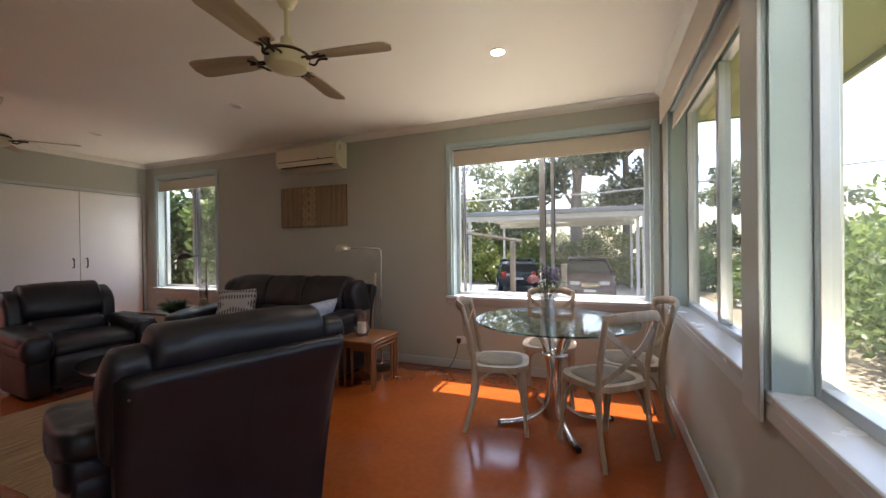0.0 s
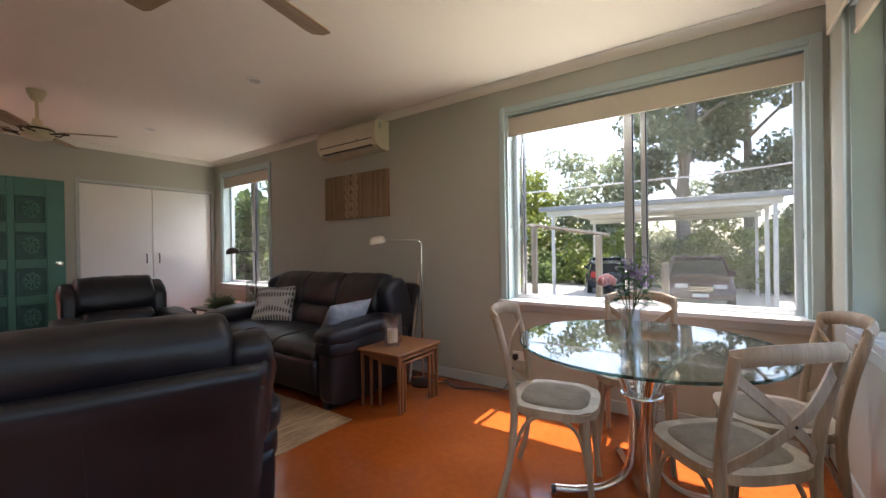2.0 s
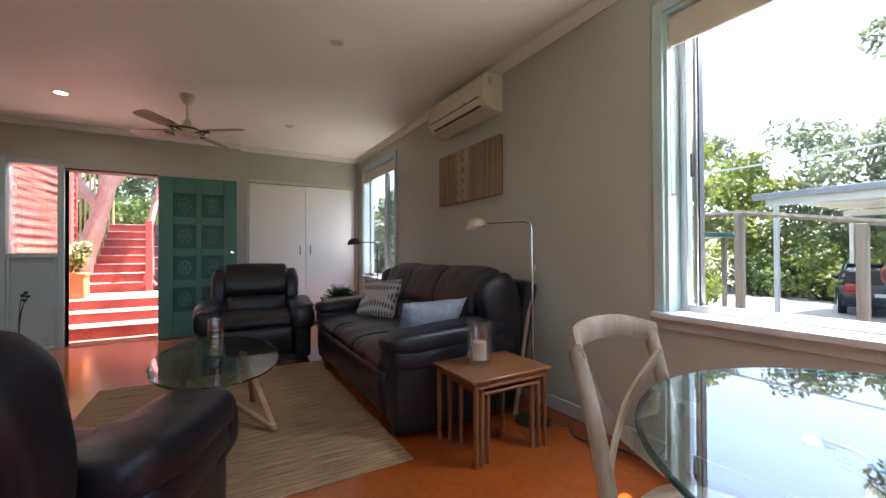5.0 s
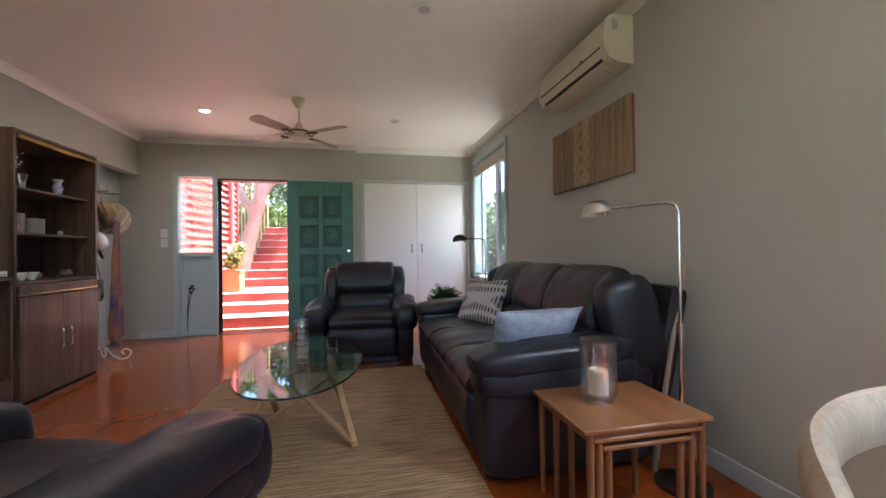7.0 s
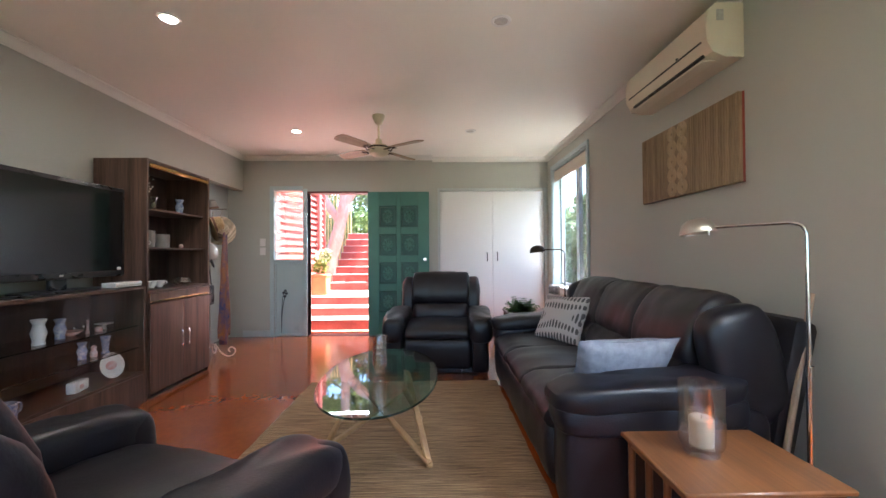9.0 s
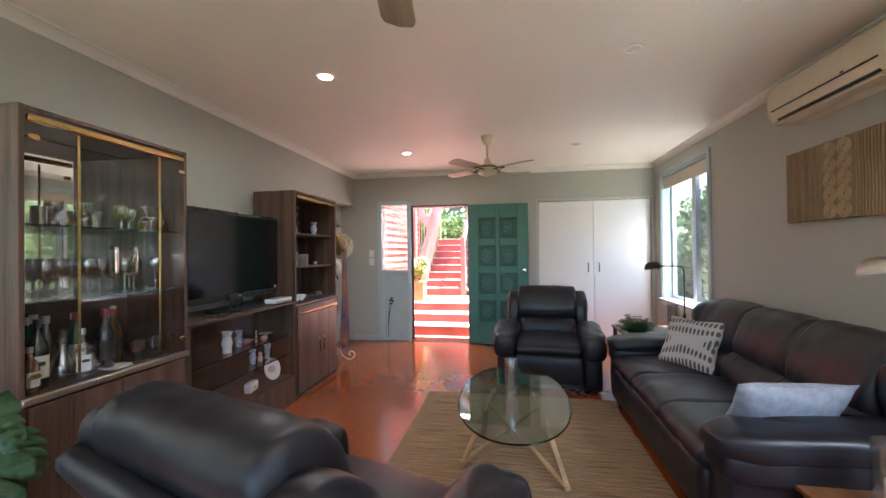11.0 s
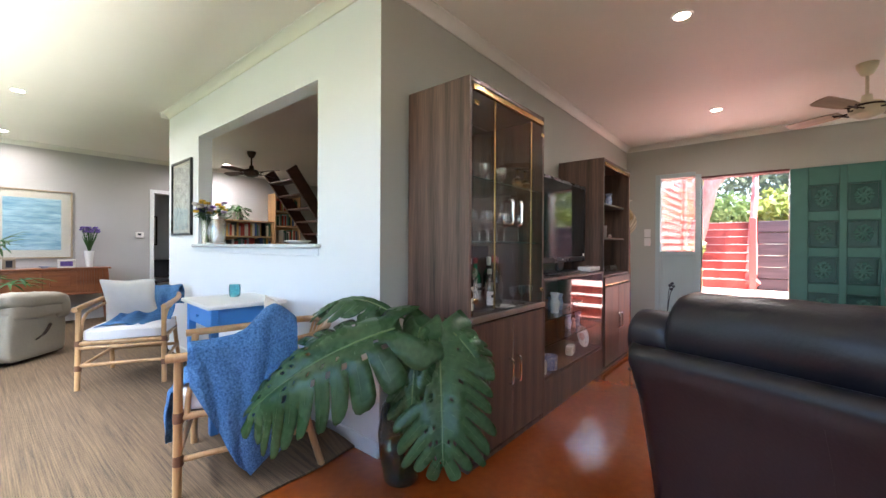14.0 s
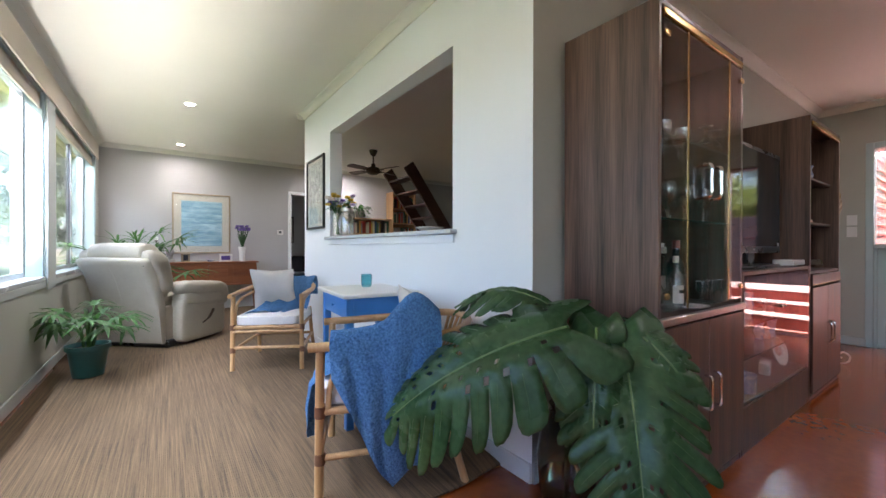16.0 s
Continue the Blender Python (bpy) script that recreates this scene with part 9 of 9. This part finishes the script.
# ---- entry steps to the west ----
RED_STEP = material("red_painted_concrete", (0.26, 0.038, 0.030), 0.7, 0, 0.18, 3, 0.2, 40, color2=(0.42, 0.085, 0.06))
# Paler pink for the treads: sun glare on the red paint, put into the colour.
SUNLIT_STEP = material("faded_red_paint", (0.52, 0.27, 0.23), 0.75, 0, 0.18, 4, 0.2, 40, color2=(0.66, 0.46, 0.41))
PINK_TILE = material("pink_terracotta_paving", (0.40, 0.20, 0.15), 0.7, 0, 0.15, 5, 0.2, 40)
RED_BOARD = material("red_weatherboard", (0.44, 0.115, 0.095), 0.6, 0, 0.12, 4, 0.1, 60, (0.2, 1, 1))
structure("pavement_entry", bx(-6.98, -6.585, -2.5, 4.5, -0.42, -0.02), PINK_TILE, "terracotta paved doorstep", "pavement")
structure("threshold", bx(-6.60, -6.42, 0.335, 1.205, -0.02, 0.004, 0.003), GLASSY_DARK, "dark timber threshold", "trim")
es = thing("entry_steps", "red painted concrete steps up from the door", "steps")
for k, (x0, x1, z) in enumerate(((-7.36, -6.985, 0.14), (-7.74, -7.365, 0.28), (-9.0, -7.745, 0.42))):
    st = part("step", bx(x0, x1, -2.5, 3.0, -0.42, z - 0.012, 0.004), RED_STEP, es)
    part("tread", bx(x0 + 0.004, x1 + 0.008, -2.5, 3.0, z - 0.012, z, 0.005), SUNLIT_STEP, st, "red tread coloured pale pink as in full sun")
fs = thing("garden_stair", "narrow red painted concrete stair climbing the bank", "stairs")
for k in range(8):
    xa, xb, z = -9.0 - 0.25 * (k + 1) - (3.0 if k == 7 else 0), -9.0 - 0.25 * k - 0.003, 0.42 + 0.16 * (k + 1)
    st = part("step", bx(xa, xb, -0.05, 0.76, 0.0, z - 0.014, 0.004), RED_STEP, fs)
    part("tread", bx(xa + 0.004, xb + 0.008, -0.052, 0.762, z - 0.014, z, 0.005), SUNLIT_STEP, st, "red tread coloured pale pink as in full sun")
rp = thing("stair_balustrade", "red painted timber balustrade beside the stair", "balustrade")
for x, z in ((-9.0, 0.42), (-10.6, 1.44)):
    part("post", bx(x - 0.05, x + 0.05, 0.765, 0.865, z - 0.1, z + 1.25, 0.006), RED_BOARD, rp)
part("rail", tube(bmesh.new(), [(-9.0, 0.815, 1.55), (-10.6, 0.815, 2.58)], 0.05, 4), RED_BOARD, rp)
part("stringer", tube(bmesh.new(), [(-9.0, 0.815, 0.52), (-10.75, 0.815, 1.66)], 0.11, 4), RED_BOARD, rp)
slp = thing("sleeper_wall", "dark timber sleeper retaining wall", "retaining wall", pose(-9.05, 0.88, 0.42))
SLEEPER = grain("dark_sleeper", (0.055, 0.045, 0.05), (0.11, 0.09, 0.095), 0.85, 1, 8, 0.3)
for k in range(6):
    part("sleeper", bx(-0.10 + 0.008 * (k % 2), 0.0 + 0.008 * (k % 2), 0, 4.0, 0.20 * k, 0.20 * k + 0.192, 0.008), SLEEPER, slp)
structure("ground_bank_north", bx(-30, -9.16, 1.7, 6.0, -0.5, 1.58), GROUND, "earth bank behind the retaining wall", "ground")
structure("ground_bank_west", bx(-40, -14.0, -6.0, 0.88, -0.5, 1.68), GROUND, "earth bank at the top of the stair", "ground")
structure("ground_bank_south", bx(-14.0, -9.0, -6.0, -0.06, -0.5, 0.55), GROUND, "earth bank beside the stair", "ground")
rw = thing("weatherboard_wall", "red painted weatherboard wall beside the entry", "wall")
for k in range(24):
    z = -0.05 + 0.115 * k
    part("weatherboard", bx(-9.3, -6.60, -0.02, 0.0, 0, 0.118, 0.003, Matrix.Translation((0, -0.235, z)) @ pose(0, 0, 0, 24, 0, 0)), RED_BOARD, rw)
part("corner_post", bx(-9.36, -9.28, -0.34, -0.225, -0.1, 2.75), RED_BOARD, rw)
part("backing", bx(-9.28, -6.60, -0.36, -0.29, -0.1, 2.75), RED_BOARD, rw)
dp = solid("downpipe", tube(bmesh.new(), [(-8.75, -0.18, 0.42), (-8.75, -0.18, 2.8)], 0.045, 12), RED_BOARD, "red painted downpipe on the weatherboard wall", "pipe")
TERRA = material("terracotta", (0.52, 0.19, 0.075), 0.8, 0, 0.12, 8, 0.1)
tpot = thing("terracotta_planter", "square terracotta pot with a cream-flowered plant", "planter", pose(-8.15, 0.02, 0.42))
part("pot", bx(-0.14, 0.14, -0.14, 0.14, 0, 0.36, 0.015), TERRA, tpot)
part("rim", bx(-0.155, 0.155, -0.155, 0.155, 0.33, 0.38, 0.01), TERRA, tpot)
leaf_cloud("foliage", [(0, 0, 0.50), (0.08, 0.05, 0.62), (-0.06, -0.03, 0.66), (0.02, 0.10, 0.74), (0.1, -0.06, 0.50)], [0.14, 0.13, 0.12, 0.11, 0.12], 420, 0.045, LIME, tpot, 91, 1.4)
leaf_cloud("flowers", [(0.05, 0.04, 0.68), (-0.04, 0.0, 0.74), (0.02, 0.11, 0.78)], [0.13, 0.12, 0.10], 420, 0.045, PALE_FLOWER, tpot, 92, 1.1)
tt = thing("tree", "smooth pink-barked tree beside the garden stair", "tree", pose(-9.55, -0.22, 0.5))
bm = bmesh.new()
tube(bm, arc([(0, 0, -0.1), (0.02, 0.05, 0.5), (-0.02, 0.22, 1.2), (0.0, 0.36, 1.9), (0.1, 0.38, 3.0)], 6), [0.24, 0.21, 0.19, 0.17, 0.16, 0.155] + [0.15] * 6 + [0.13] * 6 + [0.10] * 7, 12)
tube(bm, arc([(0.0, 0.34, 1.75), (0.0, 0.62, 2.15), (0.05, 1.05, 2.5), (0.1, 1.5, 3.1)], 5), [0.10] * 8 + [0.07] * 8, 10)
tube(bm, arc([(0.0, 0.25, 1.4), (-0.1, -0.15, 2.0), (-0.2, -0.5, 2.9)], 5), [0.09] * 6 + [0.06] * 5, 10)
part("trunk", bm, PINK_BARK, tt)
cc = [(0.2 * math.cos(k) - 0.4, 0.5 + 1.3 * math.sin(2.4 * k), 3.3 + 0.45 * (k % 4)) for k in range(16)]
leaf_cloud("crown", cc, [0.6] * 16, 5000, 0.07, SHRUB, tt, 95)
bf = thing("bamboo_screen", "yellow bamboo screen fence behind the tree", "fence", pose(-11.2, -1.2, 0.55))
BAMBOO = grain("yellow_bamboo", (0.45, 0.30, 0.10), (0.62, 0.46, 0.20), 0.5, 2, 12, 0.1)
for k in range(16):
    part("cane", tube(bmesh.new(), [(0, 0.075 * k, 0), (0, 0.075 * k, 2.4)], 0.022, 7), BAMBOO, bf)
for z in (0.9, 1.7):
    part("batten", bx(0.022, 0.05, 0, 1.15, z, z + 0.06), BAMBOO, bf)
for i, (x, y, z, h, mt) in enumerate(((-14.6, 0.0, 1.68, 1.2, SHRUB), (-14.8, 1.6, 1.6, 1.4, SHRUB), (-13.0, 2.2, 1.58, 1.5, LIME), (-11.5, 3.4, 1.58, 1.6, LIME), (-15.5, -1.8, 1.68, 1.5, SHRUB), (-10.6, 2.0, 1.58, 0.7, LIME))):
    shrub(pose(x, y, z - 0.03), "leafy green shrub on the bank", 1.0, 1.0, h, 3400, 0.075, mt, 100 + i)
for i, (x, y) in enumerate(((-18, 1.5), (-19, -3), (-17, 5.5))):
    tree(pose(x, y, 1.5 if y < 5.6 else -0.4), "leafy tree above the bank", 6.5, 3.0, 7000, 0.12, SHRUB if i % 2 else GUM, seedv=110 + i, trunk=0.2, bare=0.15, clump=0.3)
